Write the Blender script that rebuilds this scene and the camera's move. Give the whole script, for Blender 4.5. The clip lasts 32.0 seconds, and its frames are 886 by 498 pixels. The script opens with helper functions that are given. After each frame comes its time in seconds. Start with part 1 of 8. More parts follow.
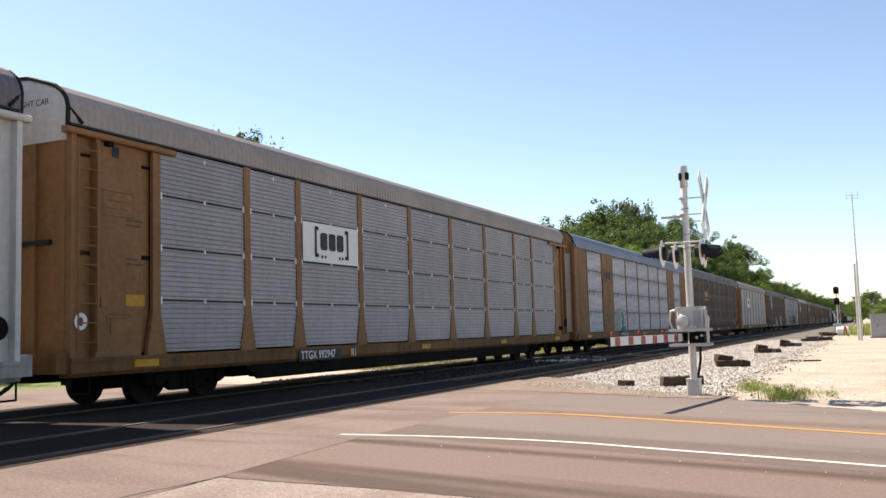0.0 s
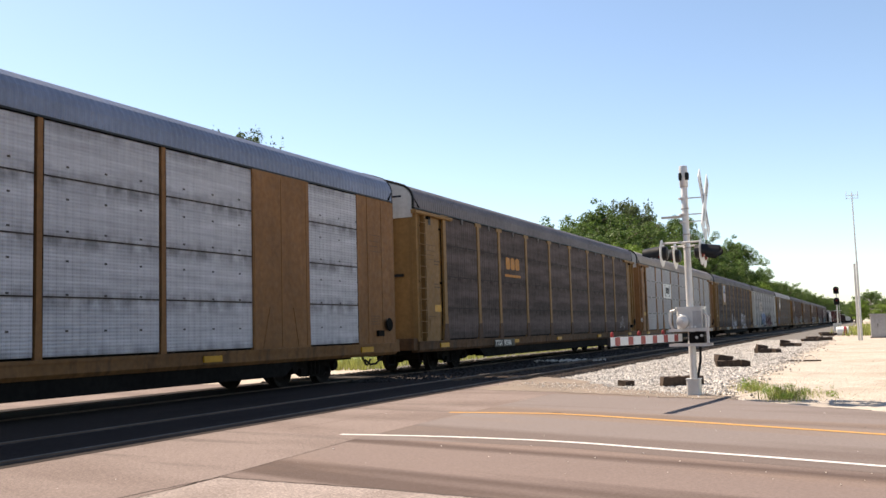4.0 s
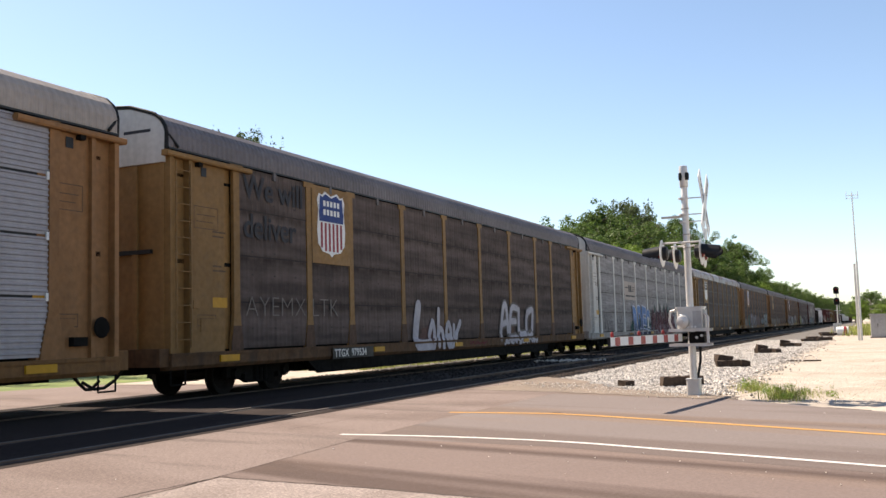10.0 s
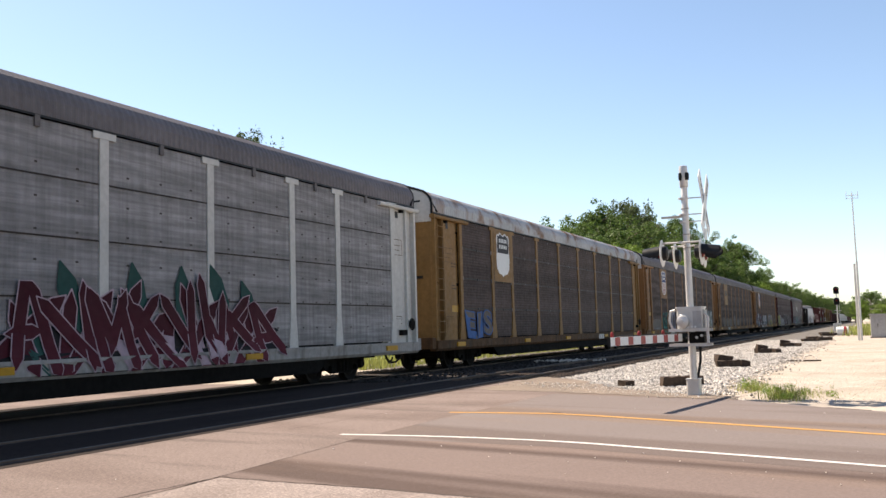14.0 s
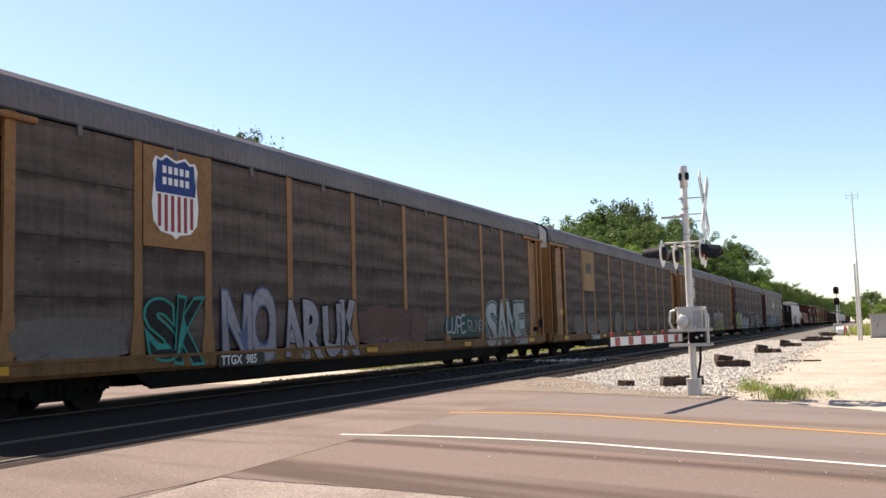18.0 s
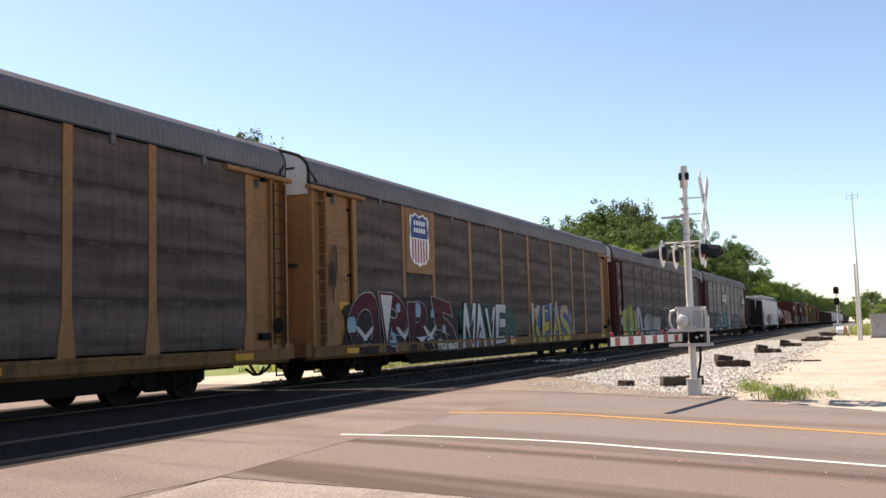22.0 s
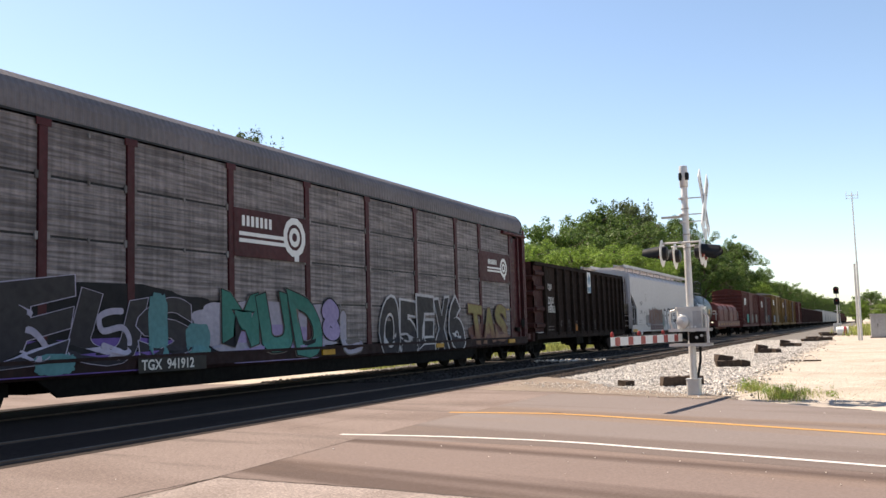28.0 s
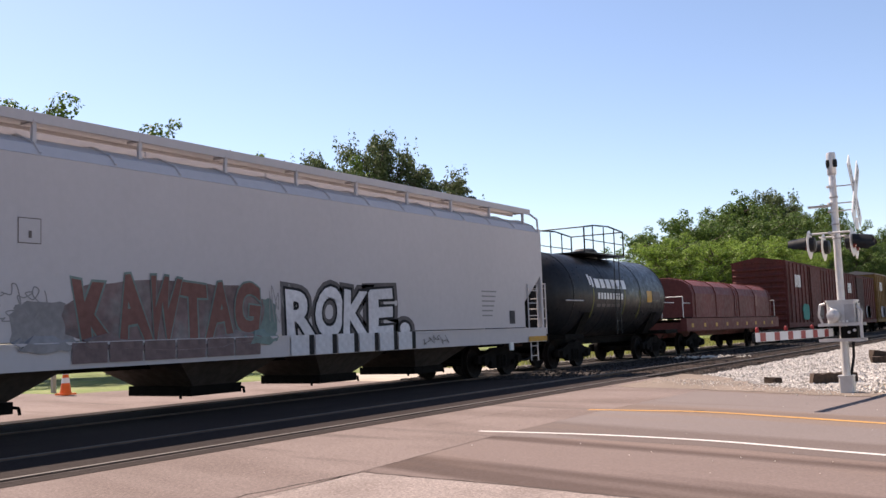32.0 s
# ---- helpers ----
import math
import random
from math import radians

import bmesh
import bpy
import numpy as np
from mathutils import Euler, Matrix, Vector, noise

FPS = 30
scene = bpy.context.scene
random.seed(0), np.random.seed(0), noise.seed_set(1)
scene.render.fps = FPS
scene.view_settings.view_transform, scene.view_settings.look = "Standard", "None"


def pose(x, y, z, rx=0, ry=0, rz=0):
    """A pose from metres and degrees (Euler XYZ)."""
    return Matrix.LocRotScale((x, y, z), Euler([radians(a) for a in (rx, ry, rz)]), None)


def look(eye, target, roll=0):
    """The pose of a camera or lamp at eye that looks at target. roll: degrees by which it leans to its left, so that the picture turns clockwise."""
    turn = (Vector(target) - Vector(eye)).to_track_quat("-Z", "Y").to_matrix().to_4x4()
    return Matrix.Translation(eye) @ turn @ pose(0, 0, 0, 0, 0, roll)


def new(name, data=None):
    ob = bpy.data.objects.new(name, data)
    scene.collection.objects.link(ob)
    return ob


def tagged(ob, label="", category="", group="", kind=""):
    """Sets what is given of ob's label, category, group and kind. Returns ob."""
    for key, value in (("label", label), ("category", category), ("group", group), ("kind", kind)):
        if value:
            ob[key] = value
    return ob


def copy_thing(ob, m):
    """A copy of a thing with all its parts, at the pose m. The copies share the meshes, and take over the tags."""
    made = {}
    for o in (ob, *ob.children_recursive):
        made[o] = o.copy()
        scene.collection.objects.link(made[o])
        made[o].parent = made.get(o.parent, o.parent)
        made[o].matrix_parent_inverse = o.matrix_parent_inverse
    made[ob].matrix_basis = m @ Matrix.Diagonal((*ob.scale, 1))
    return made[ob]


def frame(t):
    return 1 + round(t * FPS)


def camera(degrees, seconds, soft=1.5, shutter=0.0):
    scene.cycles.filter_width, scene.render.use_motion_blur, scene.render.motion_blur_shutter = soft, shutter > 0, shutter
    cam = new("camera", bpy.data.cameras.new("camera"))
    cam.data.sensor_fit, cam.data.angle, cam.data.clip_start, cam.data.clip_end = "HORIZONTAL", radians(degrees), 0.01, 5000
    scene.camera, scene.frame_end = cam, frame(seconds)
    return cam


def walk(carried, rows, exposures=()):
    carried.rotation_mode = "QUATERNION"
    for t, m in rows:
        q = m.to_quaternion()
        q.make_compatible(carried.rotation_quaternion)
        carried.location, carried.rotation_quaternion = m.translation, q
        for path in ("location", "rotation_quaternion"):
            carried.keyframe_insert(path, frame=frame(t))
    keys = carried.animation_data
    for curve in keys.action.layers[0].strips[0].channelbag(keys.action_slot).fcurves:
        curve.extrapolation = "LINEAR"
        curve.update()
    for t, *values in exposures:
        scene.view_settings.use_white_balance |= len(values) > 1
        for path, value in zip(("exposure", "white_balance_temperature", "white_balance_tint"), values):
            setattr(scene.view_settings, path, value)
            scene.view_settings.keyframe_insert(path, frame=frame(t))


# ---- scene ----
# World: x across the tracks (negative is beyond them), y along the tracks, z = 0 at the rail tops.
EYE = (0.0, 0.0, 1.12)
cam = camera(50.35, 32.0, soft=1.5)


def aim(yaw, tilt, roll):
    return pose(*EYE, 90 + tilt, 0, yaw) @ pose(0, 0, 0, 0, 0, roll)


CAMERA_ROWS = [
    (0.0, 24.14, 5.01, -1.64), (28.5, 24.14, 5.01, -1.64), (29.0, 24.21, 5.00, -1.62), (29.5, 24.39, 5.06, -1.72),
    (30.0, 24.40, 5.03, -1.74), (30.5, 24.50, 5.08, -1.78), (31.0, 24.81, 5.14, -1.83), (31.2, 25.33, 5.15, -1.92),
    (31.4, 26.05, 5.15, -2.02), (31.5, 26.50, 5.15, -2.07), (31.6, 27.20, 5.16, -2.10), (31.7, 27.95, 5.16, -2.12),
    (31.8, 29.15, 5.15, -2.12), (31.9, 30.65, 5.13, -2.10), (32.0, 32.33, 5.10, -2.07)]
walk(cam, [(t, aim(a, b, c)) for t, a, b, c in CAMERA_ROWS], exposures=[(0.0, 1.40, 7050, 11), (29.0, 1.40, 7050, 11), (30.0, 1.31, 6850, 13), (31.0, 1.28, 6850, 18), (32.0, 1.23, 6850, 18)])

# ---- light ----
SUN_EL, SUN_AZ = 49.8, 77.0      # height, and degrees from +y towards -x
to_sun = Vector((-math.sin(radians(SUN_AZ)) * math.cos(radians(SUN_EL)),
                 math.cos(radians(SUN_AZ)) * math.cos(radians(SUN_EL)), math.sin(radians(SUN_EL))))
world = bpy.data.worlds.new("sky")
world.use_nodes = True
scene.world = world
wn = world.node_tree.nodes
wl = world.node_tree.links
sky = wn.new("ShaderNodeTexSky")
sky.sky_type = "NISHITA"
sky.sun_disc = False
sky.sun_elevation = radians(SUN_EL)
sky.sun_rotation = radians(-SUN_AZ)
sky.altitude, sky.air_density, sky.dust_density, sky.ozone_density = 200, 0.9, 0.45, 1.85
wl.new(sky.outputs[0], wn["Background"].inputs[0])
wn["Background"].inputs[1].default_value = 0.079
sun = bpy.data.lights.new("sun", "SUN")
sun.energy, sun.angle, sun.color = 4.5, radians(0.55), (1.0, 0.90, 0.79)
sun_ob = new("sun", sun)
sun_ob.matrix_world = look(to_sun * 200, (0, 0, 0))


# ---- materials ----
MATS = {}


def mat(name, base, rough=0.7, metal=0.0, vary=0.25, big=0.5, fine=9.0, bump=0.15, streak=0.0, streak_col=(0.05, 0.035, 0.025),
        band=0.0, band_len=0.6, rib=0.0, rib_len=0.08, rib_axis=2, island=0.0, rand=0.0, spec=0.2, blot=None, blot_amt=0.4, blot_scale=0.7, transl=0.0, blot_stretch=None, blot_turn=0.0, blot_range=(0.48, 0.66), grad=None, speck=0.0, lines=0.0, laps=0.0, lap_w=0.16, lap_col=(0.035, 0.026, 0.021), stain=None):
    """A weathered surface: two scales of variation, optional vertical streaks, bands, fine ribs and blotches."""
    if name in MATS:
        return MATS[name]
    m = bpy.data.materials.new(name)
    m.use_nodes = True
    nt = m.node_tree
    n, l = nt.nodes, nt.links
    b = n["Principled BSDF"]
    b.inputs["Roughness"].default_value = rough
    b.inputs["Metallic"].default_value = metal
    b.inputs["Specular IOR Level"].default_value = spec
    tc = n.new("ShaderNodeTexCoord")

    def noise_tex(scale, detail=4.0, stretch=None, dist=0.0, turn=0.0):
        t = n.new("ShaderNodeTexNoise")
        t.inputs["Scale"].default_value = scale
        t.inputs["Detail"].default_value = detail
        t.inputs["Distortion"].default_value = dist
        src = tc.outputs["Object"]
        if stretch:
            mp = n.new("ShaderNodeMapping")
            mp.inputs["Scale"].default_value = stretch
            if turn:
                tn = n.new("ShaderNodeMapping")
                tn.inputs["Rotation"].default_value = (0, 0, radians(turn))
                l.new(src, tn.inputs["Vector"])
                src = tn.outputs[0]
            l.new(src, mp.inputs["Vector"])
            src = mp.outputs[0]
        l.new(src, t.inputs["Vector"])
        return t.outputs["Fac"]

    def ramp(fac, lo, hi, a=0.0, c=1.0):
        r = n.new("ShaderNodeMapRange")
        r.inputs["From Min"].default_value, r.inputs["From Max"].default_value = lo, hi
        r.inputs["To Min"].default_value, r.inputs["To Max"].default_value = a, c
        l.new(fac, r.inputs["Value"])
        return r.outputs[0]

    def mix(fac, c1, c2, kind="MIX"):
        x = n.new("ShaderNodeMix")
        x.data_type, x.blend_type = "RGBA", kind
        for sock, val in ((x.inputs[0], fac), (x.inputs[6], c1), (x.inputs[7], c2)):
            if isinstance(val, (int, float)):
                sock.default_value = val
            elif isinstance(val, tuple):
                sock.default_value = (*val, 1)
            else:
                l.new(val, sock)
        return x.outputs[2]

    def scaled(col, fac):
        x = n.new("ShaderNodeVectorMath")
        x.operation = "SCALE"
        l.new(col, x.inputs[0])
        l.new(fac, x.inputs["Scale"])
        return x.outputs[0]

    rgb = n.new("ShaderNodeRGB")
    rgb.outputs[0].default_value = (*base, 1)
    col = rgb.outputs[0]
    if grad:
        sp = n.new("ShaderNodeSeparateXYZ")
        l.new(tc.outputs["Object"], sp.inputs[0])
        col = mix(ramp(sp.outputs[1], grad[1], grad[2]), col, grad[0])
    if blot:
        col = mix(ramp(noise_tex(blot_scale, 6.0 if not blot_stretch else 2.5, blot_stretch, 0.6 if not blot_stretch else 0.15, blot_turn), *blot_range, 0.0, blot_amt), col, blot)
    if stain:
        tint, scale, stretch, turn, lo, hi, amt = stain
        col = mix(ramp(noise_tex(scale, 4.0, stretch, 0.3, turn), lo, hi, 0.0, amt), col, tint)
    col = scaled(col, ramp(noise_tex(big), 0.3, 0.7, 1 - vary, 1 + vary))
    col = scaled(col, ramp(noise_tex(fine, 6.0), 0.3, 0.7, 1 - vary * 0.7, 1 + vary * 0.7))
    if speck:
        col = scaled(col, ramp(noise_tex(36.0, 6.0), 0.50, 0.62, 1.0, 1 + speck))
        col = scaled(col, ramp(noise_tex(60.0, 4.0), 0.38, 0.50, 1 - speck * 0.9, 1.0))
    if band:
        col = scaled(col, ramp(noise_tex(1.0 / band_len, 2.0, (0.05, 0.10, 1.0)), 0.38, 0.62, 1 - band, 1 + band))
        col = scaled(col, ramp(noise_tex(7.0, 2.0, (0.05, 1.0, 0.10)), 0.35, 0.65, 1 - band * 0.35, 1 + band * 0.35))
        col = scaled(col, ramp(noise_tex(16.0, 2.0, (0.05, 0.16, 1.0)), 0.35, 0.65, 1 - band * 0.2, 1 + band * 0.2))
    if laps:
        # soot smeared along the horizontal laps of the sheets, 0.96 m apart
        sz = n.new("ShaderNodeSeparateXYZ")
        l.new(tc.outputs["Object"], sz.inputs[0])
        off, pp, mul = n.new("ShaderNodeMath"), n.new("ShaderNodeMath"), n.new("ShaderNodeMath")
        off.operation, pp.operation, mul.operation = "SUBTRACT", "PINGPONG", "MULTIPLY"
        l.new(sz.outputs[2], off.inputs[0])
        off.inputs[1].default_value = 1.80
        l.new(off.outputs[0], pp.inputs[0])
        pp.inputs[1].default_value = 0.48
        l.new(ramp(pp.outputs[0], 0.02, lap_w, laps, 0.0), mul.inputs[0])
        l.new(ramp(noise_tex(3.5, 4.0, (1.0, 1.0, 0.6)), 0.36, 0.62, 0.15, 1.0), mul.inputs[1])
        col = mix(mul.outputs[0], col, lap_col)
    if lines:
        col = scaled(col, ramp(noise_tex(14.0, 2.0, (0.02, 0.05, 1.0)), 0.4, 0.6, 1 - lines, 1 + lines))
        col = scaled(col, ramp(noise_tex(9.0, 1.0, (0.02, 1.0, 0.03)), 0.4, 0.6, 1 - lines * 0.5, 1 + lines * 0.5))
    if streak:
        col = mix(ramp(noise_tex(5.0, 4.0, (1.0, 1.0, 0.12)), 0.5, 0.75, 0.0, streak), col, streak_col)
    if rand:
        oi = n.new("ShaderNodeObjectInfo")
        col = scaled(col, ramp(oi.outputs["Random"], 0, 1, 1 - rand, 1 + rand))
    if island:
        ge = n.new("ShaderNodeNewGeometry")
        col = scaled(col, ramp(ge.outputs["Random Per Island"], 0, 1, 1 - island, 1 + island))
    l.new(col, b.inputs["Base Color"])
    l.new(ramp(noise_tex(fine * 0.6), 0.3, 0.7, max(0.05, rough - 0.12), min(1, rough + 0.12)), b.inputs["Roughness"])
    height = noise_tex(fine * 3, 5.0)
    if rib:
        wv = n.new("ShaderNodeTexWave")
        wv.bands_direction = "XYZ"[rib_axis]
        wv.inputs["Scale"].default_value = 0.314 / rib_len
        l.new(tc.outputs["Object"], wv.inputs["Vector"])
        bp = n.new("ShaderNodeBump")
        bp.inputs["Strength"].default_value, bp.inputs["Distance"].default_value = rib, 0.02
        l.new(wv.outputs["Fac"], bp.inputs["Height"])
        bp2 = n.new("ShaderNodeBump")
        bp2.inputs["Strength"].default_value, bp2.inputs["Distance"].default_value = bump, 0.02
        l.new(height, bp2.inputs["Height"])
        l.new(bp.outputs[0], bp2.inputs["Normal"])
        l.new(bp2.outputs[0], b.inputs["Normal"])
    elif bump:
        bp = n.new("ShaderNodeBump")
        bp.inputs["Strength"].default_value, bp.inputs["Distance"].default_value = bump, 0.02
        l.new(height, bp.inputs["Height"])
        l.new(bp.outputs[0], b.inputs["Normal"])
    if transl:
        tr = n.new("ShaderNodeBsdfTranslucent")
        l.new(col, tr.inputs["Color"])
        ms = n.new("ShaderNodeMixShader")
        ms.inputs[0].default_value = transl
        l.new(b.outputs[0], ms.inputs[1])
        l.new(tr.outputs[0], ms.inputs[2])
        l.new(ms.outputs[0], n["Material Output"].inputs[0])
    MATS[name] = m
    return m


GRIME = (0.035, 0.026, 0.02)
TAN = mat("tan_yellow_paint", (0.225, 0.112, 0.045), 0.6, vary=0.18, streak=0.35, streak_col=(0.12, 0.06, 0.025), rand=0.08)
OCHRE = mat("bright_yellow_paint", (0.215, 0.120, 0.043), 0.6, vary=0.18, streak=0.35, streak_col=(0.14, 0.07, 0.02), rand=0.08)
BROWNTAN = mat("brown_tan_paint", (0.1892, 0.0903, 0.03268), 0.65, vary=0.2, streak=0.35, streak_col=(0.10, 0.05, 0.02), rand=0.08)
MAROON = mat("maroon_paint", (0.0544, 0.012, 0.0144), 0.6, vary=0.25, streak=0.3, rand=0.08)
WHITEP = mat("white_paint", (0.496, 0.48, 0.448), 0.55, vary=0.12, streak=0.28, streak_col=(0.25, 0.22, 0.18), rand=0.05)
SILVER = mat("galvanised_panel", (0.300, 0.287, 0.302), 0.52, metal=0.35, vary=0.10, streak=0.2, streak_col=(0.16, 0.15, 0.14), rand=0.07)
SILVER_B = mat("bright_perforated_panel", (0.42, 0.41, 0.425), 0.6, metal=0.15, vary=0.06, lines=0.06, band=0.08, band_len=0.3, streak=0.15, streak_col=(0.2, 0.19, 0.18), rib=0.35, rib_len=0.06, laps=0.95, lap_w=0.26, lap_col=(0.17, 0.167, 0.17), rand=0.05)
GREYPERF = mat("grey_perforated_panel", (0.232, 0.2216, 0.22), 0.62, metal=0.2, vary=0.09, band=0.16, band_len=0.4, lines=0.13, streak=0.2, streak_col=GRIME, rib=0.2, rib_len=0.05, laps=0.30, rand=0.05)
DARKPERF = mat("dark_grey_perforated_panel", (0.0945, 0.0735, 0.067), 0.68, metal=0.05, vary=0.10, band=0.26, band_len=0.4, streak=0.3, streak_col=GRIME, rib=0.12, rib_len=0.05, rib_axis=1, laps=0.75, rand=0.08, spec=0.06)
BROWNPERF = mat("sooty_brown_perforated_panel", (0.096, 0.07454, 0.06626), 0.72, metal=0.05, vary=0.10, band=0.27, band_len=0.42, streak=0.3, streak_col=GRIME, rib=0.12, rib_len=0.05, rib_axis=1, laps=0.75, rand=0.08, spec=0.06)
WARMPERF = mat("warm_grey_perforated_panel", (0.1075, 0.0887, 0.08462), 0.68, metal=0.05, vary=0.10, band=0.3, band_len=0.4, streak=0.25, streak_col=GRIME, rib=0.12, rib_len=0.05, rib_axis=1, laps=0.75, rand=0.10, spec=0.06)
DARKSOLID = mat("dark_brown_slatted_panel", (0.084, 0.064, 0.058), 0.65, metal=0.15, vary=0.25, band=0.15, streak=0.3, streak_col=GRIME, rand=0.12, spec=0.06)
GREYSOLID = mat("dusty_grey_slatted_panel", (0.178, 0.157, 0.154), 0.6, metal=0.2, vary=0.2, band=0.16, lines=0.3, streak=0.1, streak_col=GRIME, rand=0.1)
ROOF_W = mat("pale_roof", (0.304, 0.264, 0.232), 0.6, vary=0.12, streak=0.2, streak_col=(0.25, 0.2, 0.16))
ROOF_G = mat("galvanised_roof", (0.14, 0.1264, 0.1304), 0.6, metal=0.15, vary=0.15, streak=0.2, streak_col=(0.12, 0.11, 0.1))
ROOF_B = mat("bluish_roof", (0.176, 0.2, 0.264), 0.5, metal=0.2, vary=0.12, streak=0.15, streak_col=(0.12, 0.12, 0.13))
ROOF_R = mat("rusting_roof", (0.4, 0.4, 0.4), 0.6, metal=0.3, vary=0.15, blot=(0.20, 0.10, 0.045), blot_amt=0.95, blot_scale=1.1)
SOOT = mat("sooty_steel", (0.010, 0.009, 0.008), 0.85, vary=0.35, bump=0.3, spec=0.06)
RUSTY = mat("rusty_steel", (0.04, 0.0224, 0.0144), 0.8, vary=0.35, bump=0.3, spec=0.06)
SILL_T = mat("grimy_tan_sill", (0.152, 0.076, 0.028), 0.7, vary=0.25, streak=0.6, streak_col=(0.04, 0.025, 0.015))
SILL_D = mat("sooty_tan_sill", (0.092, 0.0496, 0.024), 0.75, vary=0.3, streak=0.7, streak_col=(0.03, 0.02, 0.014))
SILL_M = mat("sooty_maroon_sill", (0.021, 0.009, 0.009), 0.75, vary=0.3, streak=0.6, streak_col=(0.015, 0.01, 0.009))
SILL_W = mat("grimy_white_sill", (0.288, 0.272, 0.256), 0.65, vary=0.2, streak=0.6, streak_col=(0.09, 0.07, 0.055))
BOLT = mat("grimy_bolt_row", (0.0528, 0.0448, 0.04), 0.7, vary=0.3)
BLACK = mat("black_rubber", (0.012, 0.012, 0.012), 0.7)
BLACKPAINT = mat("black_paint", (0.016, 0.016, 0.0168), 0.45, vary=0.3)
WHEELM = mat("wheel_steel", (0.0176, 0.0144, 0.0128), 0.7, metal=0.3, vary=0.3, spec=0.06)
REFLECT = mat("yellow_reflector", (0.44, 0.224, 0.012), 0.4, vary=0.15)
LETTER_W = mat("white_lettering", (0.62, 0.60, 0.56), 0.6, vary=0.2)
LETTER_K = mat("dark_lettering", (0.03, 0.03, 0.035), 0.6, vary=0.2)
LOGO_BLUE = mat("blue_logo_paint", (0.0144, 0.036, 0.16), 0.5, vary=0.15)
LOGO_RED = mat("red_logo_paint", (0.24, 0.032, 0.04), 0.5, vary=0.2)
LOGO_OR = mat("orange_logo_paint", (0.4, 0.16, 0.016), 0.5, vary=0.2)
CREAM = mat("cream_sign_paint", (0.36, 0.304, 0.264), 0.6, vary=0.12)
GOND = mat("dark_brown_gondola", (0.023, 0.016, 0.013), 0.85, vary=0.35, spec=0.06, streak=0.4, streak_col=(0.010, 0.008, 0.007), bump=0.3)
GOND_R = mat("rust_red_gondola_end", (0.05, 0.018, 0.015), 0.8, spec=0.2, vary=0.3, streak=0.4, streak_col=GRIME, bump=0.3)
HOPPER = mat("pale_grey_hopper_paint", (0.45, 0.425, 0.425), 0.5, vary=0.035, big=0.25, bump=0.04, streak=0.05, streak_col=(0.3, 0.25, 0.22))
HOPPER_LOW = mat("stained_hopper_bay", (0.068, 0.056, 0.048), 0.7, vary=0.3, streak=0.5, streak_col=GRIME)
TANKM = mat("black_tank_paint", (0.0176, 0.0184, 0.0208), 0.38, vary=0.3, streak=0.35, streak_col=(0.06, 0.045, 0.03))
COILM = mat("dull_red_coil_cover", (0.136, 0.04, 0.0336), 0.6, vary=0.2, streak=0.35, streak_col=(0.06, 0.02, 0.02))
BOXRED = mat("boxcar_brown_red", (0.096, 0.0256, 0.0208), 0.7, vary=0.25, streak=0.4, streak_col=GRIME, rib=0.0)
BOXYEL = mat("boxcar_dirty_yellow", (0.168, 0.096, 0.028), 0.7, vary=0.3, streak=0.5, streak_col=(0.06, 0.04, 0.025))
BOXDARK = mat("boxcar_dark_brown", (0.056, 0.028, 0.024), 0.75, vary=0.3, streak=0.4, streak_col=GRIME)

ASPH = mat("road_asphalt", (0.161, 0.1355, 0.1265), 0.92, vary=0.05, big=0.3, fine=40.0, bump=0.2, blot=(0.118, 0.09322, 0.08378), blot_amt=0.9, blot_scale=0.9, blot_stretch=(0.08, 1.0, 1.0), blot_turn=20, blot_range=(0.44, 0.58), speck=0.10, stain=((0.177, 0.1274, 0.09676), 0.7, (0.10, 1.0, 1.0), 22, 0.52, 0.66, 0.6), spec=0.06)
ASPH_L = mat("pale_worn_asphalt", (0.18, 0.1428, 0.1284), 0.93, vary=0.08, big=0.5, fine=45.0, bump=0.3, blot=(0.1344, 0.1032, 0.0912), blot_amt=0.7, blot_scale=0.8, blot_stretch=(0.25, 1.0, 1.0), blot_turn=14, blot_range=(0.46, 0.62), speck=0.26, stain=((0.09, 0.072, 0.0648), 1.6, (0.10, 1.0, 1.0), 8, 0.58, 0.70, 0.55), spec=0.06)
ASPH_S = mat("streaked_asphalt", (0.155, 0.12, 0.1075), 0.92, vary=0.06, big=0.4, fine=40.0, bump=0.2, blot=(0.0575, 0.04, 0.03375), blot_amt=0.75, blot_scale=1.3, blot_stretch=(0.05, 1.0, 1.0), blot_turn=17, blot_range=(0.45, 0.62), speck=0.12, stain=((0.1875, 0.1288, 0.095), 0.55, (0.16, 1.0, 1.0), 20, 0.54, 0.70, 0.5), spec=0.06)
# the train's shade is put into this tone; the lit asphalt is paler
ASPH_SHADE = mat("dark_crossing_panel", (0.0297, 0.02268, 0.02052), 0.93, vary=0.14, big=0.4, fine=30.0, bump=0.3, blot=(0.0189, 0.01485, 0.01418), blot_amt=0.7, blot_scale=1.0, blot_stretch=(1.0, 0.12, 1.0), speck=0.14, spec=0.06)
CONC = mat("pale_concrete", (0.236, 0.1959, 0.177), 0.93, vary=0.08, fine=30.0, bump=0.3, blot=(0.1652, 0.1322, 0.118), blot_amt=0.6, blot_scale=1.4, speck=0.34, stain=((0.1038, 0.0826, 0.07316), 1.1, (0.16, 1.0, 1.0), 16, 0.56, 0.70, 0.6), spec=0.06)
STONE_S = mat("sandy_pebble", (0.50, 0.45, 0.385), 0.9, vary=0.1, island=0.22, bump=0.0)
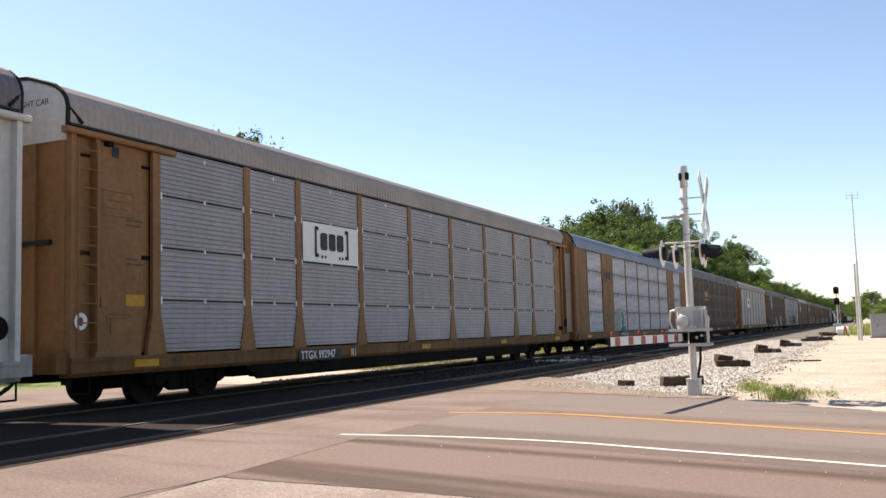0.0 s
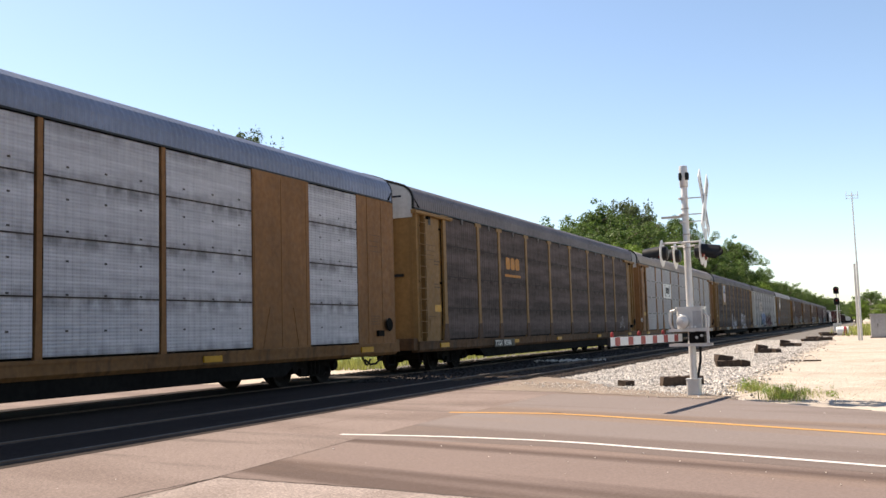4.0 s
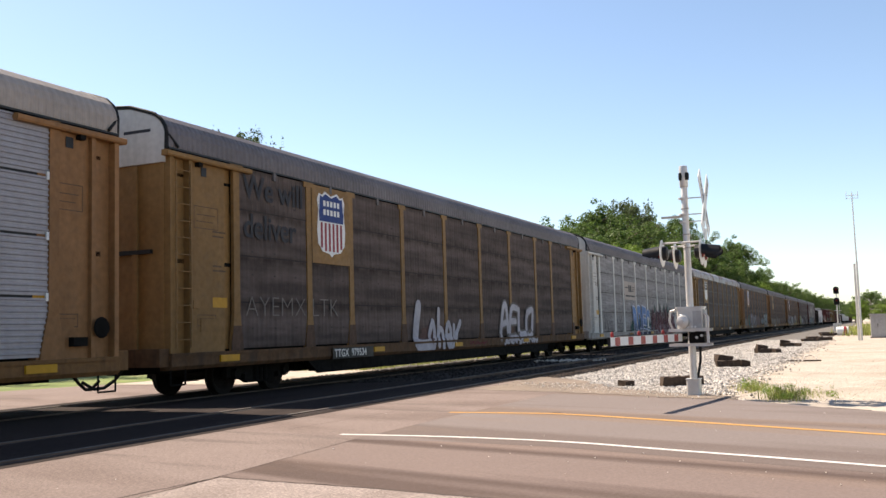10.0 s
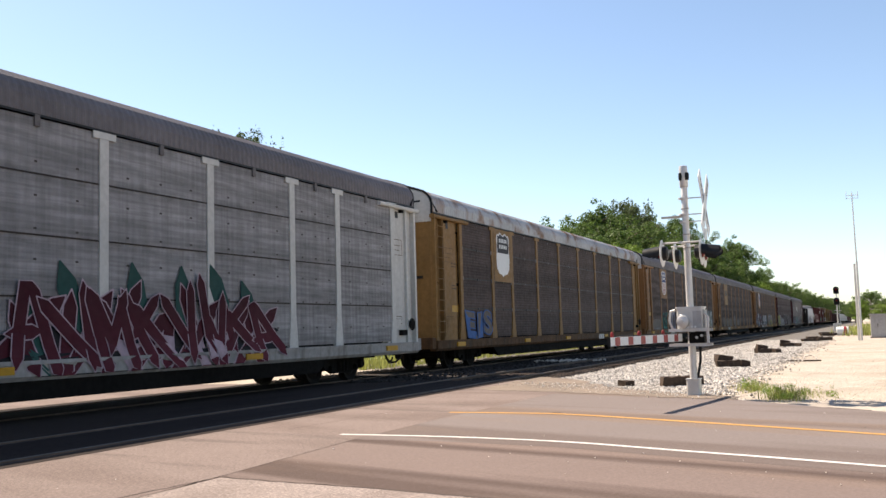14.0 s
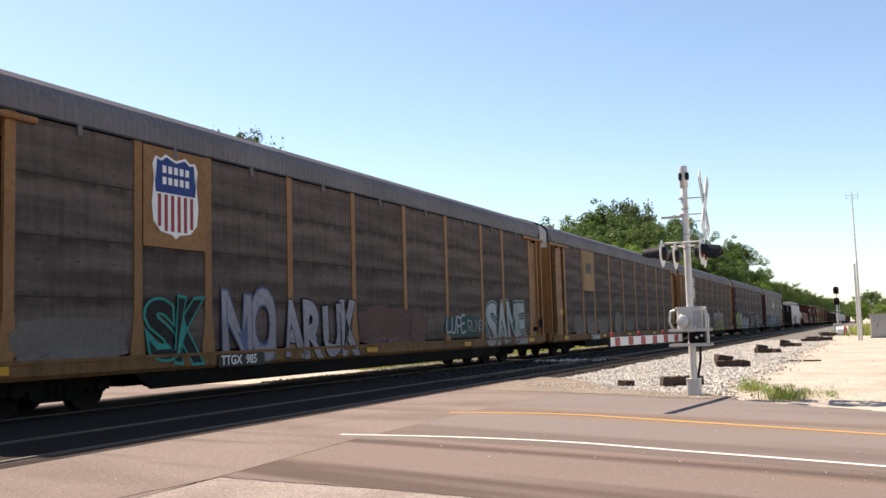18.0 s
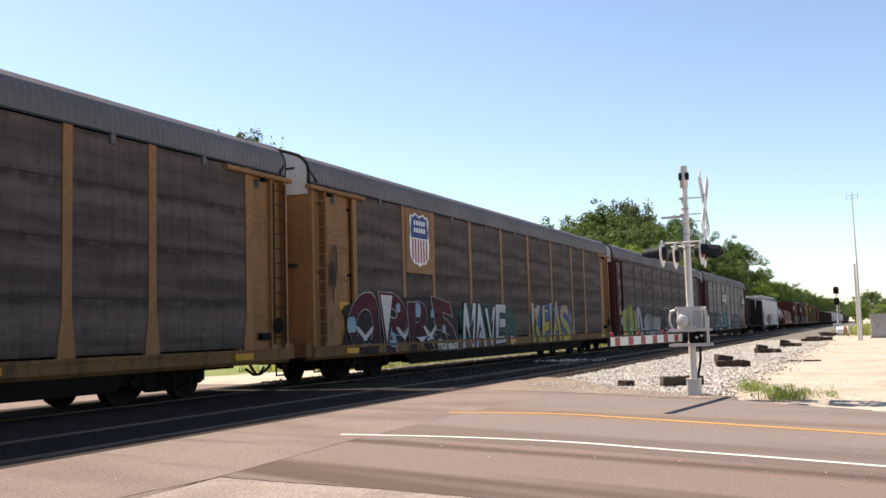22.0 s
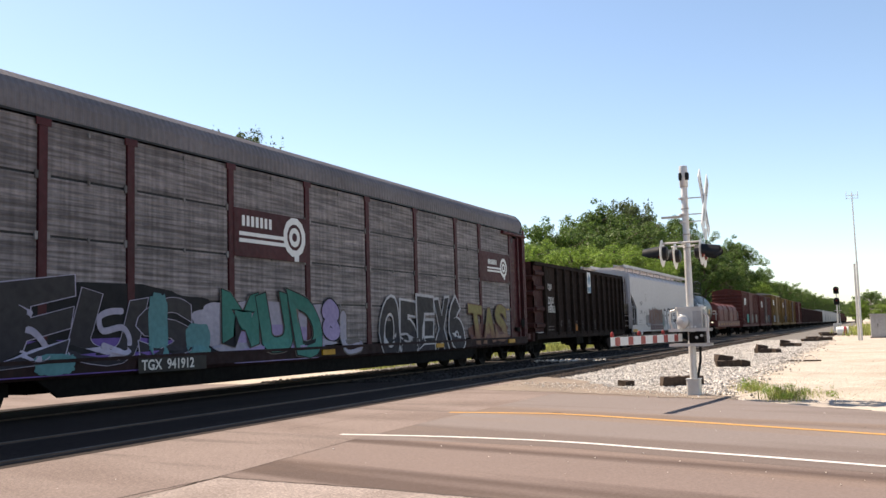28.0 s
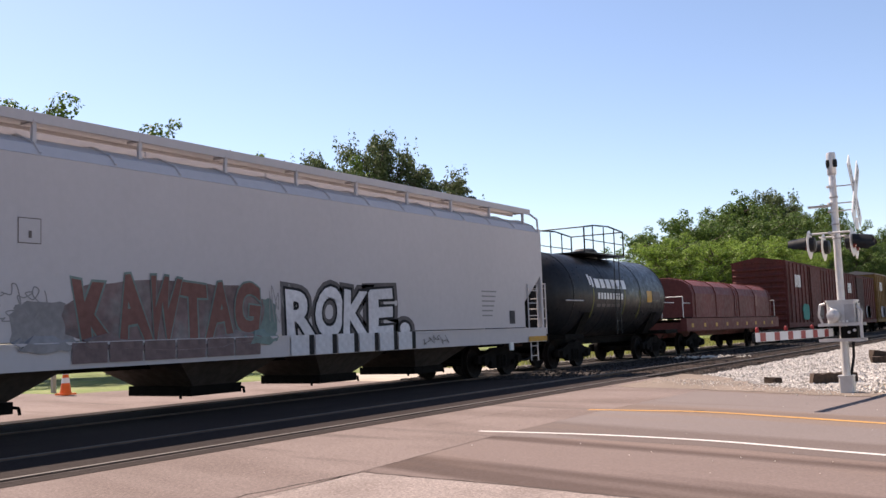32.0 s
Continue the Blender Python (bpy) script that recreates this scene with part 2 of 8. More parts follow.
SAND = mat("pale_sandy_gravel", (0.36, 0.312, 0.262), 0.95, vary=0.12, big=1.3, fine=14.0, bump=0.6, blot=(0.275, 0.23, 0.175), blot_amt=0.75, blot_scale=0.4, speck=0.18)
# sooty stone, taken darker still to imitate the train's shade
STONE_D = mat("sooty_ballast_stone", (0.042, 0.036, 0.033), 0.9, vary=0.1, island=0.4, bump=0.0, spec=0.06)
BALLAST = mat("ballast_bed", (0.13, 0.12, 0.11), 0.95, vary=0.3, fine=18.0, bump=1.0, spec=0.06)
# the bed's soot colour likewise includes the shade beside the train
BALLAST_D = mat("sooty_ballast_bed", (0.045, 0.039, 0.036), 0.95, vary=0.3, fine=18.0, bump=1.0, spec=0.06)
STONE = mat("ballast_stone", (0.40, 0.37, 0.335), 0.9, vary=0.1, island=0.6, bump=0.0)
GRASSM = mat("grass_blades", (0.27, 0.29, 0.085), 0.8, vary=0.2, island=0.4, bump=0.0, transl=0.3)
LAWN = mat("lawn", (0.115, 0.15, 0.04), 0.9, vary=0.25, fine=12.0, bump=0.7, blot=(0.2, 0.18, 0.09), blot_amt=0.5)
RAILM = mat("rail_steel", (0.13, 0.085, 0.06), 0.6, metal=0.4, vary=0.2)
RAILTOP = mat("polished_rail_head", (0.11, 0.095, 0.085), 0.7, metal=0.2, vary=0.1)
TIEM = mat("old_creosoted_timber", (0.055, 0.038, 0.028), 0.9, vary=0.35, rib=0.0, bump=0.6, rand=0.2)
PAINT_W = mat("worn_white_road_paint", (0.52, 0.50, 0.47), 0.8, vary=0.10, blot=(0.4, 0.36, 0.33), blot_amt=0.25, blot_scale=3.0)
PAINT_Y = mat("worn_yellow_road_paint", (0.40, 0.215, 0.06), 0.8, vary=0.10, blot=(0.3, 0.2, 0.1), blot_amt=0.35, blot_scale=3.0)
ALU = mat("silver_mast_paint", (0.55, 0.53, 0.51), 0.42, metal=0.35, vary=0.1, streak=0.25, streak_col=(0.25, 0.22, 0.2))
SIGNW = mat("white_reflective_sheet", (0.66, 0.66, 0.64), 0.45, vary=0.06)
SIGNR = mat("red_reflective_sheet", (0.30, 0.055, 0.05), 0.45, vary=0.1)
LENS = mat("dark_red_lens", (0.12, 0.006, 0.006), 0.15, vary=0.05, bump=0.0)
CABM = mat("grey_cabinet_paint", (0.36, 0.35, 0.34), 0.6, vary=0.15, streak=0.3, streak_col=(0.2, 0.18, 0.17))
BARK = mat("bark", (0.11, 0.085, 0.065), 0.9, vary=0.3, bump=0.8)
LEAF_A = mat("mid_green_leaves", (0.08, 0.13, 0.03), 0.6, vary=0.15, island=0.45, bump=0.0, transl=0.35)
LEAF_B = mat("bright_green_leaves", (0.155, 0.235, 0.04), 0.6, vary=0.15, island=0.4, bump=0.0, transl=0.4)
LEAF_C = mat("dull_olive_leaves", (0.082, 0.108, 0.045), 0.65, vary=0.2, island=0.5, bump=0.0, transl=0.3)
LEAF_D = mat("dark_conifer_needles", (0.055, 0.08, 0.035), 0.7, vary=0.2, island=0.4, bump=0.0, transl=0.2)
HOUSEM = mat("pale_siding", (0.48, 0.46, 0.43), 0.7, vary=0.06, rib=0.6, rib_len=0.15)
SHINGLE = mat("grey_shingles", (0.12, 0.11, 0.105), 0.9, vary=0.2)
GLASS = mat("dark_window_glass", (0.02, 0.025, 0.03), 0.08, vary=0.05, bump=0.0, spec=0.6)
ORANGE = mat("orange_cone_plastic", (0.65, 0.12, 0.02), 0.5, vary=0.1)


# ---- geometry helpers ----
class Geo:
    """Collects vertices and faces for one mesh."""

    def __init__(self):
        self.v, self.f = [], []

    def add(self, verts, faces):
        k = len(self.v)
        self.v.extend(verts)
        self.f.extend([tuple(i + k for i in face) for face in faces])
        return self

    def box(self, x0, x1, y0, y1, z0, z1, c=0.0):
        if c <= 0:
            v = [(x, y, z) for x in (x0, x1) for y in (y0, y1) for z in (z0, z1)]
            return self.add(v, [(0, 1, 3, 2), (4, 6, 7, 5), (0, 4, 5, 1), (2, 3, 7, 6), (0, 2, 6, 4), (1, 5, 7, 3)])
        # chamfered along y and z edges of the four uprights
        ring = [(x0 + c, y0), (x1 - c, y0), (x1, y0 + c), (x1, y1 - c), (x1 - c, y1), (x0 + c, y1), (x0, y1 - c), (x0, y0 + c)]
        return self.prism([(a, b) for a, b in ring], z0, z1)

    def prism(self, ring, z0, z1, axis="z"):
        """A ring of 2D points extruded along an axis: z (x, y), y (x, z) or x (y, z)."""
        k = len(ring)
        put = {"z": lambda p, t: (p[0], p[1], t), "y": lambda p, t: (p[0], t, p[1]), "x": lambda p, t: (t, p[0], p[1])}[axis]
        v = [put(p, z0) for p in ring] + [put(p, z1) for p in ring]
        f = [tuple(range(k))[::-1], tuple(range(k, 2 * k))] + [(i, (i + 1) % k, k + (i + 1) % k, k + i) for i in range(k)]
        return self.add(v, f)

    def tube(self, p0, p1, r0, r1=None, n=8):
        r1 = r0 if r1 is None else r1
        a, b = Vector(p0), Vector(p1)
        d = (b - a).normalized()
        u = d.orthogonal().normalized()
        w = d.cross(u)
        v = []
        for c, r in ((a, r0), (b, r1)):
            for i in range(n):
                t = 2 * math.pi * i / n
                v.append(tuple(c + r * (math.cos(t) * u + math.sin(t) * w)))
        f = [tuple(range(n))[::-1], tuple(range(n, 2 * n))] + [(i, (i + 1) % n, n + (i + 1) % n, n + i) for i in range(n)]
        return self.add(v, f)

    def path(self, pts, r, n=6):
        for a, b in zip(pts[:-1], pts[1:]):
            self.tube(a, b, r, r, n)
        return self

    def lathe(self, prof, axis="z", n=20, at=(0, 0, 0)):
        """Revolve (radius, height) pairs round an axis."""
        v, f = [], []
        put = {"z": lambda r, t, h: (r * math.cos(t), r * math.sin(t), h), "x": lambda r, t, h: (h, r * math.cos(t), r * math.sin(t)),
               "y": lambda r, t, h: (r * math.cos(t), h, r * math.sin(t))}[axis]
        for r, h in prof:
            for i in range(n):
                p = put(r, 2 * math.pi * i / n, h)
                v.append((p[0] + at[0], p[1] + at[1], p[2] + at[2]))
        for j in range(len(prof) - 1):
            for i in range(n):
                a, b = j * n + i, j * n + (i + 1) % n
                f.append((a, b, b + n, a + n))
        f.append(tuple(range(n))[::-1])
        f.append(tuple(range((len(prof) - 1) * n, len(prof) * n)))
        return self.add(v, f)

    def mesh(self, name, smooth=False):
        me = bpy.data.meshes.new(name)
        me.from_pydata(self.v, [], self.f)
        bm = bmesh.new()
        bm.from_mesh(me)
        bmesh.ops.recalc_face_normals(bm, faces=bm.faces)
        bm.to_mesh(me)
        bm.free()
        if smooth:
            me.shade_smooth()
            me.set_sharp_from_angle(angle=radians(35))
        return me


def part(name, geo, material, parent=None, label="", at=None, smooth=False):
    """Links a Geo (or a ready mesh) as one mesh object under a thing or part."""
    me = geo.mesh(name, smooth) if isinstance(geo, Geo) else geo
    if material and not me.materials:
        me.materials.append(material)
    ob = new(name, me)
    if parent:
        ob.parent = parent
    if at is not None:
        ob.matrix_basis = at if isinstance(at, Matrix) else Matrix.Translation(at)
    if label:
        ob["label"] = label
    return ob


def thing(name, x, y, z, label, category, group="", kind="", rz=0.0):
    ob = new(name)
    ob.empty_display_size = 0.3
    ob.matrix_basis = pose(x, y, z, 0, 0, rz)
    return tagged(ob, label, category, group, kind)


CACHE = {}


def cached(key, make):
    if key not in CACHE:
        CACHE[key] = make()
    return CACHE[key]


SIDE = pose(0, 0, 0, 90, 0, 90)     # lays a drawing in x, y on a side that faces +x


def text_geo(body, size, bold=0.0, squeeze=1.0, shear=0.0):
    """The outline of words in the built-in font as a flat Geo in x, y."""
    cu = bpy.data.curves.new("lettering", "FONT")
    cu.body, cu.size, cu.offset, cu.shear = body, size, bold, shear
    cu.resolution_u = 4
    ob = bpy.data.objects.new("lettering", cu)
    me = ob.to_mesh()
    g = Geo()
    g.add([(v.co.x * squeeze, v.co.y, v.co.z) for v in me.vertices], [tuple(p.vertices) for p in me.polygons])
    ob.to_mesh_clear()
    bpy.data.objects.remove(ob)
    bpy.data.curves.remove(cu)
    return g


def flat(parent, name, geo, material, x, y, z, label="", lift=0.0):
    """Puts a drawing on the side of a car: x off the centre line, y along, z up."""
    return part(name, geo, material, parent, label, at=Matrix.Translation((x + lift, y, z)) @ SIDE)


def letters(parent, body, size, x, y, z, material, bold=0.0, squeeze=1.0, name="lettering", label=""):
    return flat(parent, name, text_geo(body, size, bold, squeeze), material, x, y, z, label)


def poly(pts, z=0.0):
    g = Geo()
    return g.add([(a, b, z) for a, b in pts], [tuple(range(len(pts)))])


def rect(x0, y0, x1, y1):
    return poly([(x0, y0), (x1, y0), (x1, y1), (x0, y1)])


# ---- ground, road and tracks ----
def sheet(name, pts, z, material, label, thick=0.0):
    g = Geo()
    if thick:
        g.prism(pts, z - thick, z)
    else:
        g = poly(pts, z)
    ob = part(name, g, material)
    return tagged(ob, label, "ground", kind="structure")


def grid_sheet(name, x0, x1, y0, y1, z, step, bumpy, material, label):
    g = Geo()
    nx, ny = int((x1 - x0) / step), int((y1 - y0) / step)
    v = [(x0 + (x1 - x0) * i / nx, y0 + (y1 - y0) * j / ny,
          z + bumpy * noise.noise(Vector((i * step * 0.35, j * step * 0.35, z)))) for j in range(ny + 1) for i in range(nx + 1)]
    f = [(j * (nx + 1) + i, j * (nx + 1) + i + 1, (j + 1) * (nx + 1) + i + 1, (j + 1) * (nx + 1) + i) for j in range(ny) for i in range(nx)]
    g.add(v, f)
    return tagged(part(name, g, material), label, "ground", kind="structure")


sheet("ground", [(-2500, -2500), (2500, -2500), (2500, 2500), (-2500, 2500)], -0.16, SAND, "wide flat sandy ground reaching to the horizon")
grid_sheet("ground_gravel_lot", -3.4, 30, 11.0, 140, -0.10, 0.9, 0.03, SAND, "pale sandy gravel lot beside the railway")
sheet("ground_lawn", [(-400, 22.5), (-19.3, 22.5), (-18.2, 60), (-17.6, 900), (-400, 900)], -0.11, LAWN, "mown lawn with dry patches beyond the tracks")
sheet("ground_lawn_corner", [(-400, 15.6), (-21.2, 15.6), (-19.6, 22.45), (-400, 22.45)], -0.105, LAWN, "lawn at the road corner")
sheet("road_beyond", [(-90, 2.0), (-14.66, -6.0), (-14.66, 21.0), (-19.4, 21.0), (-21.0, 15.3), (-90, 13.0)], -0.082, ASPH_L, "pale worn asphalt road beyond the tracks")
sheet("road_crossing", [(-7.36, -40), (-4.95, -40), (-4.95, 5.7), (-5.0, 6.6), (-5.2, 9.08), (-5.25, 12.0), (-5.1, 17.9), (-6.9, 20.1), (-7.36, 20.4)], -0.022, ASPH_L,
      "pale cracked asphalt of the level crossing")
sheet("road", [(-5.25, 9.1), (-4.2, 9.1), (-2.85, 8.88), (-1.66, 8.44), (0.05, 7.82), (3.0, 6.5), (9.0, 3.8), (40, -10.2), (40, -4.0), (4.0, 10.2), (0.2, 12.95), (-0.46, 13.45), (-2.03, 15.0), (-5.1, 17.9), (-5.25, 12.0)], -0.0232, ASPH,
      "smooth brownish grey asphalt road surface")
sheet("road_shoulder", [(-5.2, 9.3), (-2.85, 9.1), (-1.66, 8.7), (0.05, 8.0), (3.0, 6.7), (9.0, 4.0), (40, -10.0), (40, -13.1), (-2.2, 5.9), (-5.6, 6.2), (-5.8, 9.0)], -0.0246, ASPH_S, "dark streaked asphalt road shoulder")
sheet("pavement", [(-4.94, -40), (40, -40), (40, -13.05), (-2.2, 6.04), (-3.4, 6.24), (-4.94, 6.42)], -0.0225, CONC, "pale concrete apron beside the road")


sheet("ground_gravel_beyond", [(-14.75, 20.2), (-14.75, 27.6), (-16.4, 28.8), (-18.2, 27.6), (-19.3, 23.6), (-19.4, 20.2)], -0.079, SAND, "pale dusty gravel strip beyond the tracks")
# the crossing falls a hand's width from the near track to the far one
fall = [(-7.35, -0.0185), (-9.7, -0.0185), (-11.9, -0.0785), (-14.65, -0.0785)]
tagged(part("crossing_panels", Geo().add([(x, y, z) for x, z in fall for y in (-40, 20.2)], [(2 * i, 2 * i + 1, 2 * i + 3, 2 * i + 2) for i in range(3)]), ASPH_SHADE),
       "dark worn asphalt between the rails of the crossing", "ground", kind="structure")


def stripe(name, pts, width, z, material, label):
    v, f = [], []
    for i, (x, y) in enumerate(pts):
        a, b = Vector(pts[max(i - 1, 0)]), Vector(pts[min(i + 1, len(pts) - 1)])
        d = (b - a).normalized()
        nn = Vector((-d.y, d.x)) * width / 2
        v += [(x - nn.x, y - nn.y, z), (x + nn.x, y + nn.y, z)]
    f = [(2 * i, 2 * i + 2, 2 * i + 3, 2 * i + 1) for i in range(len(pts) - 1)]
    return tagged(part(name, Geo().add(v, f), material), label, "road marking", kind="structure")


def smooth_line(pts, n=8):
    out = []
    for i in range(len(pts) - 1):
        p0, p1, p2, p3 = (Vector(pts[max(0, min(len(pts) - 1, k))]) for k in (i - 1, i, i + 1, i + 2))
        for j in range(n):
            t = j / n
            q = 0.5 * ((2 * p1) + (p2 - p0) * t + (2 * p0 - 5 * p1 + 4 * p2 - p3) * t * t + (3 * p1 - p0 - 3 * p2 + p3) * t ** 3)
            out.append((q.x, q.y))
    return out + [tuple(pts[-1])]


stripe("road_marking_white", smooth_line([(-5.62, 9.52), (-4.2, 9.50), (-2.85, 9.28), (-1.66, 8.84), (0.05, 8.20), (3.0, 6.9), (9.0, 4.2)]), 0.085, -0.021, PAINT_W, "thin worn white edge line on the road")
stripe("road_marking_yellow", smooth_line([(-5.5, 12.35), (-4.55, 12.33), (-3.75, 12.24), (-2.15, 11.52), (0.08, 10.43), (3.0, 8.9), (9.0, 5.6)]), 0.12, -0.020, PAINT_Y, "worn yellow centre line on the road")

# joints and cracks in the asphalt, tar-dark and sunk
CRACK = mat("crack_filler", (0.062, 0.05, 0.045), 0.9, vary=0.3, spec=0.06)


def crack(pts, width=0.02, seed=1):
    rng = random.Random(seed)
    fine = []
    for (ax, ay), (bx, by) in zip(pts[:-1], pts[1:]):
        k = max(2, int(math.hypot(bx - ax, by - ay) / 0.12))
        for i in range(k):
            t = i / k
            fine.append((ax + (bx - ax) * t + rng.uniform(-0.018, 0.018), ay + (by - ay) * t + rng.uniform(-0.018, 0.018)))
    return stripe("road_crack", fine, width, -0.0195, CRACK, "dark irregular crack in the asphalt")


for i, (pts, w) in enumerate([([(-4.95, 6.5), (-5.1, 5.2), (-4.9, 3.0)], 0.014), ([(-4.9, 6.42), (-3.4, 6.26), (-2.2, 6.04), (0.5, 4.8)], 0.02),
                              ([(-4.02, 12.42), (-3.70, 12.36)], 0.06), ([(-7.3, 16.9), (-6.7, 18.1), (-6.4, 18.9)], 0.05), ([(-6.6, 17.2), (-5.6, 17.6), (-5.0, 17.3)], 0.02),
                              ([(-7.2, 18.4), (-6.2, 19.0)], 0.018), ([(-6.6, 9.9), (-6.4, 12.5)], 0.008)]):
    crack(pts, w, i)

RAIL_RING = [(-0.068, -0.16), (0.068, -0.16), (0.068, -0.148), (0.014, -0.125), (0.014, -0.045), (0.036, -0.032), (0.036, -0.006), (0.028, 0.0),
             (-0.028, 0.0), (-0.036, -0.006), (-0.036, -0.032), (-0.014, -0.045), (-0.014, -0.125), (-0.068, -0.148)]
RAIL_X = (-7.68, -9.115, -12.47, -13.905)
for x in RAIL_X:
    rail = tagged(part("rail", Geo().prism(RAIL_RING, -60, 900, "y"), RAILM, at=(x, 0, 0 if x > -10 else -0.06)), "long rusty steel rail with a polished head", "rail", "rails of the two tracks", "structure")
    part("rail_head", Geo().box(-0.03, 0.03, -60, 900, -0.001, 0.0015), RAILTOP, rail, "bright worn running surface")
    side, low = (1 if x in (-9.115, -13.905) else -1), (0 if x > -10 else -0.06)
    tagged(part("flangeway", Geo().box(x + side * 0.045, x + side * 0.11, -40, 20.4, -0.06 + low, -0.016 + low), BLACK), "dark rubber flangeway strip along the rail", "track", kind="structure")
    tagged(part("rail_gap", Geo().box(x - side * 0.04, x - side * 0.10, -40, 20.4, -0.06 + low, -0.016 + low), CRACK), "dark open joint between rail and asphalt", "track", kind="structure")

grid_sheet("ballast", -6.95, -2.6, 17.0, 60, -0.085, 0.5, 0.05, BALLAST, "grey crushed-stone ballast bed beside the tracks")
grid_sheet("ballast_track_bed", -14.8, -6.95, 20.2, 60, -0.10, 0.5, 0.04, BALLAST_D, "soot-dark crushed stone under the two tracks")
sheet("ballast_beyond", [(-17.6, 28.2), (-14.7, 27.0), (-14.7, 60), (-17.6, 60)], -0.09, BALLAST, "grey ballast shoulder beyond the far track")
sheet("ballast_far", [(-6.95, 60), (-2.4, 60), (-3.0, 140), (-5.0, 900), (-6.95, 900)], -0.088, BALLAST, "grey ballast bed running into the distance")
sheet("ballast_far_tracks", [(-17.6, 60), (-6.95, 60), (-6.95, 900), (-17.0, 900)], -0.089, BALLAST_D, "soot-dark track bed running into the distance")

DIRT = mat("tan_dirt", (0.185, 0.148, 0.118), 0.95, vary=0.15, big=0.8, fine=20.0, bump=0.7, blot=(0.15, 0.12, 0.10), blot_amt=0.5, blot_scale=1.2, speck=0.2)
rd = random.Random(31)
dirt_edge = smooth_line([(-7.2, 20.1), (-6.9, 17.2), (-5.3, 16.5), (-3.6, 15.6), (-2.5, 15.05), (-1.9, 15.0), (-2.3, 15.75), (-3.1, 16.35), (-3.9, 17.0), (-5.0, 18.6), (-6.2, 20.6), (-7.2, 21.5)], 7)
sheet("ground_dirt_shoulder", [(a + rd.gauss(0, 0.07), b + rd.gauss(0, 0.07)) for a, b in dirt_edge], -0.018, DIRT, "tan dirt and loose grit at the edge of the asphalt")

tie_mesh = Geo().box(-1.3, 1.3, -0.115, 0.115, -0.2, -0.055, 0.0).mesh("tie")
tie_mesh.materials.append(TIEM)
for cx in (-8.4, -13.19):
    track = thing("track_ties", cx, 0, 0 if cx > -10 else -0.06, "row of dark creosoted timber ties under the rails", "track", "tracks", "structure")
    for i in range(150):
        part("tie", tie_mesh, None, track, at=(random.uniform(-0.05, 0.05), 21.0 + i * 0.52, random.uniform(-0.012, 0.0)))


def scatter_stones(name, count, place, smin, smax, material, label, seed):
    rng = random.Random(seed)
    base = [(1, 0, 0), (-1, 0, 0), (0, 1, 0), (0, -1, 0), (0, 0, 1), (0, 0, -1)]
    tri = [(0, 2, 4), (2, 1, 4), (1, 3, 4), (3, 0, 4), (2, 0, 5), (1, 2, 5), (3, 1, 5), (0, 3, 5)]
    v, f = [], []
    for _ in range(count):
        x, y, z = place(rng)
        s, a = rng.uniform(smin, smax), rng.uniform(0, 6.28)
        c, d = math.cos(a), math.sin(a)
        k = len(v)
        for bx, by, bz in base:
            j = s * rng.uniform(0.65, 1.25)
            v.append((x + (bx * c - by * d) * j, y + (bx * d + by * c) * j, z + bz * j * 0.75))
        f += [(p + k, q + k, r + k) for p, q, r in tri]
    me = bpy.data.meshes.new(name)
    me.from_pydata(v, [], f)
    me.materials.append(material)
    return tagged(new(name, me), label, "gravel", kind="stuff")


def near_bed(rng):
    while True:
        y = 15.2 + (rng.random() ** 1.6) * 50
        x = rng.uniform(-6.7, -1.2)
        edge = 20.1 - (x + 6.8) * 0.81 if x < -4.7 else 18.4 - (x + 4.7) * 1.36
        if y > edge + 0.1 + rng.uniform(-0.15, 0.4) and x < -2.75 + rng.gauss(0, 0.42):
            return x, y, -0.06 + 0.03 * noise.noise(Vector((x, y, 0)))


scatter_stones("ballast_stones", 40000, near_bed, 0.02, 0.048, STONE, "loose pale grey crushed ballast stones", 3)
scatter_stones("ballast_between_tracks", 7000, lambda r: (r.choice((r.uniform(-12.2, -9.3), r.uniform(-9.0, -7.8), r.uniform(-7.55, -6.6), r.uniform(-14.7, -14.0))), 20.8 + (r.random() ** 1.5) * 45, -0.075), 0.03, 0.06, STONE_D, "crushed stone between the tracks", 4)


scatter_stones("pale_spill", 150, lambda r: (r.gauss(-9.9, 0.55), r.gauss(33.2, 0.45), -0.05), 0.03, 0.07, STONE_S, "pale heap of spilled lumps between the tracks", 12)


def lot(rng):
    return -2.9 + 6.5 * rng.random() ** 1.7, 15.2 + rng.random() ** 1.5 * 40, -0.088


scatter_stones("lot_pebbles", 8000, lot, 0.005, 0.014, STONE_S, "scattered pebbles on the sandy lot", 5)
scatter_stones("road_grit", 60, lambda r: (r.uniform(-7.0, 1.0), r.uniform(5.5, 16), -0.018), 0.004, 0.009, STONE, "loose grit on the road surface", 6)


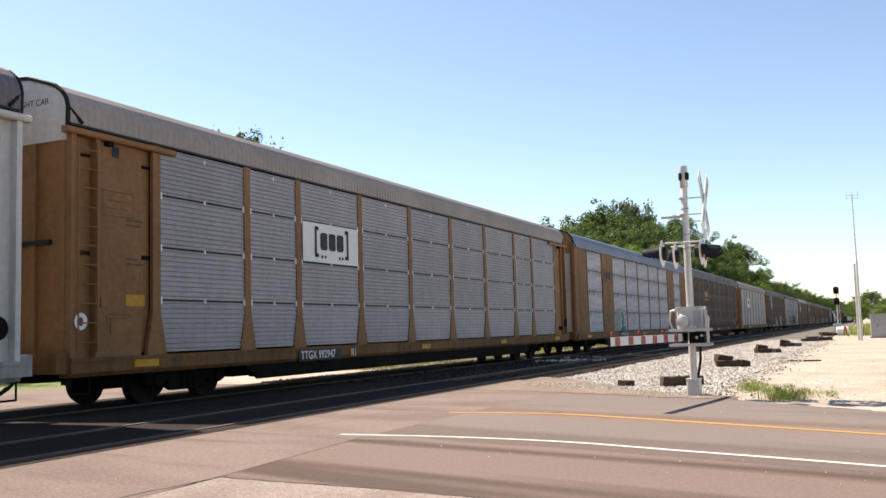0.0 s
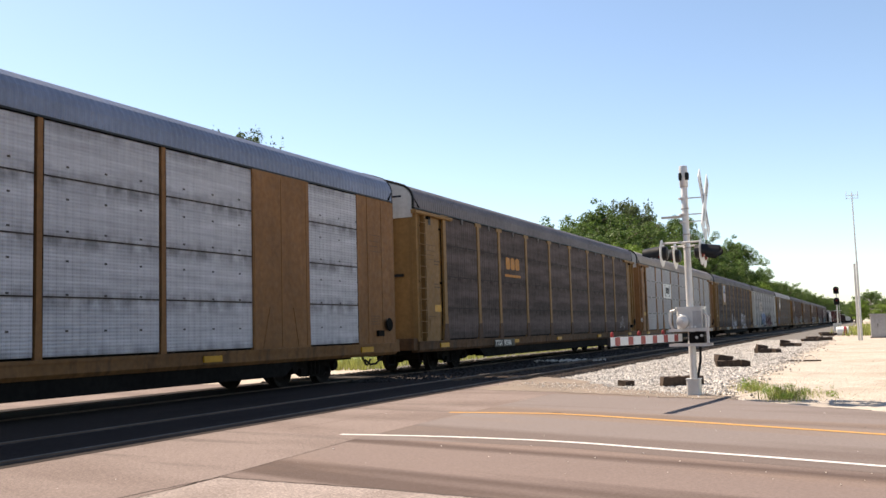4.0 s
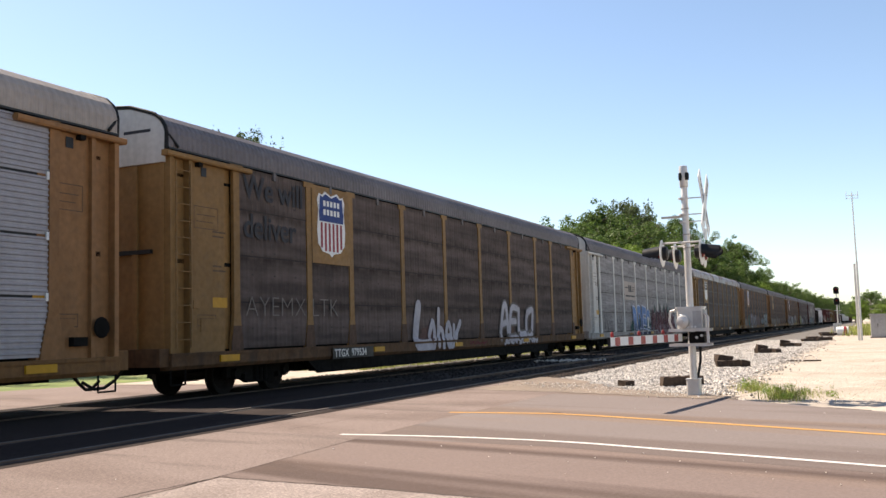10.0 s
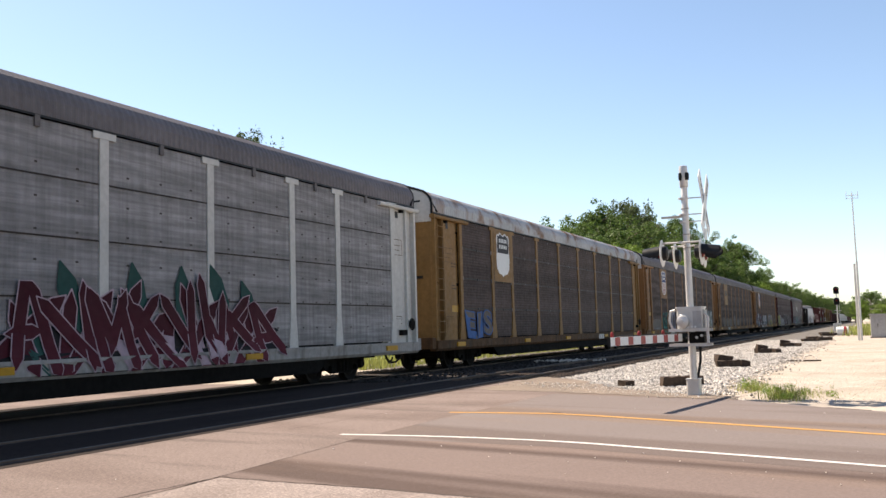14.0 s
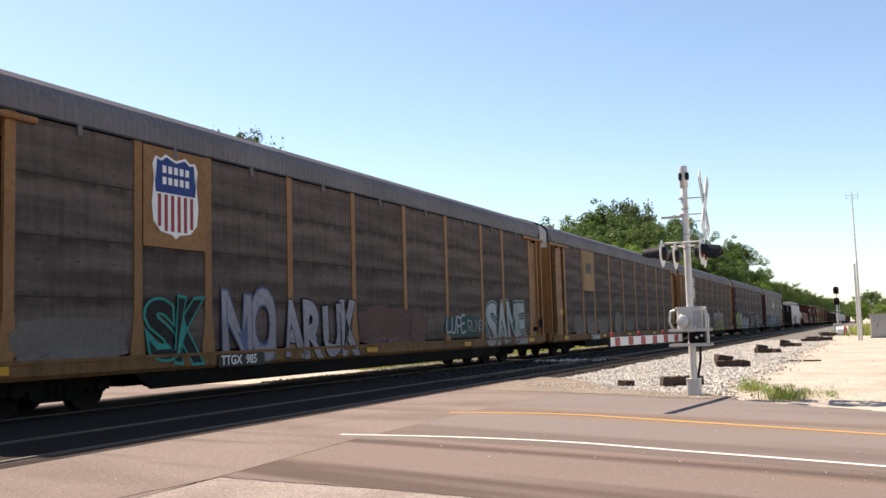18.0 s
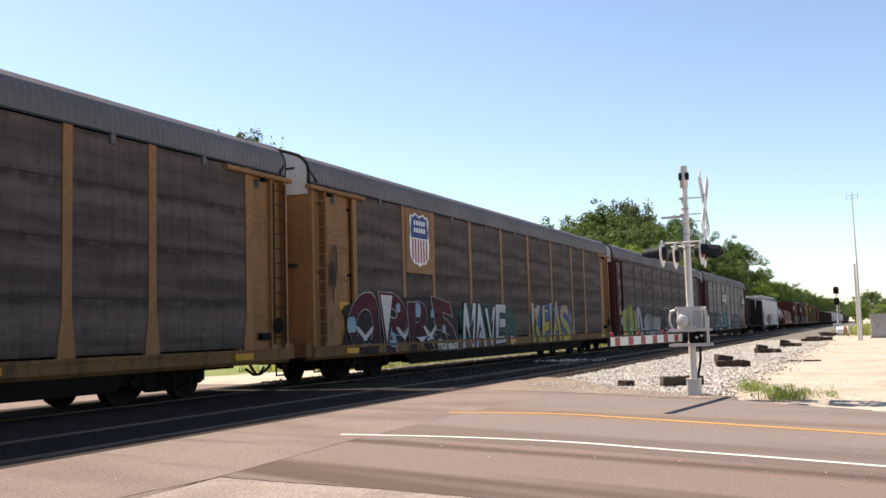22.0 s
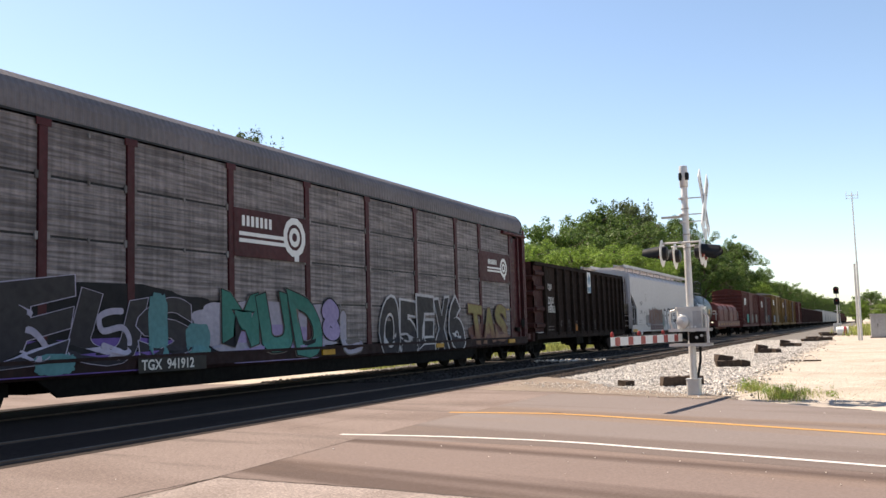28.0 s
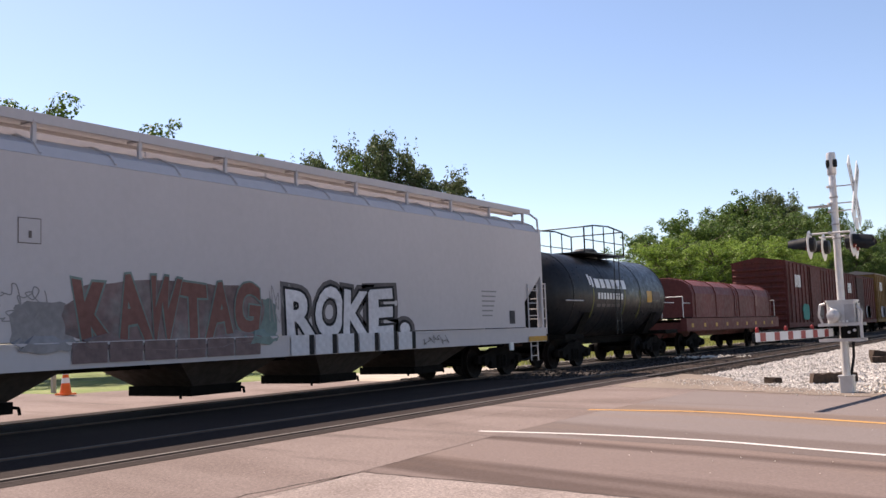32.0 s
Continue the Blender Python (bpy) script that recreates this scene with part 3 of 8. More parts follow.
def blades(name, count, place, h0, h1, width, material, label, category="grass"):
    rng = random.Random(len(name) + count)
    v, f = [], []
    for _ in range(count):
        x, y, z, s = place(rng)
        h = rng.uniform(h0, h1) * s
        a, lean = rng.uniform(0, 6.28), rng.uniform(0.05, 0.5) * h
        dx, dy = math.cos(a) * width, math.sin(a) * width
        b = rng.uniform(0, 6.28)
        lx, ly = math.cos(b) * lean, math.sin(b) * lean
        k = len(v)
        v += [(x - dx, y - dy, z), (x + dx, y + dy, z), (x + dx * 0.7 + lx * 0.4, y + dy * 0.7 + ly * 0.4, z + h * 0.6),
              (x - dx * 0.7 + lx * 0.4, y - dy * 0.7 + ly * 0.4, z + h * 0.6), (x + lx, y + ly, z + h)]
        f += [(k, k + 1, k + 2, k + 3), (k + 3, k + 2, k + 4)]
    me = bpy.data.meshes.new(name)
    me.from_pydata(v, [], f)
    me.materials.append(material)
    return tagged(new(name, me), label, category, kind="stuff")


scatter_stones("road_litter", 14, lambda r: (r.uniform(-3.4, 0.2), r.uniform(7.0, 8.4), -0.018), 0.004, 0.008, STONE_S, "small pale flecks of litter on the road", 17)
scatter_stones("dirt_grit", 700, lambda r: (lambda t: (-6.9 + 4.3 * t + r.gauss(0, 0.25), 19.3 - 3.6 * t + r.gauss(0, 0.4), -0.015))(r.random()), 0.006, 0.02, STONE, "loose stones over the dirt at the road edge", 18)


def weed_patch(rng):
    """A loose strip of weeds from the foot of the ballast to the road edge, thick in three places."""
    k = rng.random()
    if k < 0.30:
        return rng.gauss(-2.02, 0.14), rng.gauss(17.9, 0.35), -0.09, 0.7 + 0.5 * rng.random()
    if k < 0.62:
        return rng.gauss(-1.30, 0.17), rng.gauss(15.95, 0.30), -0.09, 0.6 + 0.9 * rng.random() ** 2
    u = rng.random()
    return -2.0 + 1.45 * u + rng.gauss(0, 0.1), 17.6 - 1.0 * u + rng.gauss(0, 0.45), -0.09, 0.25 + 0.35 * rng.random()


blades("weeds", 1200, weed_patch, 0.05, 0.19, 0.0045, GRASSM, "green and straw-dry weeds growing at the road edge")
blades("weed_clump", 45, lambda r: (r.gauss(-1.30, 0.12), r.gauss(15.85, 0.12), -0.09, 1.0), 0.14, 0.34, 0.006, GRASSM, "taller weed clump at the edge of the road", "weeds")
blades("trackside_grass", 9000, lambda r: (r.uniform(-20.5, -15.2), 27.5 + r.random() ** 1.3 * 60, -0.1, 0.5 + r.random()), 0.08, 0.35, 0.02, GRASSM, "rough grass strip beyond the far track")
blades("lot_edge_grass", 3000, lambda r: (r.gauss(0.6, 1.2), 78 + r.random() * 60, -0.1, 0.6 + r.random()), 0.2, 0.7, 0.05, GRASSM, "tall grass at the far edge of the lot")


# ---- crossing signal ----
MX, MY = -2.69, 15.76
signal = thing("crossing_signal", MX, MY, -0.02, "silver level-crossing mast with crossbuck, flashing lamps and lowered gate", "crossing signal")
part("foundation", Geo().box(-0.075, 0.135, -0.11, 0.11, -0.08, 0.25, 0.02), ALU, signal, "dented silver base box", smooth=False)
part("foundation_lid", Geo().box(-0.085, 0.145, -0.12, 0.12, 0.25, 0.265), ALU, signal)
part("mast", Geo().lathe([(0.060, 0.2), (0.057, 2.0), (0.052, 3.72), (0.04, 3.745)], n=16, at=(0.03, 0, 0)), ALU, signal, smooth=True)
part("bell_housing", Geo().lathe([(0.058, 3.40), (0.070, 3.42), (0.070, 3.72), (0.062, 3.76), (0.02, 3.77)], n=16, at=(0.03, 0, 0)), ALU, signal, "silver bell housing on the mast top", smooth=True)
for dx, dy in ((-0.055, -0.045), (0.085, -0.05)):
    part("bell_slot", Geo().lathe([(0.030, -0.06), (0.036, 0.0), (0.030, 0.06)], n=10, at=(0.03 + dx * 0.75, dy, 3.58)), BLACK, signal, "dark sound slot of the bell")
for z in (3.42, 3.05, 2.62, 2.40):
    part("mast_band", Geo().lathe([(0.066, z - 0.012), (0.070, z), (0.066, z + 0.012)], n=14, at=(0.03, 0, 0)), CABM, signal)
for z in (3.22, 2.95, 2.83):
    part("bracket", Geo().tube((0, 0, z), (0.34, 0, z), 0.010, n=6).lathe([(0.073, z - 0.015), (0.073, z + 0.015)], n=12), ALU, signal)
part("light_arm", Geo().box(-0.36, 0.0, -0.03, 0.03, 2.905, 2.925).box(-0.36, -0.05, -0.06, 0.06, 2.925, 2.935), ALU, signal, "pale flat horizontal bracket arm")
cross = part("crossbuck", Geo().box(0.325, 0.335, -0.04, 0.04, 2.72, 3.3), ALU, signal, "weathered white crossbuck sign seen nearly edge-on")
for ang in (48, -48):
    blade = part("crossbuck_blade", Geo().box(-0.006, 0.006, -0.61, 0.61, -0.115, 0.115), SIGNW, cross, at=Matrix.Translation((0.345 + (0.008 if ang > 0 else -0.006), 0.0, 3.11)) @ pose(0, 0, 0, ang))
# the letters of the sign face the road, dark on white
for word, ang, off in (("RAIL", 48, -0.44), ("ROAD", 48, 0.16), ("CROSS", -48, -0.50), ("ING", -48, 0.18)):
    g = text_geo(word, 0.16)
    part("sign_lettering", g, LETTER_K, cross, at=Matrix.Translation((0.345 + (0.008 if ang > 0 else -0.006), 0, 3.11)) @ pose(0, 0, 0, ang) @ Matrix.Translation((0.008, off, -0.055)) @ SIDE)
part("track_count_plate", Geo().box(0.33, 0.345, -0.14, 0.14, 2.52, 2.70), SIGNW, signal, "small white plate below the crossbuck")
arm = part("lamp_arm", Geo().tube((0, -0.42, 2.46), (0, 0.42, 2.46), 0.025, n=8).tube((-0.3, -0.38, 2.46), (0.32, -0.38, 2.46), 0.016, n=6).tube((-0.3, 0.38, 2.46), (0.32, 0.38, 2.46), 0.016, n=6), ALU, signal)
for y in (-0.38, 0.38):
    for s in (-1, 1):
        xx = s * (0.31 if y < 0 else 0.24)
        disc = part("lamp_background", Geo().lathe([(0.20, 0.0), (0.225, 0.008), (0.20, 0.016)], "x", 20, (xx, y, 2.30)), SIGNW if s < 0 else ALU, signal, "round lamp background seen at a slant")
        part("lamp_hanger", Geo().tube((xx, y, 2.3), (xx, y, 2.47), 0.016, n=6), ALU, signal)
        lamp = part("lamp_housing", Geo().lathe([(0.05, -s * 0.10), (0.11, -s * 0.08), (0.12, 0.0)], "x", 14, (xx - s * 0.005, y, 2.30)), BLACKPAINT, signal, "black lamp housing")
        part("lens", Geo().lathe([(0.105, 0.0), (0.08, s * 0.03), (0.02, s * 0.045)], "x", 14, (xx + s * 0.02, y, 2.30)), LENS, lamp, "unlit dark red lens")
        vis = Geo()
        ring = [(0.125 * math.cos(radians(a)), 0.125 * math.sin(radians(a))) for a in range(-20, 201, 20)]
        v, f = [], []
        for a, b in ring:
            v += [(xx + s * 0.02, y + a, 2.30 + b), (xx + s * (0.30 if b > 0 else 0.18), y + a * 0.92, 2.30 + b * 0.92 - 0.03)]
        f = [(2 * i, 2 * i + 1, 2 * i + 3, 2 * i + 2) for i in range(len(ring) - 1)]
        part("visor", vis.add(v, f), BLACKPAINT, lamp, "black lamp hood", smooth=True)
mech = part("gate_mechanism", Geo().box(-0.17, 0.25, -0.15, 0.15, 1.06, 1.40, 0.03), ALU, signal, "dented silver gate machine housing")
part("mechanism_lid", Geo().box(-0.185, 0.265, -0.165, 0.165, 1.40, 1.43, 0.03), ALU, mech)
part("mechanism_door", Geo().box(0.09, 0.23, -0.165, -0.15, 1.08, 1.36), CABM, mech)
part("motor_housing", Geo().lathe([(0.06, -0.30), (0.095, -0.28), (0.105, -0.22), (0.105, -0.15)], "y", 16, (-0.06, 0, 1.19)).lathe([(0.03, -0.33), (0.035, -0.30)], "y", 10, (-0.06, 0, 1.19)), ALU, mech, "round silver motor cover", smooth=True)
part("side_cover", Geo().box(0.262, 0.275, -0.13, 0.13, 1.08, 1.38, 0.0), CABM, mech)
for k in range(5):
    part("clamp_bolt", Geo().lathe([(0.016, -0.235), (0.018, -0.21)], "y", 8, (-0.09 + 0.055 * k, 0, 1.10)), SIGNW, mech, "bright bolt head")
part("mechanism_flange", Geo().lathe([(0.06, -0.20), (0.08, -0.18), (0.08, -0.14)], "y", 14, (-0.08, 0, 1.23)), ALU, mech)
part("counterweight_frame", Geo().box(-0.30, 0.34, -0.2, -0.17, 1.03, 1.075).box(-0.30, 0.34, -0.2, -0.17, 0.79, 0.835).box(0.30, 0.34, -0.2, -0.17, 0.82, 1.04)
     .path([(0.32, -0.185, 1.03), (0.34, -0.185, 1.25), (0.27, -0.18, 1.33)], 0.02).path([(-0.22, -0.185, 1.03), (-0.28, -0.185, 1.2), (-0.26, -0.18, 1.36), (-0.18, -0.18, 1.38)], 0.02), ALU, signal, "silver counterweight frame round the mast")
for z in (1.03, 0.79):
    part("counterweight_bar", Geo().box(-0.30, 0.34, 0.17, 0.2, z, z + 0.045), ALU, signal)
part("counterweight", Geo().box(0.02, 0.26, -0.17, 0.17, 0.84, 1.02), SOOT, signal, "dark iron counterweight")
for bx, bz in ((0.14, 0.93), (0.22, 0.96)):
    part("counterweight_bolt", Geo().lathe([(0.02, -0.20), (0.024, -0.17)], "y", 8, (bx, 0, bz)), ALU, signal)
part("cable_conduit", Geo().path([(0.16, 0.0, 0.79), (0.15, 0.02, 0.55), (0.11, 0.02, 0.35), (0.09, 0.02, 0.27)], 0.022), BLACK, signal, "black flexible cable conduit")
# gate arm: pale board with red bands, lowered across the lane
tip, root = Vector((-3.23 - MX, 12.62 - MY, 0.935)), Vector((-0.12, -0.1, 0.935))
gate_len = (tip - root).length
gate = part("gate_arm", Geo().box(-0.018, 0.018, 0, gate_len, -0.06, 0.06), SIGNW, signal, "red and white striped gate arm",
            at=Matrix.Translation(root) @ (tip - root).to_track_quat("Y", "Z").to_matrix().to_4x4())
for i in range(6):
    y0 = gate_len - 0.36 - i * 0.50
    if y0 > 0:
        part("red_band", Geo().box(-0.0195, 0.0195, y0, y0 + 0.19, -0.057, 0.057), SIGNR, gate, "faded red reflective band")
LENS_LAMP = mat("dull_red_lamp", (0.26, 0.03, 0.03), 0.4, vary=0.1)
for i, d in enumerate((0.12, 1.15, 2.2)):
    part("arm_lamp", Geo().lathe([(0.018, 0.0), (0.024, 0.02), (0.024, 0.055), (0.010, 0.075)], n=10, at=(0, gate_len - d, 0.06)), LENS_LAMP, gate, "small red arm lamp")
part("arm_cable", Geo().path([(0, gate_len - 0.12, 0.066), (0, gate_len - 0.7, 0.08), (0, gate_len - 1.15, 0.068), (0, gate_len - 1.7, 0.08), (0, 0.4, 0.066)], 0.008, 5), BLACK, gate)
part("arm_end_plate", Geo().box(-0.022, 0.022, gate_len, gate_len + 0.006, -0.06, 0.06), BLACKPAINT, gate)

# ---- discarded ties ----
rt = random.Random(8)


def old_tie(x, y, z, length, rz, rx=0.0):
    g = Geo()
    n = 6
    prof = []
    v, f = [], []
    for i in range(n + 1):
        t = -length / 2 + length * i / n
        for a, b in ((-0.115, -0.09), (0.115, -0.09), (0.115, 0.09), (-0.115, 0.09)):
            e = 0.03 if i in (0, n) else 0.012
            v.append((t + rt.uniform(-e, e) * 2, a + rt.uniform(-e, e), b + rt.uniform(-e, e)))
    for i in range(n):
        for k in range(4):
            f.append((i * 4 + k, i * 4 + (k + 1) % 4, i * 4 + 4 + (k + 1) % 4, i * 4 + 4 + k))
    f += [(0, 1, 2, 3), (n * 4, n * 4 + 3, n * 4 + 2, n * 4 + 1)]
    ob = part("discarded_tie", g.add(v, f), TIEM, at=pose(x, y, z, 0, rx, rz))
    return tagged(ob, "broken dark creosoted railway tie lying on the ballast", "railway tie", "discarded ties")


for x, y, spread in ((-3.58, 18.7, 0), (-3.5, 26.6, 2), (-3.65, 38.2, 2), (-3.5, 47.5, 2), (-3.2, 59.0, 3), (-3.35, 66.0, 2), (-3.1, 80.0, 3), (-3.6, 90.0, 2)):
    if spread == 0:
        old_tie(x, y, 0.03, 0.5, 45)
        old_tie(x + 0.3, y + 0.35, 0.03, 0.4, -30)
        old_tie(x - 0.85, y - 0.1, -0.04, 0.22, 50)
    else:
        s = 1 + (y - 26) * 0.008
        old_tie(x - 0.1 * s, y, 0.03, 0.56 * s, 38 + rt.uniform(-8, 8))
        old_tie(x + 0.2 * s, y + 0.3, 0.02, 0.42 * s, -30 + rt.uniform(-8, 8))
        if y < 50:
            old_tie(x - 0.2 * s, y + 0.2, 0.17, 0.36 * s, 20 + rt.uniform(-15, 15), 8)
        if spread == 3:
            old_tie(x + 0.7, y + 1.5, 0.05, 1.1, 50)
tagged(part("timber_scrap", Geo().box(-0.5, 0.5, -0.06, 0.06, 0, 0.04), TIEM, at=pose(-1.9, 30.8, -0.09, 0, 0, 8)), "thin weathered board lying on the lot", "board")
tagged(part("timber_scrap", Geo().box(-0.35, 0.35, -0.05, 0.05, 0, 0.035), TIEM, at=pose(-0.35, 13.75, -0.09, 0, 0, -38)), "thin dark board at the road edge", "board")

# ---- far trackside objects ----
sg = thing("block_signal", -3.35, 120, -0.1, "silver railway signal post with two dark heads", "railway signal")
part("post", Geo().tube((0, 0, 0), (0, 0, 5.2), 0.075, n=10), ALU, sg)
part("post_ladder", Geo().tube((0.25, -0.12, 0), (0.25, -0.12, 4.6), 0.02).tube((0.25, 0.12, 0), (0.25, 0.12, 4.6), 0.02), ALU, sg)
part("platform", Geo().box(-0.3, 0.45, -0.3, 0.3, 2.35, 2.4), ALU, sg)
for z in (3.55, 4.85):
    head = part("signal_head", Geo().lathe([(0.32, -0.03), (0.34, 0.0), (0.32, 0.03)], "y", 20, (0, -0.2, z)).box(-0.3, 0.3, -0.23, 0.1, z - 0.52, z + 0.02, 0.03), BLACKPAINT, sg, "round black target signal head")
    part("signal_lens", Geo().lathe([(0.1, -0.02), (0.1, 0.02)], "y", 14, (0, -0.26, z)), LENS, head)
part("relay_case", Geo().box(-0.5, 0.35, -0.35, 0.35, 0, 0.9, 0.03), ALU, sg)
pole = thing("antenna_mast", -0.47, 60.9, -0.1, "tall thin grey antenna mast with a small array on top", "antenna mast")
part("pole", Geo().tube((0, 0, 0), (0, 0, 4.7), 0.07, 0.06, 10).tube((0, 0, 4.7), (-0.02, 0, 8.75), 0.045, 0.03, 8), ALU, pole)
part("short_pole", Geo().tube((-0.14, 0.1, 0), (-0.14, 0.1, 4.55), 0.07, 0.06, 8), ALU, pole)
ant = part("antenna_bar", Geo().tube((-0.34, 0, 8.62), (0.32, 0, 8.62), 0.016, n=6).tube((-0.34, 0, 8.45), (0.32, 0, 8.45), 0.012, n=6), ALU, pole)
for dx in (-0.34, -0.02, 0.3):
    part("antenna_rod", Geo().tube((dx, 0, 8.4), (dx, 0, 8.86), 0.012, n=6), ALU, ant)
cab = thing("relay_cabinet", 1.0, 67.7, -0.1, "grey weathered steel relay cabinet on the gravel", "cabinet")
part("body", Geo().box(-0.95, 0.95, -0.7, 0.7, 0.1, 1.5, 0.03), CABM, cab)
part("plinth", Geo().box(-1.0, 1.0, -0.75, 0.75, 0, 0.1), CONC, cab)
part("roof", Geo().box(-1.02, 1.02, -0.78, 0.78, 1.5, 1.57), CABM, cab)
for dx in (-0.48, 0.48):
    dr = part("door", Geo().box(dx - 0.42, dx + 0.42, -0.715, -0.7, 0.2, 1.42), CABM, cab)
    part("handle", Geo().box(dx - 0.05, dx - 0.02, -0.74, -0.715, 0.75, 0.95), BLACKPAINT, dr)
drum = thing("white_drum", -1.98, 81.6, -0.1, "white and reddish drum lying beside the track", "drum")
part("body", Geo().lathe([(0.3, -0.45), (0.36, -0.4), (0.36, 0.4), (0.3, 0.45)], "x", 16, (0, 0, 0.36)), SIGNW, drum, smooth=True)
part("band", Geo().lathe([(0.365, 0.1), (0.365, 0.3)], "x", 16, (0, 0, 0.36)), LOGO_RED, drum)

cone = thing("traffic_cone", -20.5, 14.76, -0.06, "orange traffic cone with two white collars on the road edge", "traffic cone")
part("base", Geo().box(-0.19, 0.19, -0.19, 0.19, 0, 0.04, 0.03), ORANGE, cone)
part("body", Geo().lathe([(0.14, 0.04), (0.03, 0.74), (0.025, 0.75)], n=16), ORANGE, cone, smooth=True)
part("collar", Geo().lathe([(0.105, 0.29), (0.084, 0.42)], n=16), SIGNW, cone)
part("collar", Geo().lathe([(0.072, 0.5), (0.057, 0.6)], n=16), SIGNW, cone)
postm = thing("marker_post", -22.6, 15.9, -0.11, "short pale timber cross-shaped marker post on the lawn", "post")
part("upright", Geo().box(-0.05, 0.05, -0.05, 0.05, 0, 0.95), CREAM, postm)
part("crossbar", Geo().box(-0.12, 0.12, -0.04, 0.04, 0.62, 0.72), CREAM, postm)


def house(x, y, w, d, h, rz, label):
    hs = thing("house", x, y, -0.11, label, "house", rz=rz)
    wall = part("wall", Geo().box(-w / 2, w / 2, -d / 2, d / 2, 0, h).prism([(-d / 2, h), (d / 2, h), (0, h + d * 0.36)], -w / 2, w / 2, "x"), HOUSEM, hs, "pale horizontal siding")
    for s in (-1, 1):
        part("roof", Geo().prism([(s * (d / 2 + 0.35), h - 0.25), (s * (d / 2 + 0.35), h - 0.10), (0, h + d * 0.36 + 0.17), (0, h + d * 0.36 + 0.02)], -w / 2 - 0.3, w / 2 + 0.3, "x"), SHINGLE, hs)
    for i in range(3):
        wx = -w / 2 + w * (i + 0.5) / 3
        wi = part("window", Geo().box(wx - 0.5, wx + 0.5, -d / 2 - 0.04, -d / 2, 0.95, 2.15), SIGNW, hs)
        part("pane", Geo().box(wx - 0.43, wx + 0.43, -d / 2 - 0.05, -d / 2 - 0.04, 1.02, 2.08), GLASS, wi)
        wi = part("window", Geo().box(w / 2, w / 2 + 0.04, -d / 4 - 0.4 + i * 0.9, -d / 4 + 0.1 + i * 0.9, 1.0, 2.1), SIGNW, hs)
        part("pane", Geo().box(w / 2 + 0.04, w / 2 + 0.05, -d / 4 - 0.34 + i * 0.9, -d / 4 + 0.04 + i * 0.9, 1.06, 2.04), GLASS, wi)
    return hs


house(-44, 37, 9, 7, 2.7, 0, "single-storey pale house with grey roof beyond the lawn")
house(-46, 62, 10, 7, 2.8, 10, "pale house half hidden by trees beyond the tracks")

# ---- trees ----


def leaf_cloud(name, centres, count, size, material, seed, flatten=0.8):
    """A crown of many small folded leaves spread over clumps."""
    rng = np.random.default_rng(seed)
    c = np.array([q[:3] for q in centres])
    r = np.array([q[3] for q in centres])
    w = r ** 2 / (r ** 2).sum()
    pick = rng.choice(len(c), count, p=w)
    d = rng.normal(size=(count, 3))
    d /= np.linalg.norm(d, axis=1)[:, None]
    rad = rng.uniform(0.35, 1.0, count) ** 0.5 * r[pick] * rng.uniform(0.85, 1.12, count)
    p = c[pick] + d * rad[:, None] * np.array([1, 1, flatten])
    u = rng.normal(size=(count, 3))
    u /= np.linalg.norm(u, axis=1)[:, None]
    nrm = d + rng.normal(size=(count, 3)) * 0.55 + np.array([0, 0, 0.5])
    w2 = np.cross(nrm, u)
    w2 /= np.linalg.norm(w2, axis=1)[:, None] + 1e-9
    u = np.cross(w2, nrm)
    u /= np.linalg.norm(u, axis=1)[:, None] + 1e-9
    s = size * rng.uniform(0.6, 1.5, count)[:, None]
    v = np.stack([p - u * s, p - w2 * s * 0.55, p + u * s, p + w2 * s * 0.55], 1).reshape(-1, 3)
    me = bpy.data.meshes.new(name)
    me.from_pydata(v.tolist(), [], [(4 * i, 4 * i + 1, 4 * i + 2, 4 * i + 3) for i in range(count)])
    me.materials.append(material)
    return me


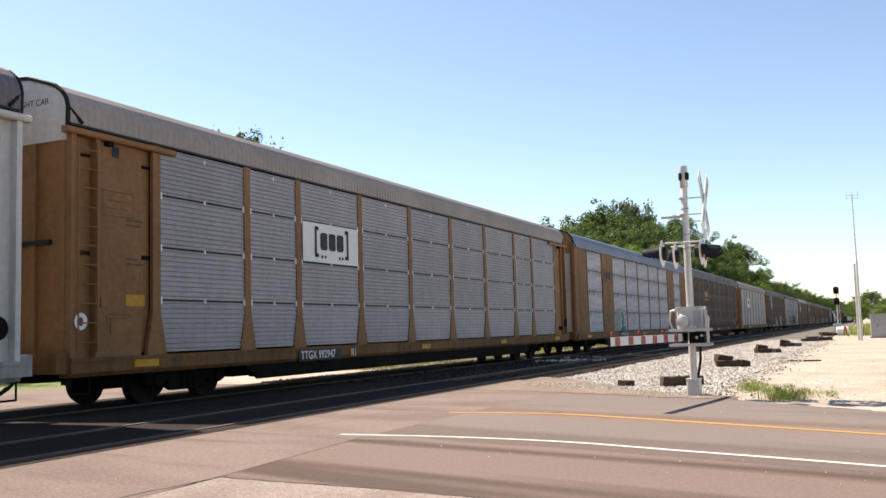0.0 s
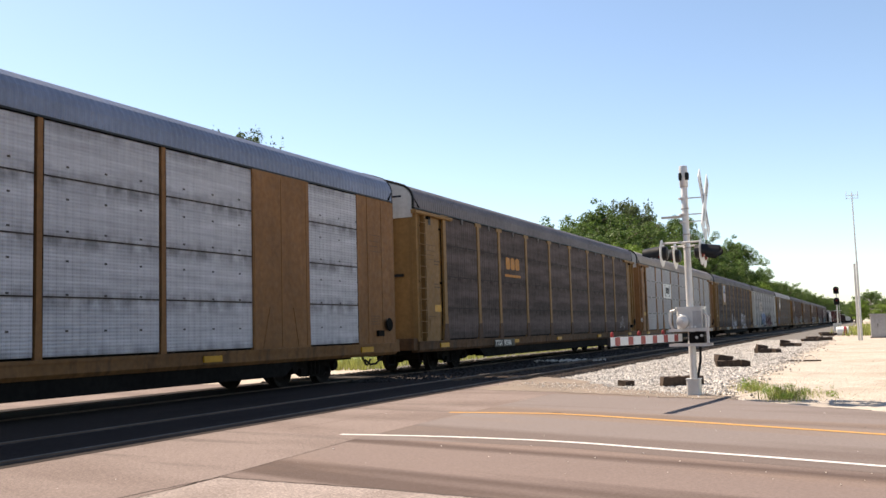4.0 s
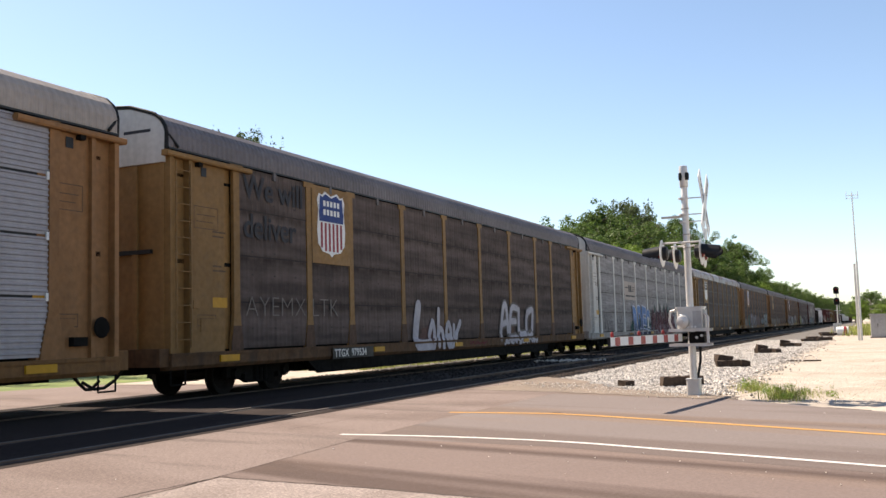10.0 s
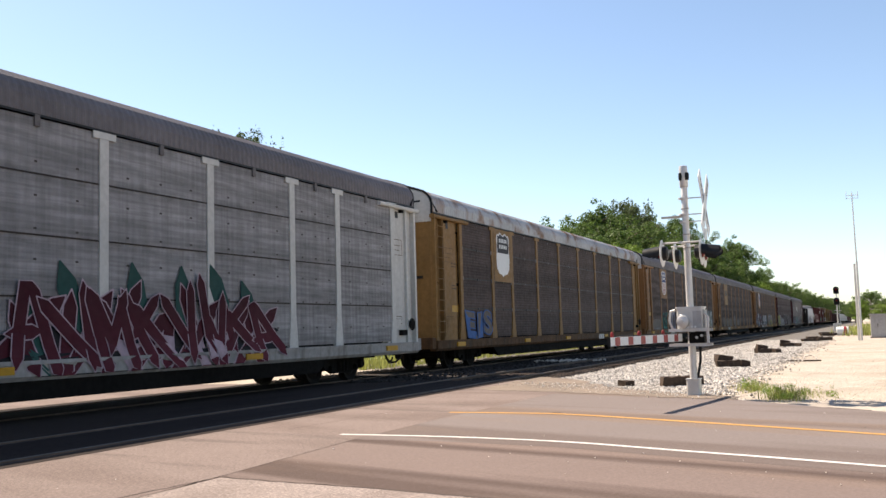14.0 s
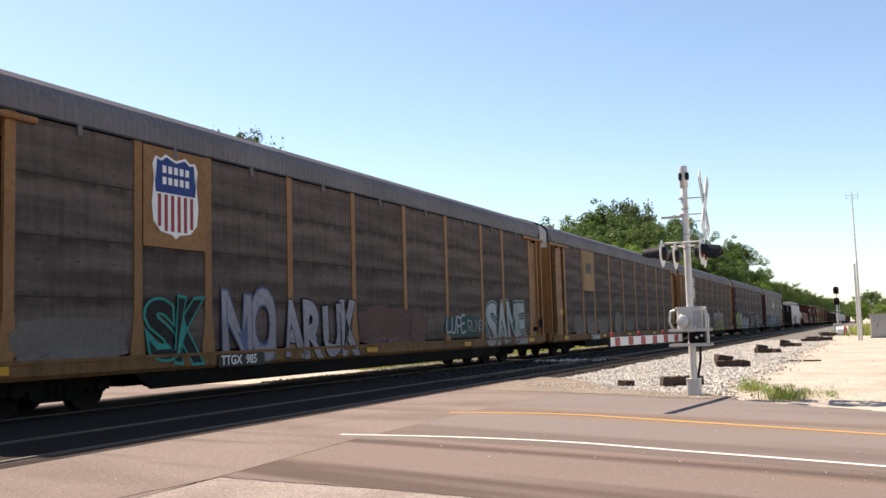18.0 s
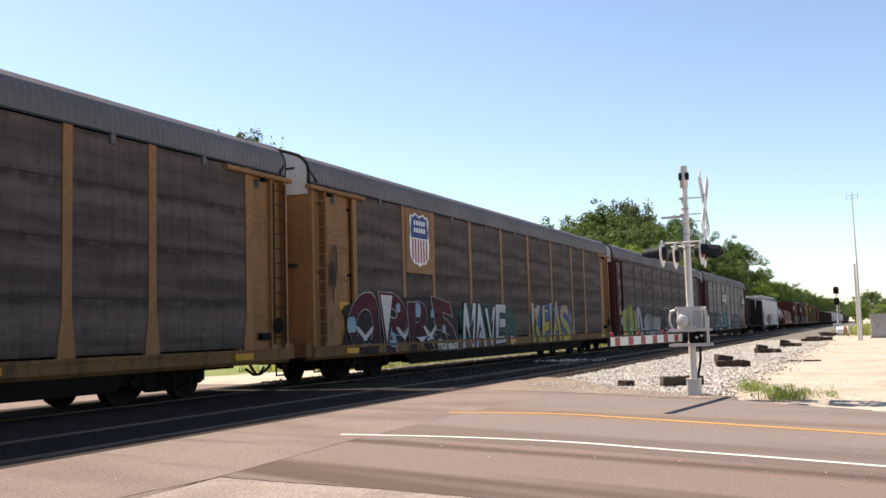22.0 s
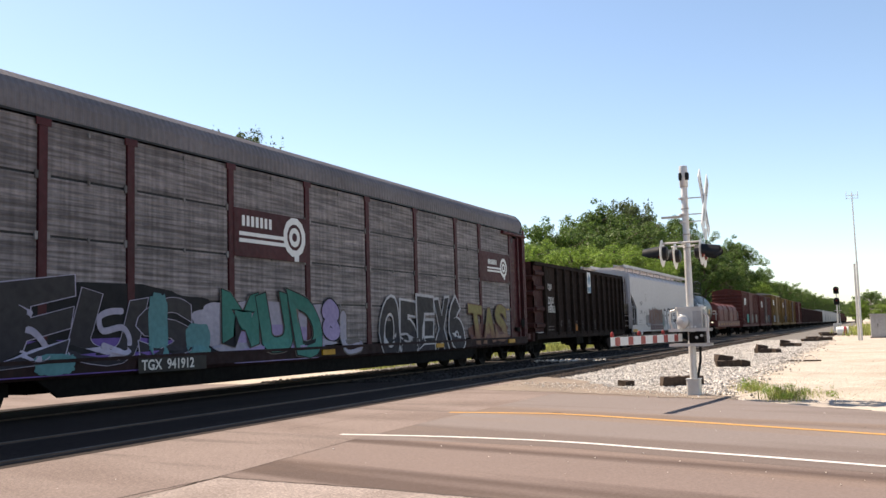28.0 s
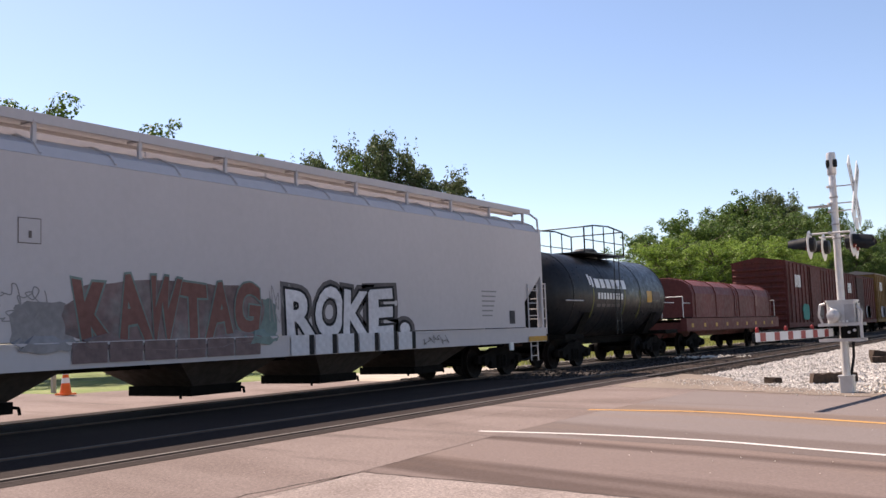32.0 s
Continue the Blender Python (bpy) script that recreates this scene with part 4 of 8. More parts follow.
def tree_meshes(kind, seed):
    """Trunk and crown of a tree about ten metres tall."""
    rng = random.Random(seed)
    g = Geo()
    cl = []
    if kind == "conifer":
        g.tube((0, 0, 0), (0, 0, 9.6), 0.2, 0.03, 10)
        for i in range(46):
            z = 1.4 + 8.2 * i / 46
            ln = (10.1 - z) * 0.33 + 0.25
            a = i * 2.4 + rng.uniform(-0.3, 0.3)
            e = (math.cos(a) * ln, math.sin(a) * ln, z - ln * 0.12)
            g.tube((0, 0, z), e, 0.03, 0.01, 5)
            for t in (0.35, 0.6, 0.82, 1.0):
                cl.append((e[0] * t, e[1] * t, z + (e[2] - z) * t, 0.16 + 0.28 * (1 - t) + 0.12 * rng.random()))
        return g.mesh("trunk"), leaf_cloud("crown", cl, 9000, 0.085, LEAF_D, seed, 0.55)
    g.tube((0, 0, -0.2), (0.1, 0, 2.2), 0.26, 0.2, 10)
    g.tube((0.1, 0, 2.2), (0, 0.15, 5.2), 0.2, 0.11, 8)
    g.tube((0, 0.15, 5.2), (0.1, 0, 8.4), 0.11, 0.03, 6)
    spread = {"broad": 1.0, "tall": 0.62, "spiky": 0.85}[kind]
    for i in range(38):
        z = 1.9 + 6.1 * (i / 38) ** 0.9
        a = i * 2.4 + rng.uniform(-0.5, 0.5)
        ln = spread * (3.8 - 2.1 * abs((z - 4.4) / 4.2)) * rng.uniform(0.55, 1.2)
        rise = ln * rng.uniform(0.2, 0.75)
        e = Vector((math.cos(a) * ln, math.sin(a) * ln, z + rise))
        b = Vector((0.05, 0.05, z))
        mid = (b + e) / 2 + Vector((0, 0, 0.2))
        g.tube(b, mid, 0.075, 0.045, 6)
        g.tube(mid, e, 0.045, 0.015, 5)
        for t in (0.45, 0.65, 0.85, 1.0):
            q = b.lerp(e, t)
            for _ in range(2):
                d = Vector((rng.gauss(0, 0.42), rng.gauss(0, 0.42), rng.gauss(0.1, 0.28)))
                cl.append((q.x + d.x, q.y + d.y, q.z + d.z, rng.uniform(0.20, 0.60)))
                g.tube(q, q + d, 0.014, 0.006, 4)
        if kind == "spiky":
            for _ in range(3):
                ox, oy = rng.gauss(0, 0.35), rng.gauss(0, 0.35)
                cl += [(e.x + ox, e.y + oy, e.z + k * 0.24, 0.20 - k * 0.035) for k in range(1, 5)]
    for i in range(14 if kind != "spiky" else 30):
        cl.append((rng.gauss(0, 0.6) * spread, rng.gauss(0, 0.6) * spread, rng.uniform(7.0, 9.5), rng.uniform(0.25, 0.6)))
    leaf = {"broad": LEAF_A, "tall": LEAF_A, "spiky": LEAF_C}[kind]
    return g.mesh("trunk"), leaf_cloud("crown", cl, 24000, 0.078, leaf, seed)


rw = random.Random(17)
weed_spots = []
for _ in range(70):
    wx, wy, wz, ws = weed_patch(rw)
    weed_spots.append((wx, wy, -0.06 + 0.16 * ws * rw.random(), rw.uniform(0.03, 0.08)))
tagged(new("leafy_weeds", leaf_cloud("leafy_weeds", weed_spots, 2600, 0.011, LEAF_B, 21)), "low yellow-green leafy weeds at the road edge", "weeds", kind="stuff")

TREES = {}
for key, kind, seed in (("broad", "broad", 1), ("broad2", "broad", 2), ("tall", "tall", 3), ("spiky", "spiky", 4), ("conifer", "conifer", 5), ("bright", "broad", 6)):
    tm, cm = tree_meshes(kind, seed)
    tm.materials.append(BARK)
    if key == "bright":
        cm.materials[0] = LEAF_B
    TREES[key] = (tm, cm)


def tree(key, x, y, top, wide=1.0, turn=0.0, label="leafy green tree beyond the tracks"):
    t = thing("tree", x, y, -0.15, label, "tree", "trees along the railway")
    s = top / 9.8
    t.matrix_basis = pose(x, y, -0.15, 0, 0, turn) @ Matrix.Diagonal((s * wide, s * wide, s, 1))
    part("trunk", TREES[key][0], None, t)
    part("crown", TREES[key][1], None, t)
    return t


SUMAC = "tree with upright spiky olive-green shoots behind the lawn"
CONI = "dark drooping conifer behind the lawn"
BRIGHT = "bright green bushy tree close behind the track"
BACK = "tall mid-green tree in the line beyond the tracks"
for key, x, y, top, wide, lab in (
        ("spiky", -35.4, 48.6, 14.4, 0.7, SUMAC), ("spiky", -33, 39.5, 11.4, 0.72, SUMAC), ("broad2", -36, 45.5, 12.3, 0.7, SUMAC), ("conifer", -34.0, 56.0, 12.2, 1.15, CONI),
        ("broad", -46, 46.6, 14.7, 0.8, BACK), ("spiky", -33.2, 50.2, 12.2, 0.85, SUMAC), ("spiky", -32.3, 52.5, 10.4, 0.8, SUMAC), ("broad2", -33, 26.0, 10.6, 1.0, BACK), ("broad2", -34, 22.6, 11.7, 0.9, BACK),
        ("bright", -22, 64, 7.6, 1.1, BRIGHT), ("bright", -21, 72, 7.8, 1.1, BRIGHT), ("bright", -21.5, 80, 8.6, 1.1, BRIGHT), ("bright", -22, 88, 9.2, 1.05, BRIGHT), ("bright", -22.5, 97, 10.0, 1.0, BRIGHT),
        ("bright", -22, 107, 9.4, 1.0, BRIGHT), ("broad", -27, 76, 9.6, 1.1, BACK), ("broad", -31, 99, 13.6, 1.0, BACK), ("broad2", -32, 112, 15.0, 1.0, BACK), ("tall", -33, 126, 19.2, 1.0, BACK), ("spiky", -32, 139, 20.4, 0.8, BACK),
        ("broad2", -29, 118, 14.5, 1.0, BACK), ("broad", -29, 133, 16.0, 1.0, BACK), ("broad", -30, 152, 20.6, 0.8, BACK), ("broad2", -27, 143, 14.5, 1.0, BACK), ("broad2", -28, 168, 18.6, 0.8, BACK), ("broad", -24, 127, 11.5, 1.1, BACK),
        ("broad", -23, 150, 12.8, 1.0, BACK), ("tall", -24.5, 198, 19.6, 1.1, BACK), ("broad2", -25, 182, 15.5, 0.9, BACK), ("broad", -22, 172, 12.0, 1.0, BACK), ("broad", -23, 215, 14.5, 0.9, BACK), ("broad2", -23, 238, 13.6, 1.0, BACK),
        ("bright", -21, 205, 10.0, 1.2, BRIGHT), ("broad", -23, 262, 13.0, 1.0, BACK), ("broad2", -22.5, 290, 12.8, 1.1, BACK), ("broad", -23, 320, 12.8, 1.2, BACK), ("broad2", -22.5, 355, 12.8, 1.2, BACK), ("broad", -22, 395, 13.0, 1.2, BACK),
        ("broad2", -22, 435, 13.4, 1.2, BACK), ("broad", -21.5, 490, 13.6, 1.3, BACK), ("broad2", -21, 560, 14.0, 1.4, BACK), ("broad", -20, 640, 14.5, 1.5, BACK), ("broad", -16, 740, 15.0, 2.0, BACK)):
    tree(key, x, y, top, wide, (x * 37 + y * 53) % 360, lab)
RIGHT = "green tree beyond the gravel lot"
for key, x, y, top, wide in (("broad", 0.4, 190, 6.9, 1.1), ("bright", -1.2, 182, 5.0, 1.0), ("broad2", 3.4, 176, 5.6, 1.1), ("bright", 1.8, 150, 3.6, 1.2), ("broad2", 6, 185, 5.4, 1.2), ("broad", 9, 190, 5.2, 1.2), ("broad2", -3.2, 330, 7.5, 1.4), ("broad", -5.0, 420, 8.5, 1.6), ("broad2", -2, 300, 7.0, 1.2), ("broad", 14, 240, 7.0, 1.4)):
    tree(key, x, y, top, wide, (x * 37 + y * 53) % 360, RIGHT)
lp = thing("utility_pole", 6.3, 230, -0.15, "thin far wooden utility pole above the trees", "utility pole")
part("pole", Geo().tube((0, 0, 0), (0, 0, 9.5), 0.16, 0.1, 8), BARK, lp)
part("crossarm", Geo().box(-1.1, 1.1, -0.06, 0.06, 8.7, 8.85), BARK, lp)


# ---- the train ----
CX = -13.19         # centre line of the far track
CARS = []           # (car, place of its near end along the track at the start)
WHEELSETS = {-0.89: [], 0.89: []}


def wheelset_mesh():
    g = Geo().tube((-0.85, 0, 0), (0.85, 0, 0), 0.075, n=8)
    for s in (-1, 1):
        x = s * 0.72
        g.lathe([(0.10, x - s * 0.06), (0.12, x + s * 0.05), (0.30, x + s * 0.015), (0.36, x + s * 0.055), (0.415, x + s * 0.06), (0.42, x - s * 0.045), (0.455, x - s * 0.06), (0.455, x - s * 0.085), (0.36, x - s * 0.085), (0.28, x - s * 0.03)], "x", 22)
        for i in range(3):
            a = i * 2.094
            g.box(x + s * 0.05, x + s * 0.07, math.cos(a) * 0.09 - 0.02, math.cos(a) * 0.09 + 0.02, math.sin(a) * 0.09 - 0.02, math.sin(a) * 0.09 + 0.02)
    return g.mesh("wheelset", True)


def bogie_mesh():
    g = Geo()
    for s in (-1, 1):
        x0, x1 = s * 0.93, s * 1.05
        ring = [(-1.15, 0.36), (-1.15, 0.56), (-0.75, 0.62), (-0.35, 0.76), (0.35, 0.76), (0.75, 0.62), (1.15, 0.56), (1.15, 0.36), (0.72, 0.36), (0.42, 0.22), (-0.42, 0.22), (-0.72, 0.36)]
        g.prism(ring, min(x0, x1), max(x0, x1), "x")
        for y in (-0.89, 0.89):
            g.lathe([(0.11, x1 - s * 0.08), (0.13, x1), (0.11, x1 + s * 0.09)], "x", 12, (0, y, 0.43))
        for y in (-0.16, 0.0, 0.16):
            g.lathe([(0.06, 0.27), (0.065, 0.4), (0.06, 0.56)], n=8, at=(s * 1.06, y, 0))
    g.box(-0.95, 0.95, -0.2, 0.2, 0.42, 0.68).box(-1.15, 1.15, -0.66, -0.56, 0.3, 0.42).box(-1.15, 1.15, 0.56, 0.66, 0.3, 0.42)
    return g.mesh("bogie")


WHEEL_MESH, BOGIE_MESH = wheelset_mesh(), bogie_mesh()
WHEEL_MESH.materials.append(WHEELM)
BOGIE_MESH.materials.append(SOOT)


def bogies(car, ys):
    for y in ys:
        b = part("bogie", BOGIE_MESH, None, car, "sooty cast-steel bogie", at=(0, y, -0.06))
        for dy in (-0.89, 0.89):
            w = part("wheelset", WHEEL_MESH, None, b, at=(0, dy, 0.42))
            WHEELSETS[dy].append(w)


def couplers(car, length, reach=0.62, z=0.82):
    for s, y in ((-1, 0.0), (1, length)):
        part("coupler", Geo().box(-0.1, 0.1, min(y, y + s * reach), max(y, y + s * reach), z - 0.1, z + 0.1).box(-0.16, 0.16, min(y + s * reach, y + s * (reach - 0.28)), max(y + s * reach, y + s * (reach - 0.28)), z - 0.16, z + 0.16), RUSTY, car)
        part("brake_hose", Geo().path([(0.42, y - s * 0.3, z - 0.12), (0.43, y, z - 0.22), (0.41, y + s * 0.2, z - 0.42), (0.36, y + s * 0.42, z - 0.55), (0.30, y + s * 0.62, z - 0.56), (0.26, y + s * 0.85, z - 0.42)], 0.03, 6), BLACK, car, "black hanging air hose")


def ladder(car, pts, material, rungs, n0, n1, name="ladder"):
    """pts: feet of the two stiles, going up from n0 to n1."""
    (xa, ya), (xb, yb) = pts
    g = Geo().tube((xa, ya, n0), (xa, ya, n1), 0.018, n=5).tube((xb, yb, n0), (xb, yb, n1), 0.018, n=5)
    for i in range(rungs):
        z = n0 + (n1 - n0) * (i + 0.5) / rungs
        g.tube((xa, ya, z), (xb, yb, z), 0.013, n=5)
    return part(name, g, material, car)


SLACK = (0.0, -0.29, -0.07, 0.07, 0.09, 0.13, 0.18, 0.22, 0.32, 0.18, -0.05, -0.22, 0.09)   # coupler slack of each autorack
POSTS = (2.05, 4.80, 6.74, 9.60, 12.46, 15.33, 18.17, 21.06, 23.05, 25.95)
RL = 27.35


FOOT = mat("sooty_brown_foot", (0.085, 0.05, 0.033), 0.75, vary=0.3, streak=0.5, streak_col=(0.04, 0.028, 0.022), rand=0.2)
PANEL_CLIP = mat("dull_grey_clip", (0.15, 0.14, 0.135), 0.7, vary=0.4, rand=0.5)
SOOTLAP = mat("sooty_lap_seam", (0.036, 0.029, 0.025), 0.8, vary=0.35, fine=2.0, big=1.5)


ROOF_CLIP = mat("grey_roof_clip", (0.10, 0.09, 0.088), 0.6, vary=0.2)
STENCIL = mat("faded_stencil", (0.11, 0.07, 0.04), 0.7, vary=0.3)


def slat_panel(w, z0, z1, pitch=0.085, depth=0.02):
    """A steel rack panel with horizontal rolled ribs, in y and z, face towards +x."""
    g = Geo()
    n = max(2, int((z1 - z0) / pitch))
    prof = []
    for i in range(n):
        z = z0 + (z1 - z0) * i / n
        h = (z1 - z0) / n
        prof += [(0.0, z), (0.0, z + h * 0.5), (depth, z + h * 0.62), (depth, z + h * 0.9)]
    prof.append((0.0, z1))
    v = [(x, y, z) for x, z in prof for y in (0, w)]
    f = [(2 * i, 2 * i + 1, 2 * i + 3, 2 * i + 2) for i in range(len(prof) - 1)]
    return g.add(v, f)


def perf_panel(w, z0, z1, pitch=0.16):
    """A perforated sheet with shallow upright flutes."""
    n = max(2, int(w / pitch))
    prof = []
    for i in range(n):
        y, h = w * i / n, w / n
        prof += [(0.0, y), (0.0, y + h * 0.55), (0.006, y + h * 0.65), (0.006, y + h * 0.92)]
    prof.append((0.0, w))
    v = [(x, y, z) for x, y in prof for z in (z0, z1)]
    f = [(2 * i, 2 * i + 2, 2 * i + 3, 2 * i + 1) for i in range(len(prof) - 1)]
    return Geo().add(v, f)


def post_geo(z0, z1, w, tee, flare):
    g = Geo()
    ring = [(-w / 2 - flare, z0), (w / 2 + flare, z0), (w / 2 + flare * 0.9, z0 + 0.16), (w / 2, z0 + 0.75), (w / 2, z1), (-w / 2, z1), (-w / 2, z0 + 0.75), (-w / 2 - flare * 0.9, z0 + 0.16)]
    g.prism(ring, -0.06, 0.014 if tee or flare > 0.1 else 0.010, "x")
    if tee:
        g.box(0.0, 0.024, -tee / 2, tee / 2, z1 - 0.12, z1)
    return g


def foot_geo(w, flare):
    """The sooty plate over the spread foot of a post."""
    a = w / 2 + flare + 0.004
    return Geo().prism([(-a, 0.862), (a, 0.862), (a - flare * 0.1, 1.03), (w / 2 + flare * 0.32, 1.36), (-w / 2 - flare * 0.32, 1.36), (-a + flare * 0.1, 1.03)], 0.0, 0.018, "x")


def roof_mesh(length):
    """Curved corrugated roof with upright side skirts."""
    prof = [(1.5, 4.70), (1.5, 4.74), (1.5, 4.97), (1.465, 5.10), (1.385, 5.22), (1.24, 5.345), (1.02, 5.425), (0.6, 5.55), (0.0, 5.62)]
    prof = prof + [(-a, b) for a, b in prof[-2::-1]]
    v, f = [], []
    y, k, rows = 0.02, 0, []
    while y < length - 0.02:
        rows.append((y, 0.0 if k % 4 in (0, 1) else 0.012))
        y += 0.05 if k % 2 == 0 else 0.026
        k += 1
    rows.append((length - 0.02, 0.0))
    for yy, up in rows:
        for i, (a, b) in enumerate(prof):
            keep = up if abs(a) > 1.3 and 4.72 < b else 0.0
            v.append((a + (keep if a > 0 else -keep), yy, b))
    n = len(prof)
    for j in range(len(rows) - 1):
        for i in range(n - 1):
            f.append((j * n + i, j * n + i + 1, (j + 1) * n + i + 1, (j + 1) * n + i))
    f.append(tuple(range(n)))
    f.append(tuple(range((len(rows) - 1) * n, len(rows) * n)))
    return Geo().add(v, f)


def end_profile(y0, y1, inset=0.0):
    prof = [(1.44, 0.95), (1.44, 4.96), (1.41, 5.09), (1.335, 5.20), (1.2, 5.31), (0.99, 5.39), (0.6, 5.51), (0.0, 5.58)]
    ring = prof + [(-a, b) for a, b in prof[::-1][1:]]
    return Geo().prism([(a - (inset if a > 0 else -inset), b - inset * 0.3) for a, b in ring], y0, y1, "y")


def _rect3(x0, y0, x1, y1):
    return [(x0, y0, 0), (x1, y0, 0), (x1, y1, 0), (x0, y1, 0)], [(0, 1, 2, 3)]


def autorack(k, label, frame_m, panel_m, roof_m, style="slat", tee=0.0, wide_cols=False, post_w=0.2, flare=0.09, plate=None, cap_m=None, end_m=None, ladder_m=None, sill_m=None):
    """One two- or three-level car carrier. Near end at y = 0, the camera's side at +x."""
    number, y_near = k, 11.47 + 28.6 * (k - 1) + SLACK[k]
    car = thing("autorack_car", CX, y_near, 0, label, "railway car", "cars of the passing train")
    CARS.append((car, y_near))
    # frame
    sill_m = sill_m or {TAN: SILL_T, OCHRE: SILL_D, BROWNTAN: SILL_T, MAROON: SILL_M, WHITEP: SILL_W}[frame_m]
    part("side_sill", cached(("sill", sill_m.name), lambda: Geo().prism([(1.30, 0.86), (1.56, 0.86), (1.56, 0.62), (1.50, 0.55), (1.30, 0.55)], 0.0, RL, "y").box(1.56, 1.585, 0.0, RL, 0.80, 0.86).mesh("side_sill")), sill_m, car)
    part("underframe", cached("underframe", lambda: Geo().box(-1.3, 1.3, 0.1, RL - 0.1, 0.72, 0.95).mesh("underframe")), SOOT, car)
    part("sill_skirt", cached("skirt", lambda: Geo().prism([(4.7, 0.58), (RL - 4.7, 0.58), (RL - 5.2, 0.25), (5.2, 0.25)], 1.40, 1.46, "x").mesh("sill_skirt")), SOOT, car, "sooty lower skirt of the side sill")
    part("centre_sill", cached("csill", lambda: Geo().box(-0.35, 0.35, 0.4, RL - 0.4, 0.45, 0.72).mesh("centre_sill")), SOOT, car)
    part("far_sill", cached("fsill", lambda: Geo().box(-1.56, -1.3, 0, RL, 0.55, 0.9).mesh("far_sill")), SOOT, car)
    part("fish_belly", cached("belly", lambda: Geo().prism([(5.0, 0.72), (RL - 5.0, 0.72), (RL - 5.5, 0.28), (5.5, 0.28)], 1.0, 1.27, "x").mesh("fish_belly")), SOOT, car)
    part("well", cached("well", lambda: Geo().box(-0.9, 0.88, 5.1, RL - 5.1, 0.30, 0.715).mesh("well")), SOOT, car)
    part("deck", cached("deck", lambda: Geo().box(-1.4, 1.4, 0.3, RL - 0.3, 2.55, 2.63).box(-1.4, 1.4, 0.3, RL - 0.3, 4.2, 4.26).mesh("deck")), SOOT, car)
    part("far_side", cached("far_side", lambda: Geo().box(-1.5, -1.44, 0.0, RL, 0.9, 4.75).mesh("far_side")), BROWNPERF, car)
    part("roof", cached(("roof", roof_m.name), lambda: roof_mesh(RL).mesh("roof")), roof_m, car)
    part("roof_edge", cached("roof_edge", lambda: Geo().box(1.44, 1.52, 0.0, RL, 4.665, 4.70).mesh("roof_edge")), BLACKPAINT, car)
    # posts and panels
    ys = list(POSTS)
    if wide_cols:
        for a, b in ((4.62, 6.74), (20.9, 23.0)):
            plate = part("side_plate", cached(("plate", a), lambda: Geo().box(1.44, 1.53, 0, b - a, 0.86, 4.66).mesh("side_plate")), frame_m, car, at=(0, a, 0))
            for y in (0.05, (b - a) / 2, b - a - 0.05):
                part("plate_seam", cached("plate_seam", lambda: Geo().box(1.53, 1.538, -0.015, 0.015, 0.9, 4.6).mesh("plate_seam")), frame_m, plate, at=(0, y, 0))
            for y, s in ((0.42, -1), (b - a - 0.42, 1)):
                part("plate_brace", Geo().prism([(0, 0.88), (s * 0.10, 0.88), (-s * 0.16, 1.75), (-s * 0.20, 1.75)], 1.53, 1.54, "x"), frame_m, plate, at=(0, y, 0))
    for y in ys:
        w = 0.11 if wide_cols else post_w
        part("post", cached(("post", w, tee, flare, frame_m.name), lambda: post_geo(0.86, 4.66, w, tee, flare).mesh("post")), frame_m, car, at=(1.50, y, 0))
        if frame_m is OCHRE and panel_m in (DARKPERF, BROWNPERF):
            part("post_foot", cached(("foot", w, flare), lambda: foot_geo(w, flare).mesh("post_foot")), FOOT, car, "sooty brown foot of the post", at=(1.50, y, 0))
    for i in range(9):
        if wide_cols and i in (1, 7):
            continue
        a, b = ys[i] + 0.10, ys[i + 1] - 0.10
        w = round(b - a, 3)
        if style == "slat":
            for t in range(4):
                z0, z1 = (0.90, 1.86, 2.82, 3.78)[t], (1.82, 2.78, 3.74, 4.64)[t]
                part("panel", cached(("slat", w, t, panel_m.name), lambda: slat_panel(w, z0, z1, 0.085, 0.02 if panel_m is SILVER else 0.006).mesh("panel")), panel_m, car, at=(1.478, a, 0))
            for z in (1.84, 2.80, 3.76):
                part("panel_seam", cached(("seam", w), lambda: Geo().box(1.40, 1.452, 0, w, -0.05, 0.05).mesh("panel_seam")), BLACKPAINT, car, at=(0, a, z))
            clip_m = SIGNW if panel_m is SILVER else PANEL_CLIP
            for z in (1.84, 2.80, 3.76):
                for y, hw, z0, z1 in ((0.02, 0.03, -0.07, 0.06), (w - 0.02, 0.03, -0.07, 0.06), (w * 0.5, 0.02, -0.05, 0.03)):
                    part("panel_clip", cached(("clip", hw, clip_m.name), lambda: Geo().box(1.48, 1.508, -hw, hw, z0, z1).mesh("panel_clip")), clip_m, car, at=(0, a + y, z))
            part("panel_clip", cached(("clip", 0.02, clip_m.name), None), clip_m, car, at=(0, a + w * 0.5, 4.56))
        else:
            part("panel", cached(("perf", w, panel_m.name), lambda: perf_panel(w, 0.9, 4.64).mesh("panel")), panel_m, car, at=(1.484, a, 0))
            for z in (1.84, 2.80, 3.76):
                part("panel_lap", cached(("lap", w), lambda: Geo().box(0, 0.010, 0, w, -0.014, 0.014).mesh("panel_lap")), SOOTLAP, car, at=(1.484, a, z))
            if not wide_cols:
                part("roof_clip", cached("roof_clip", lambda: Geo().box(1.485, 1.53, -0.05, 0.05, 4.50, 4.69, 0.0).mesh("roof_clip")), ROOF_CLIP, car, at=(0, a + w * 0.5, 0))
            part("panel_bolts", cached(("bolts", w), lambda: bolt_geo(w).mesh("panel_bolts")), BOLT, car, at=(0.014, a, 0))
    # ends: corner posts, folding doors, header rail
    dm = end_m or frame_m
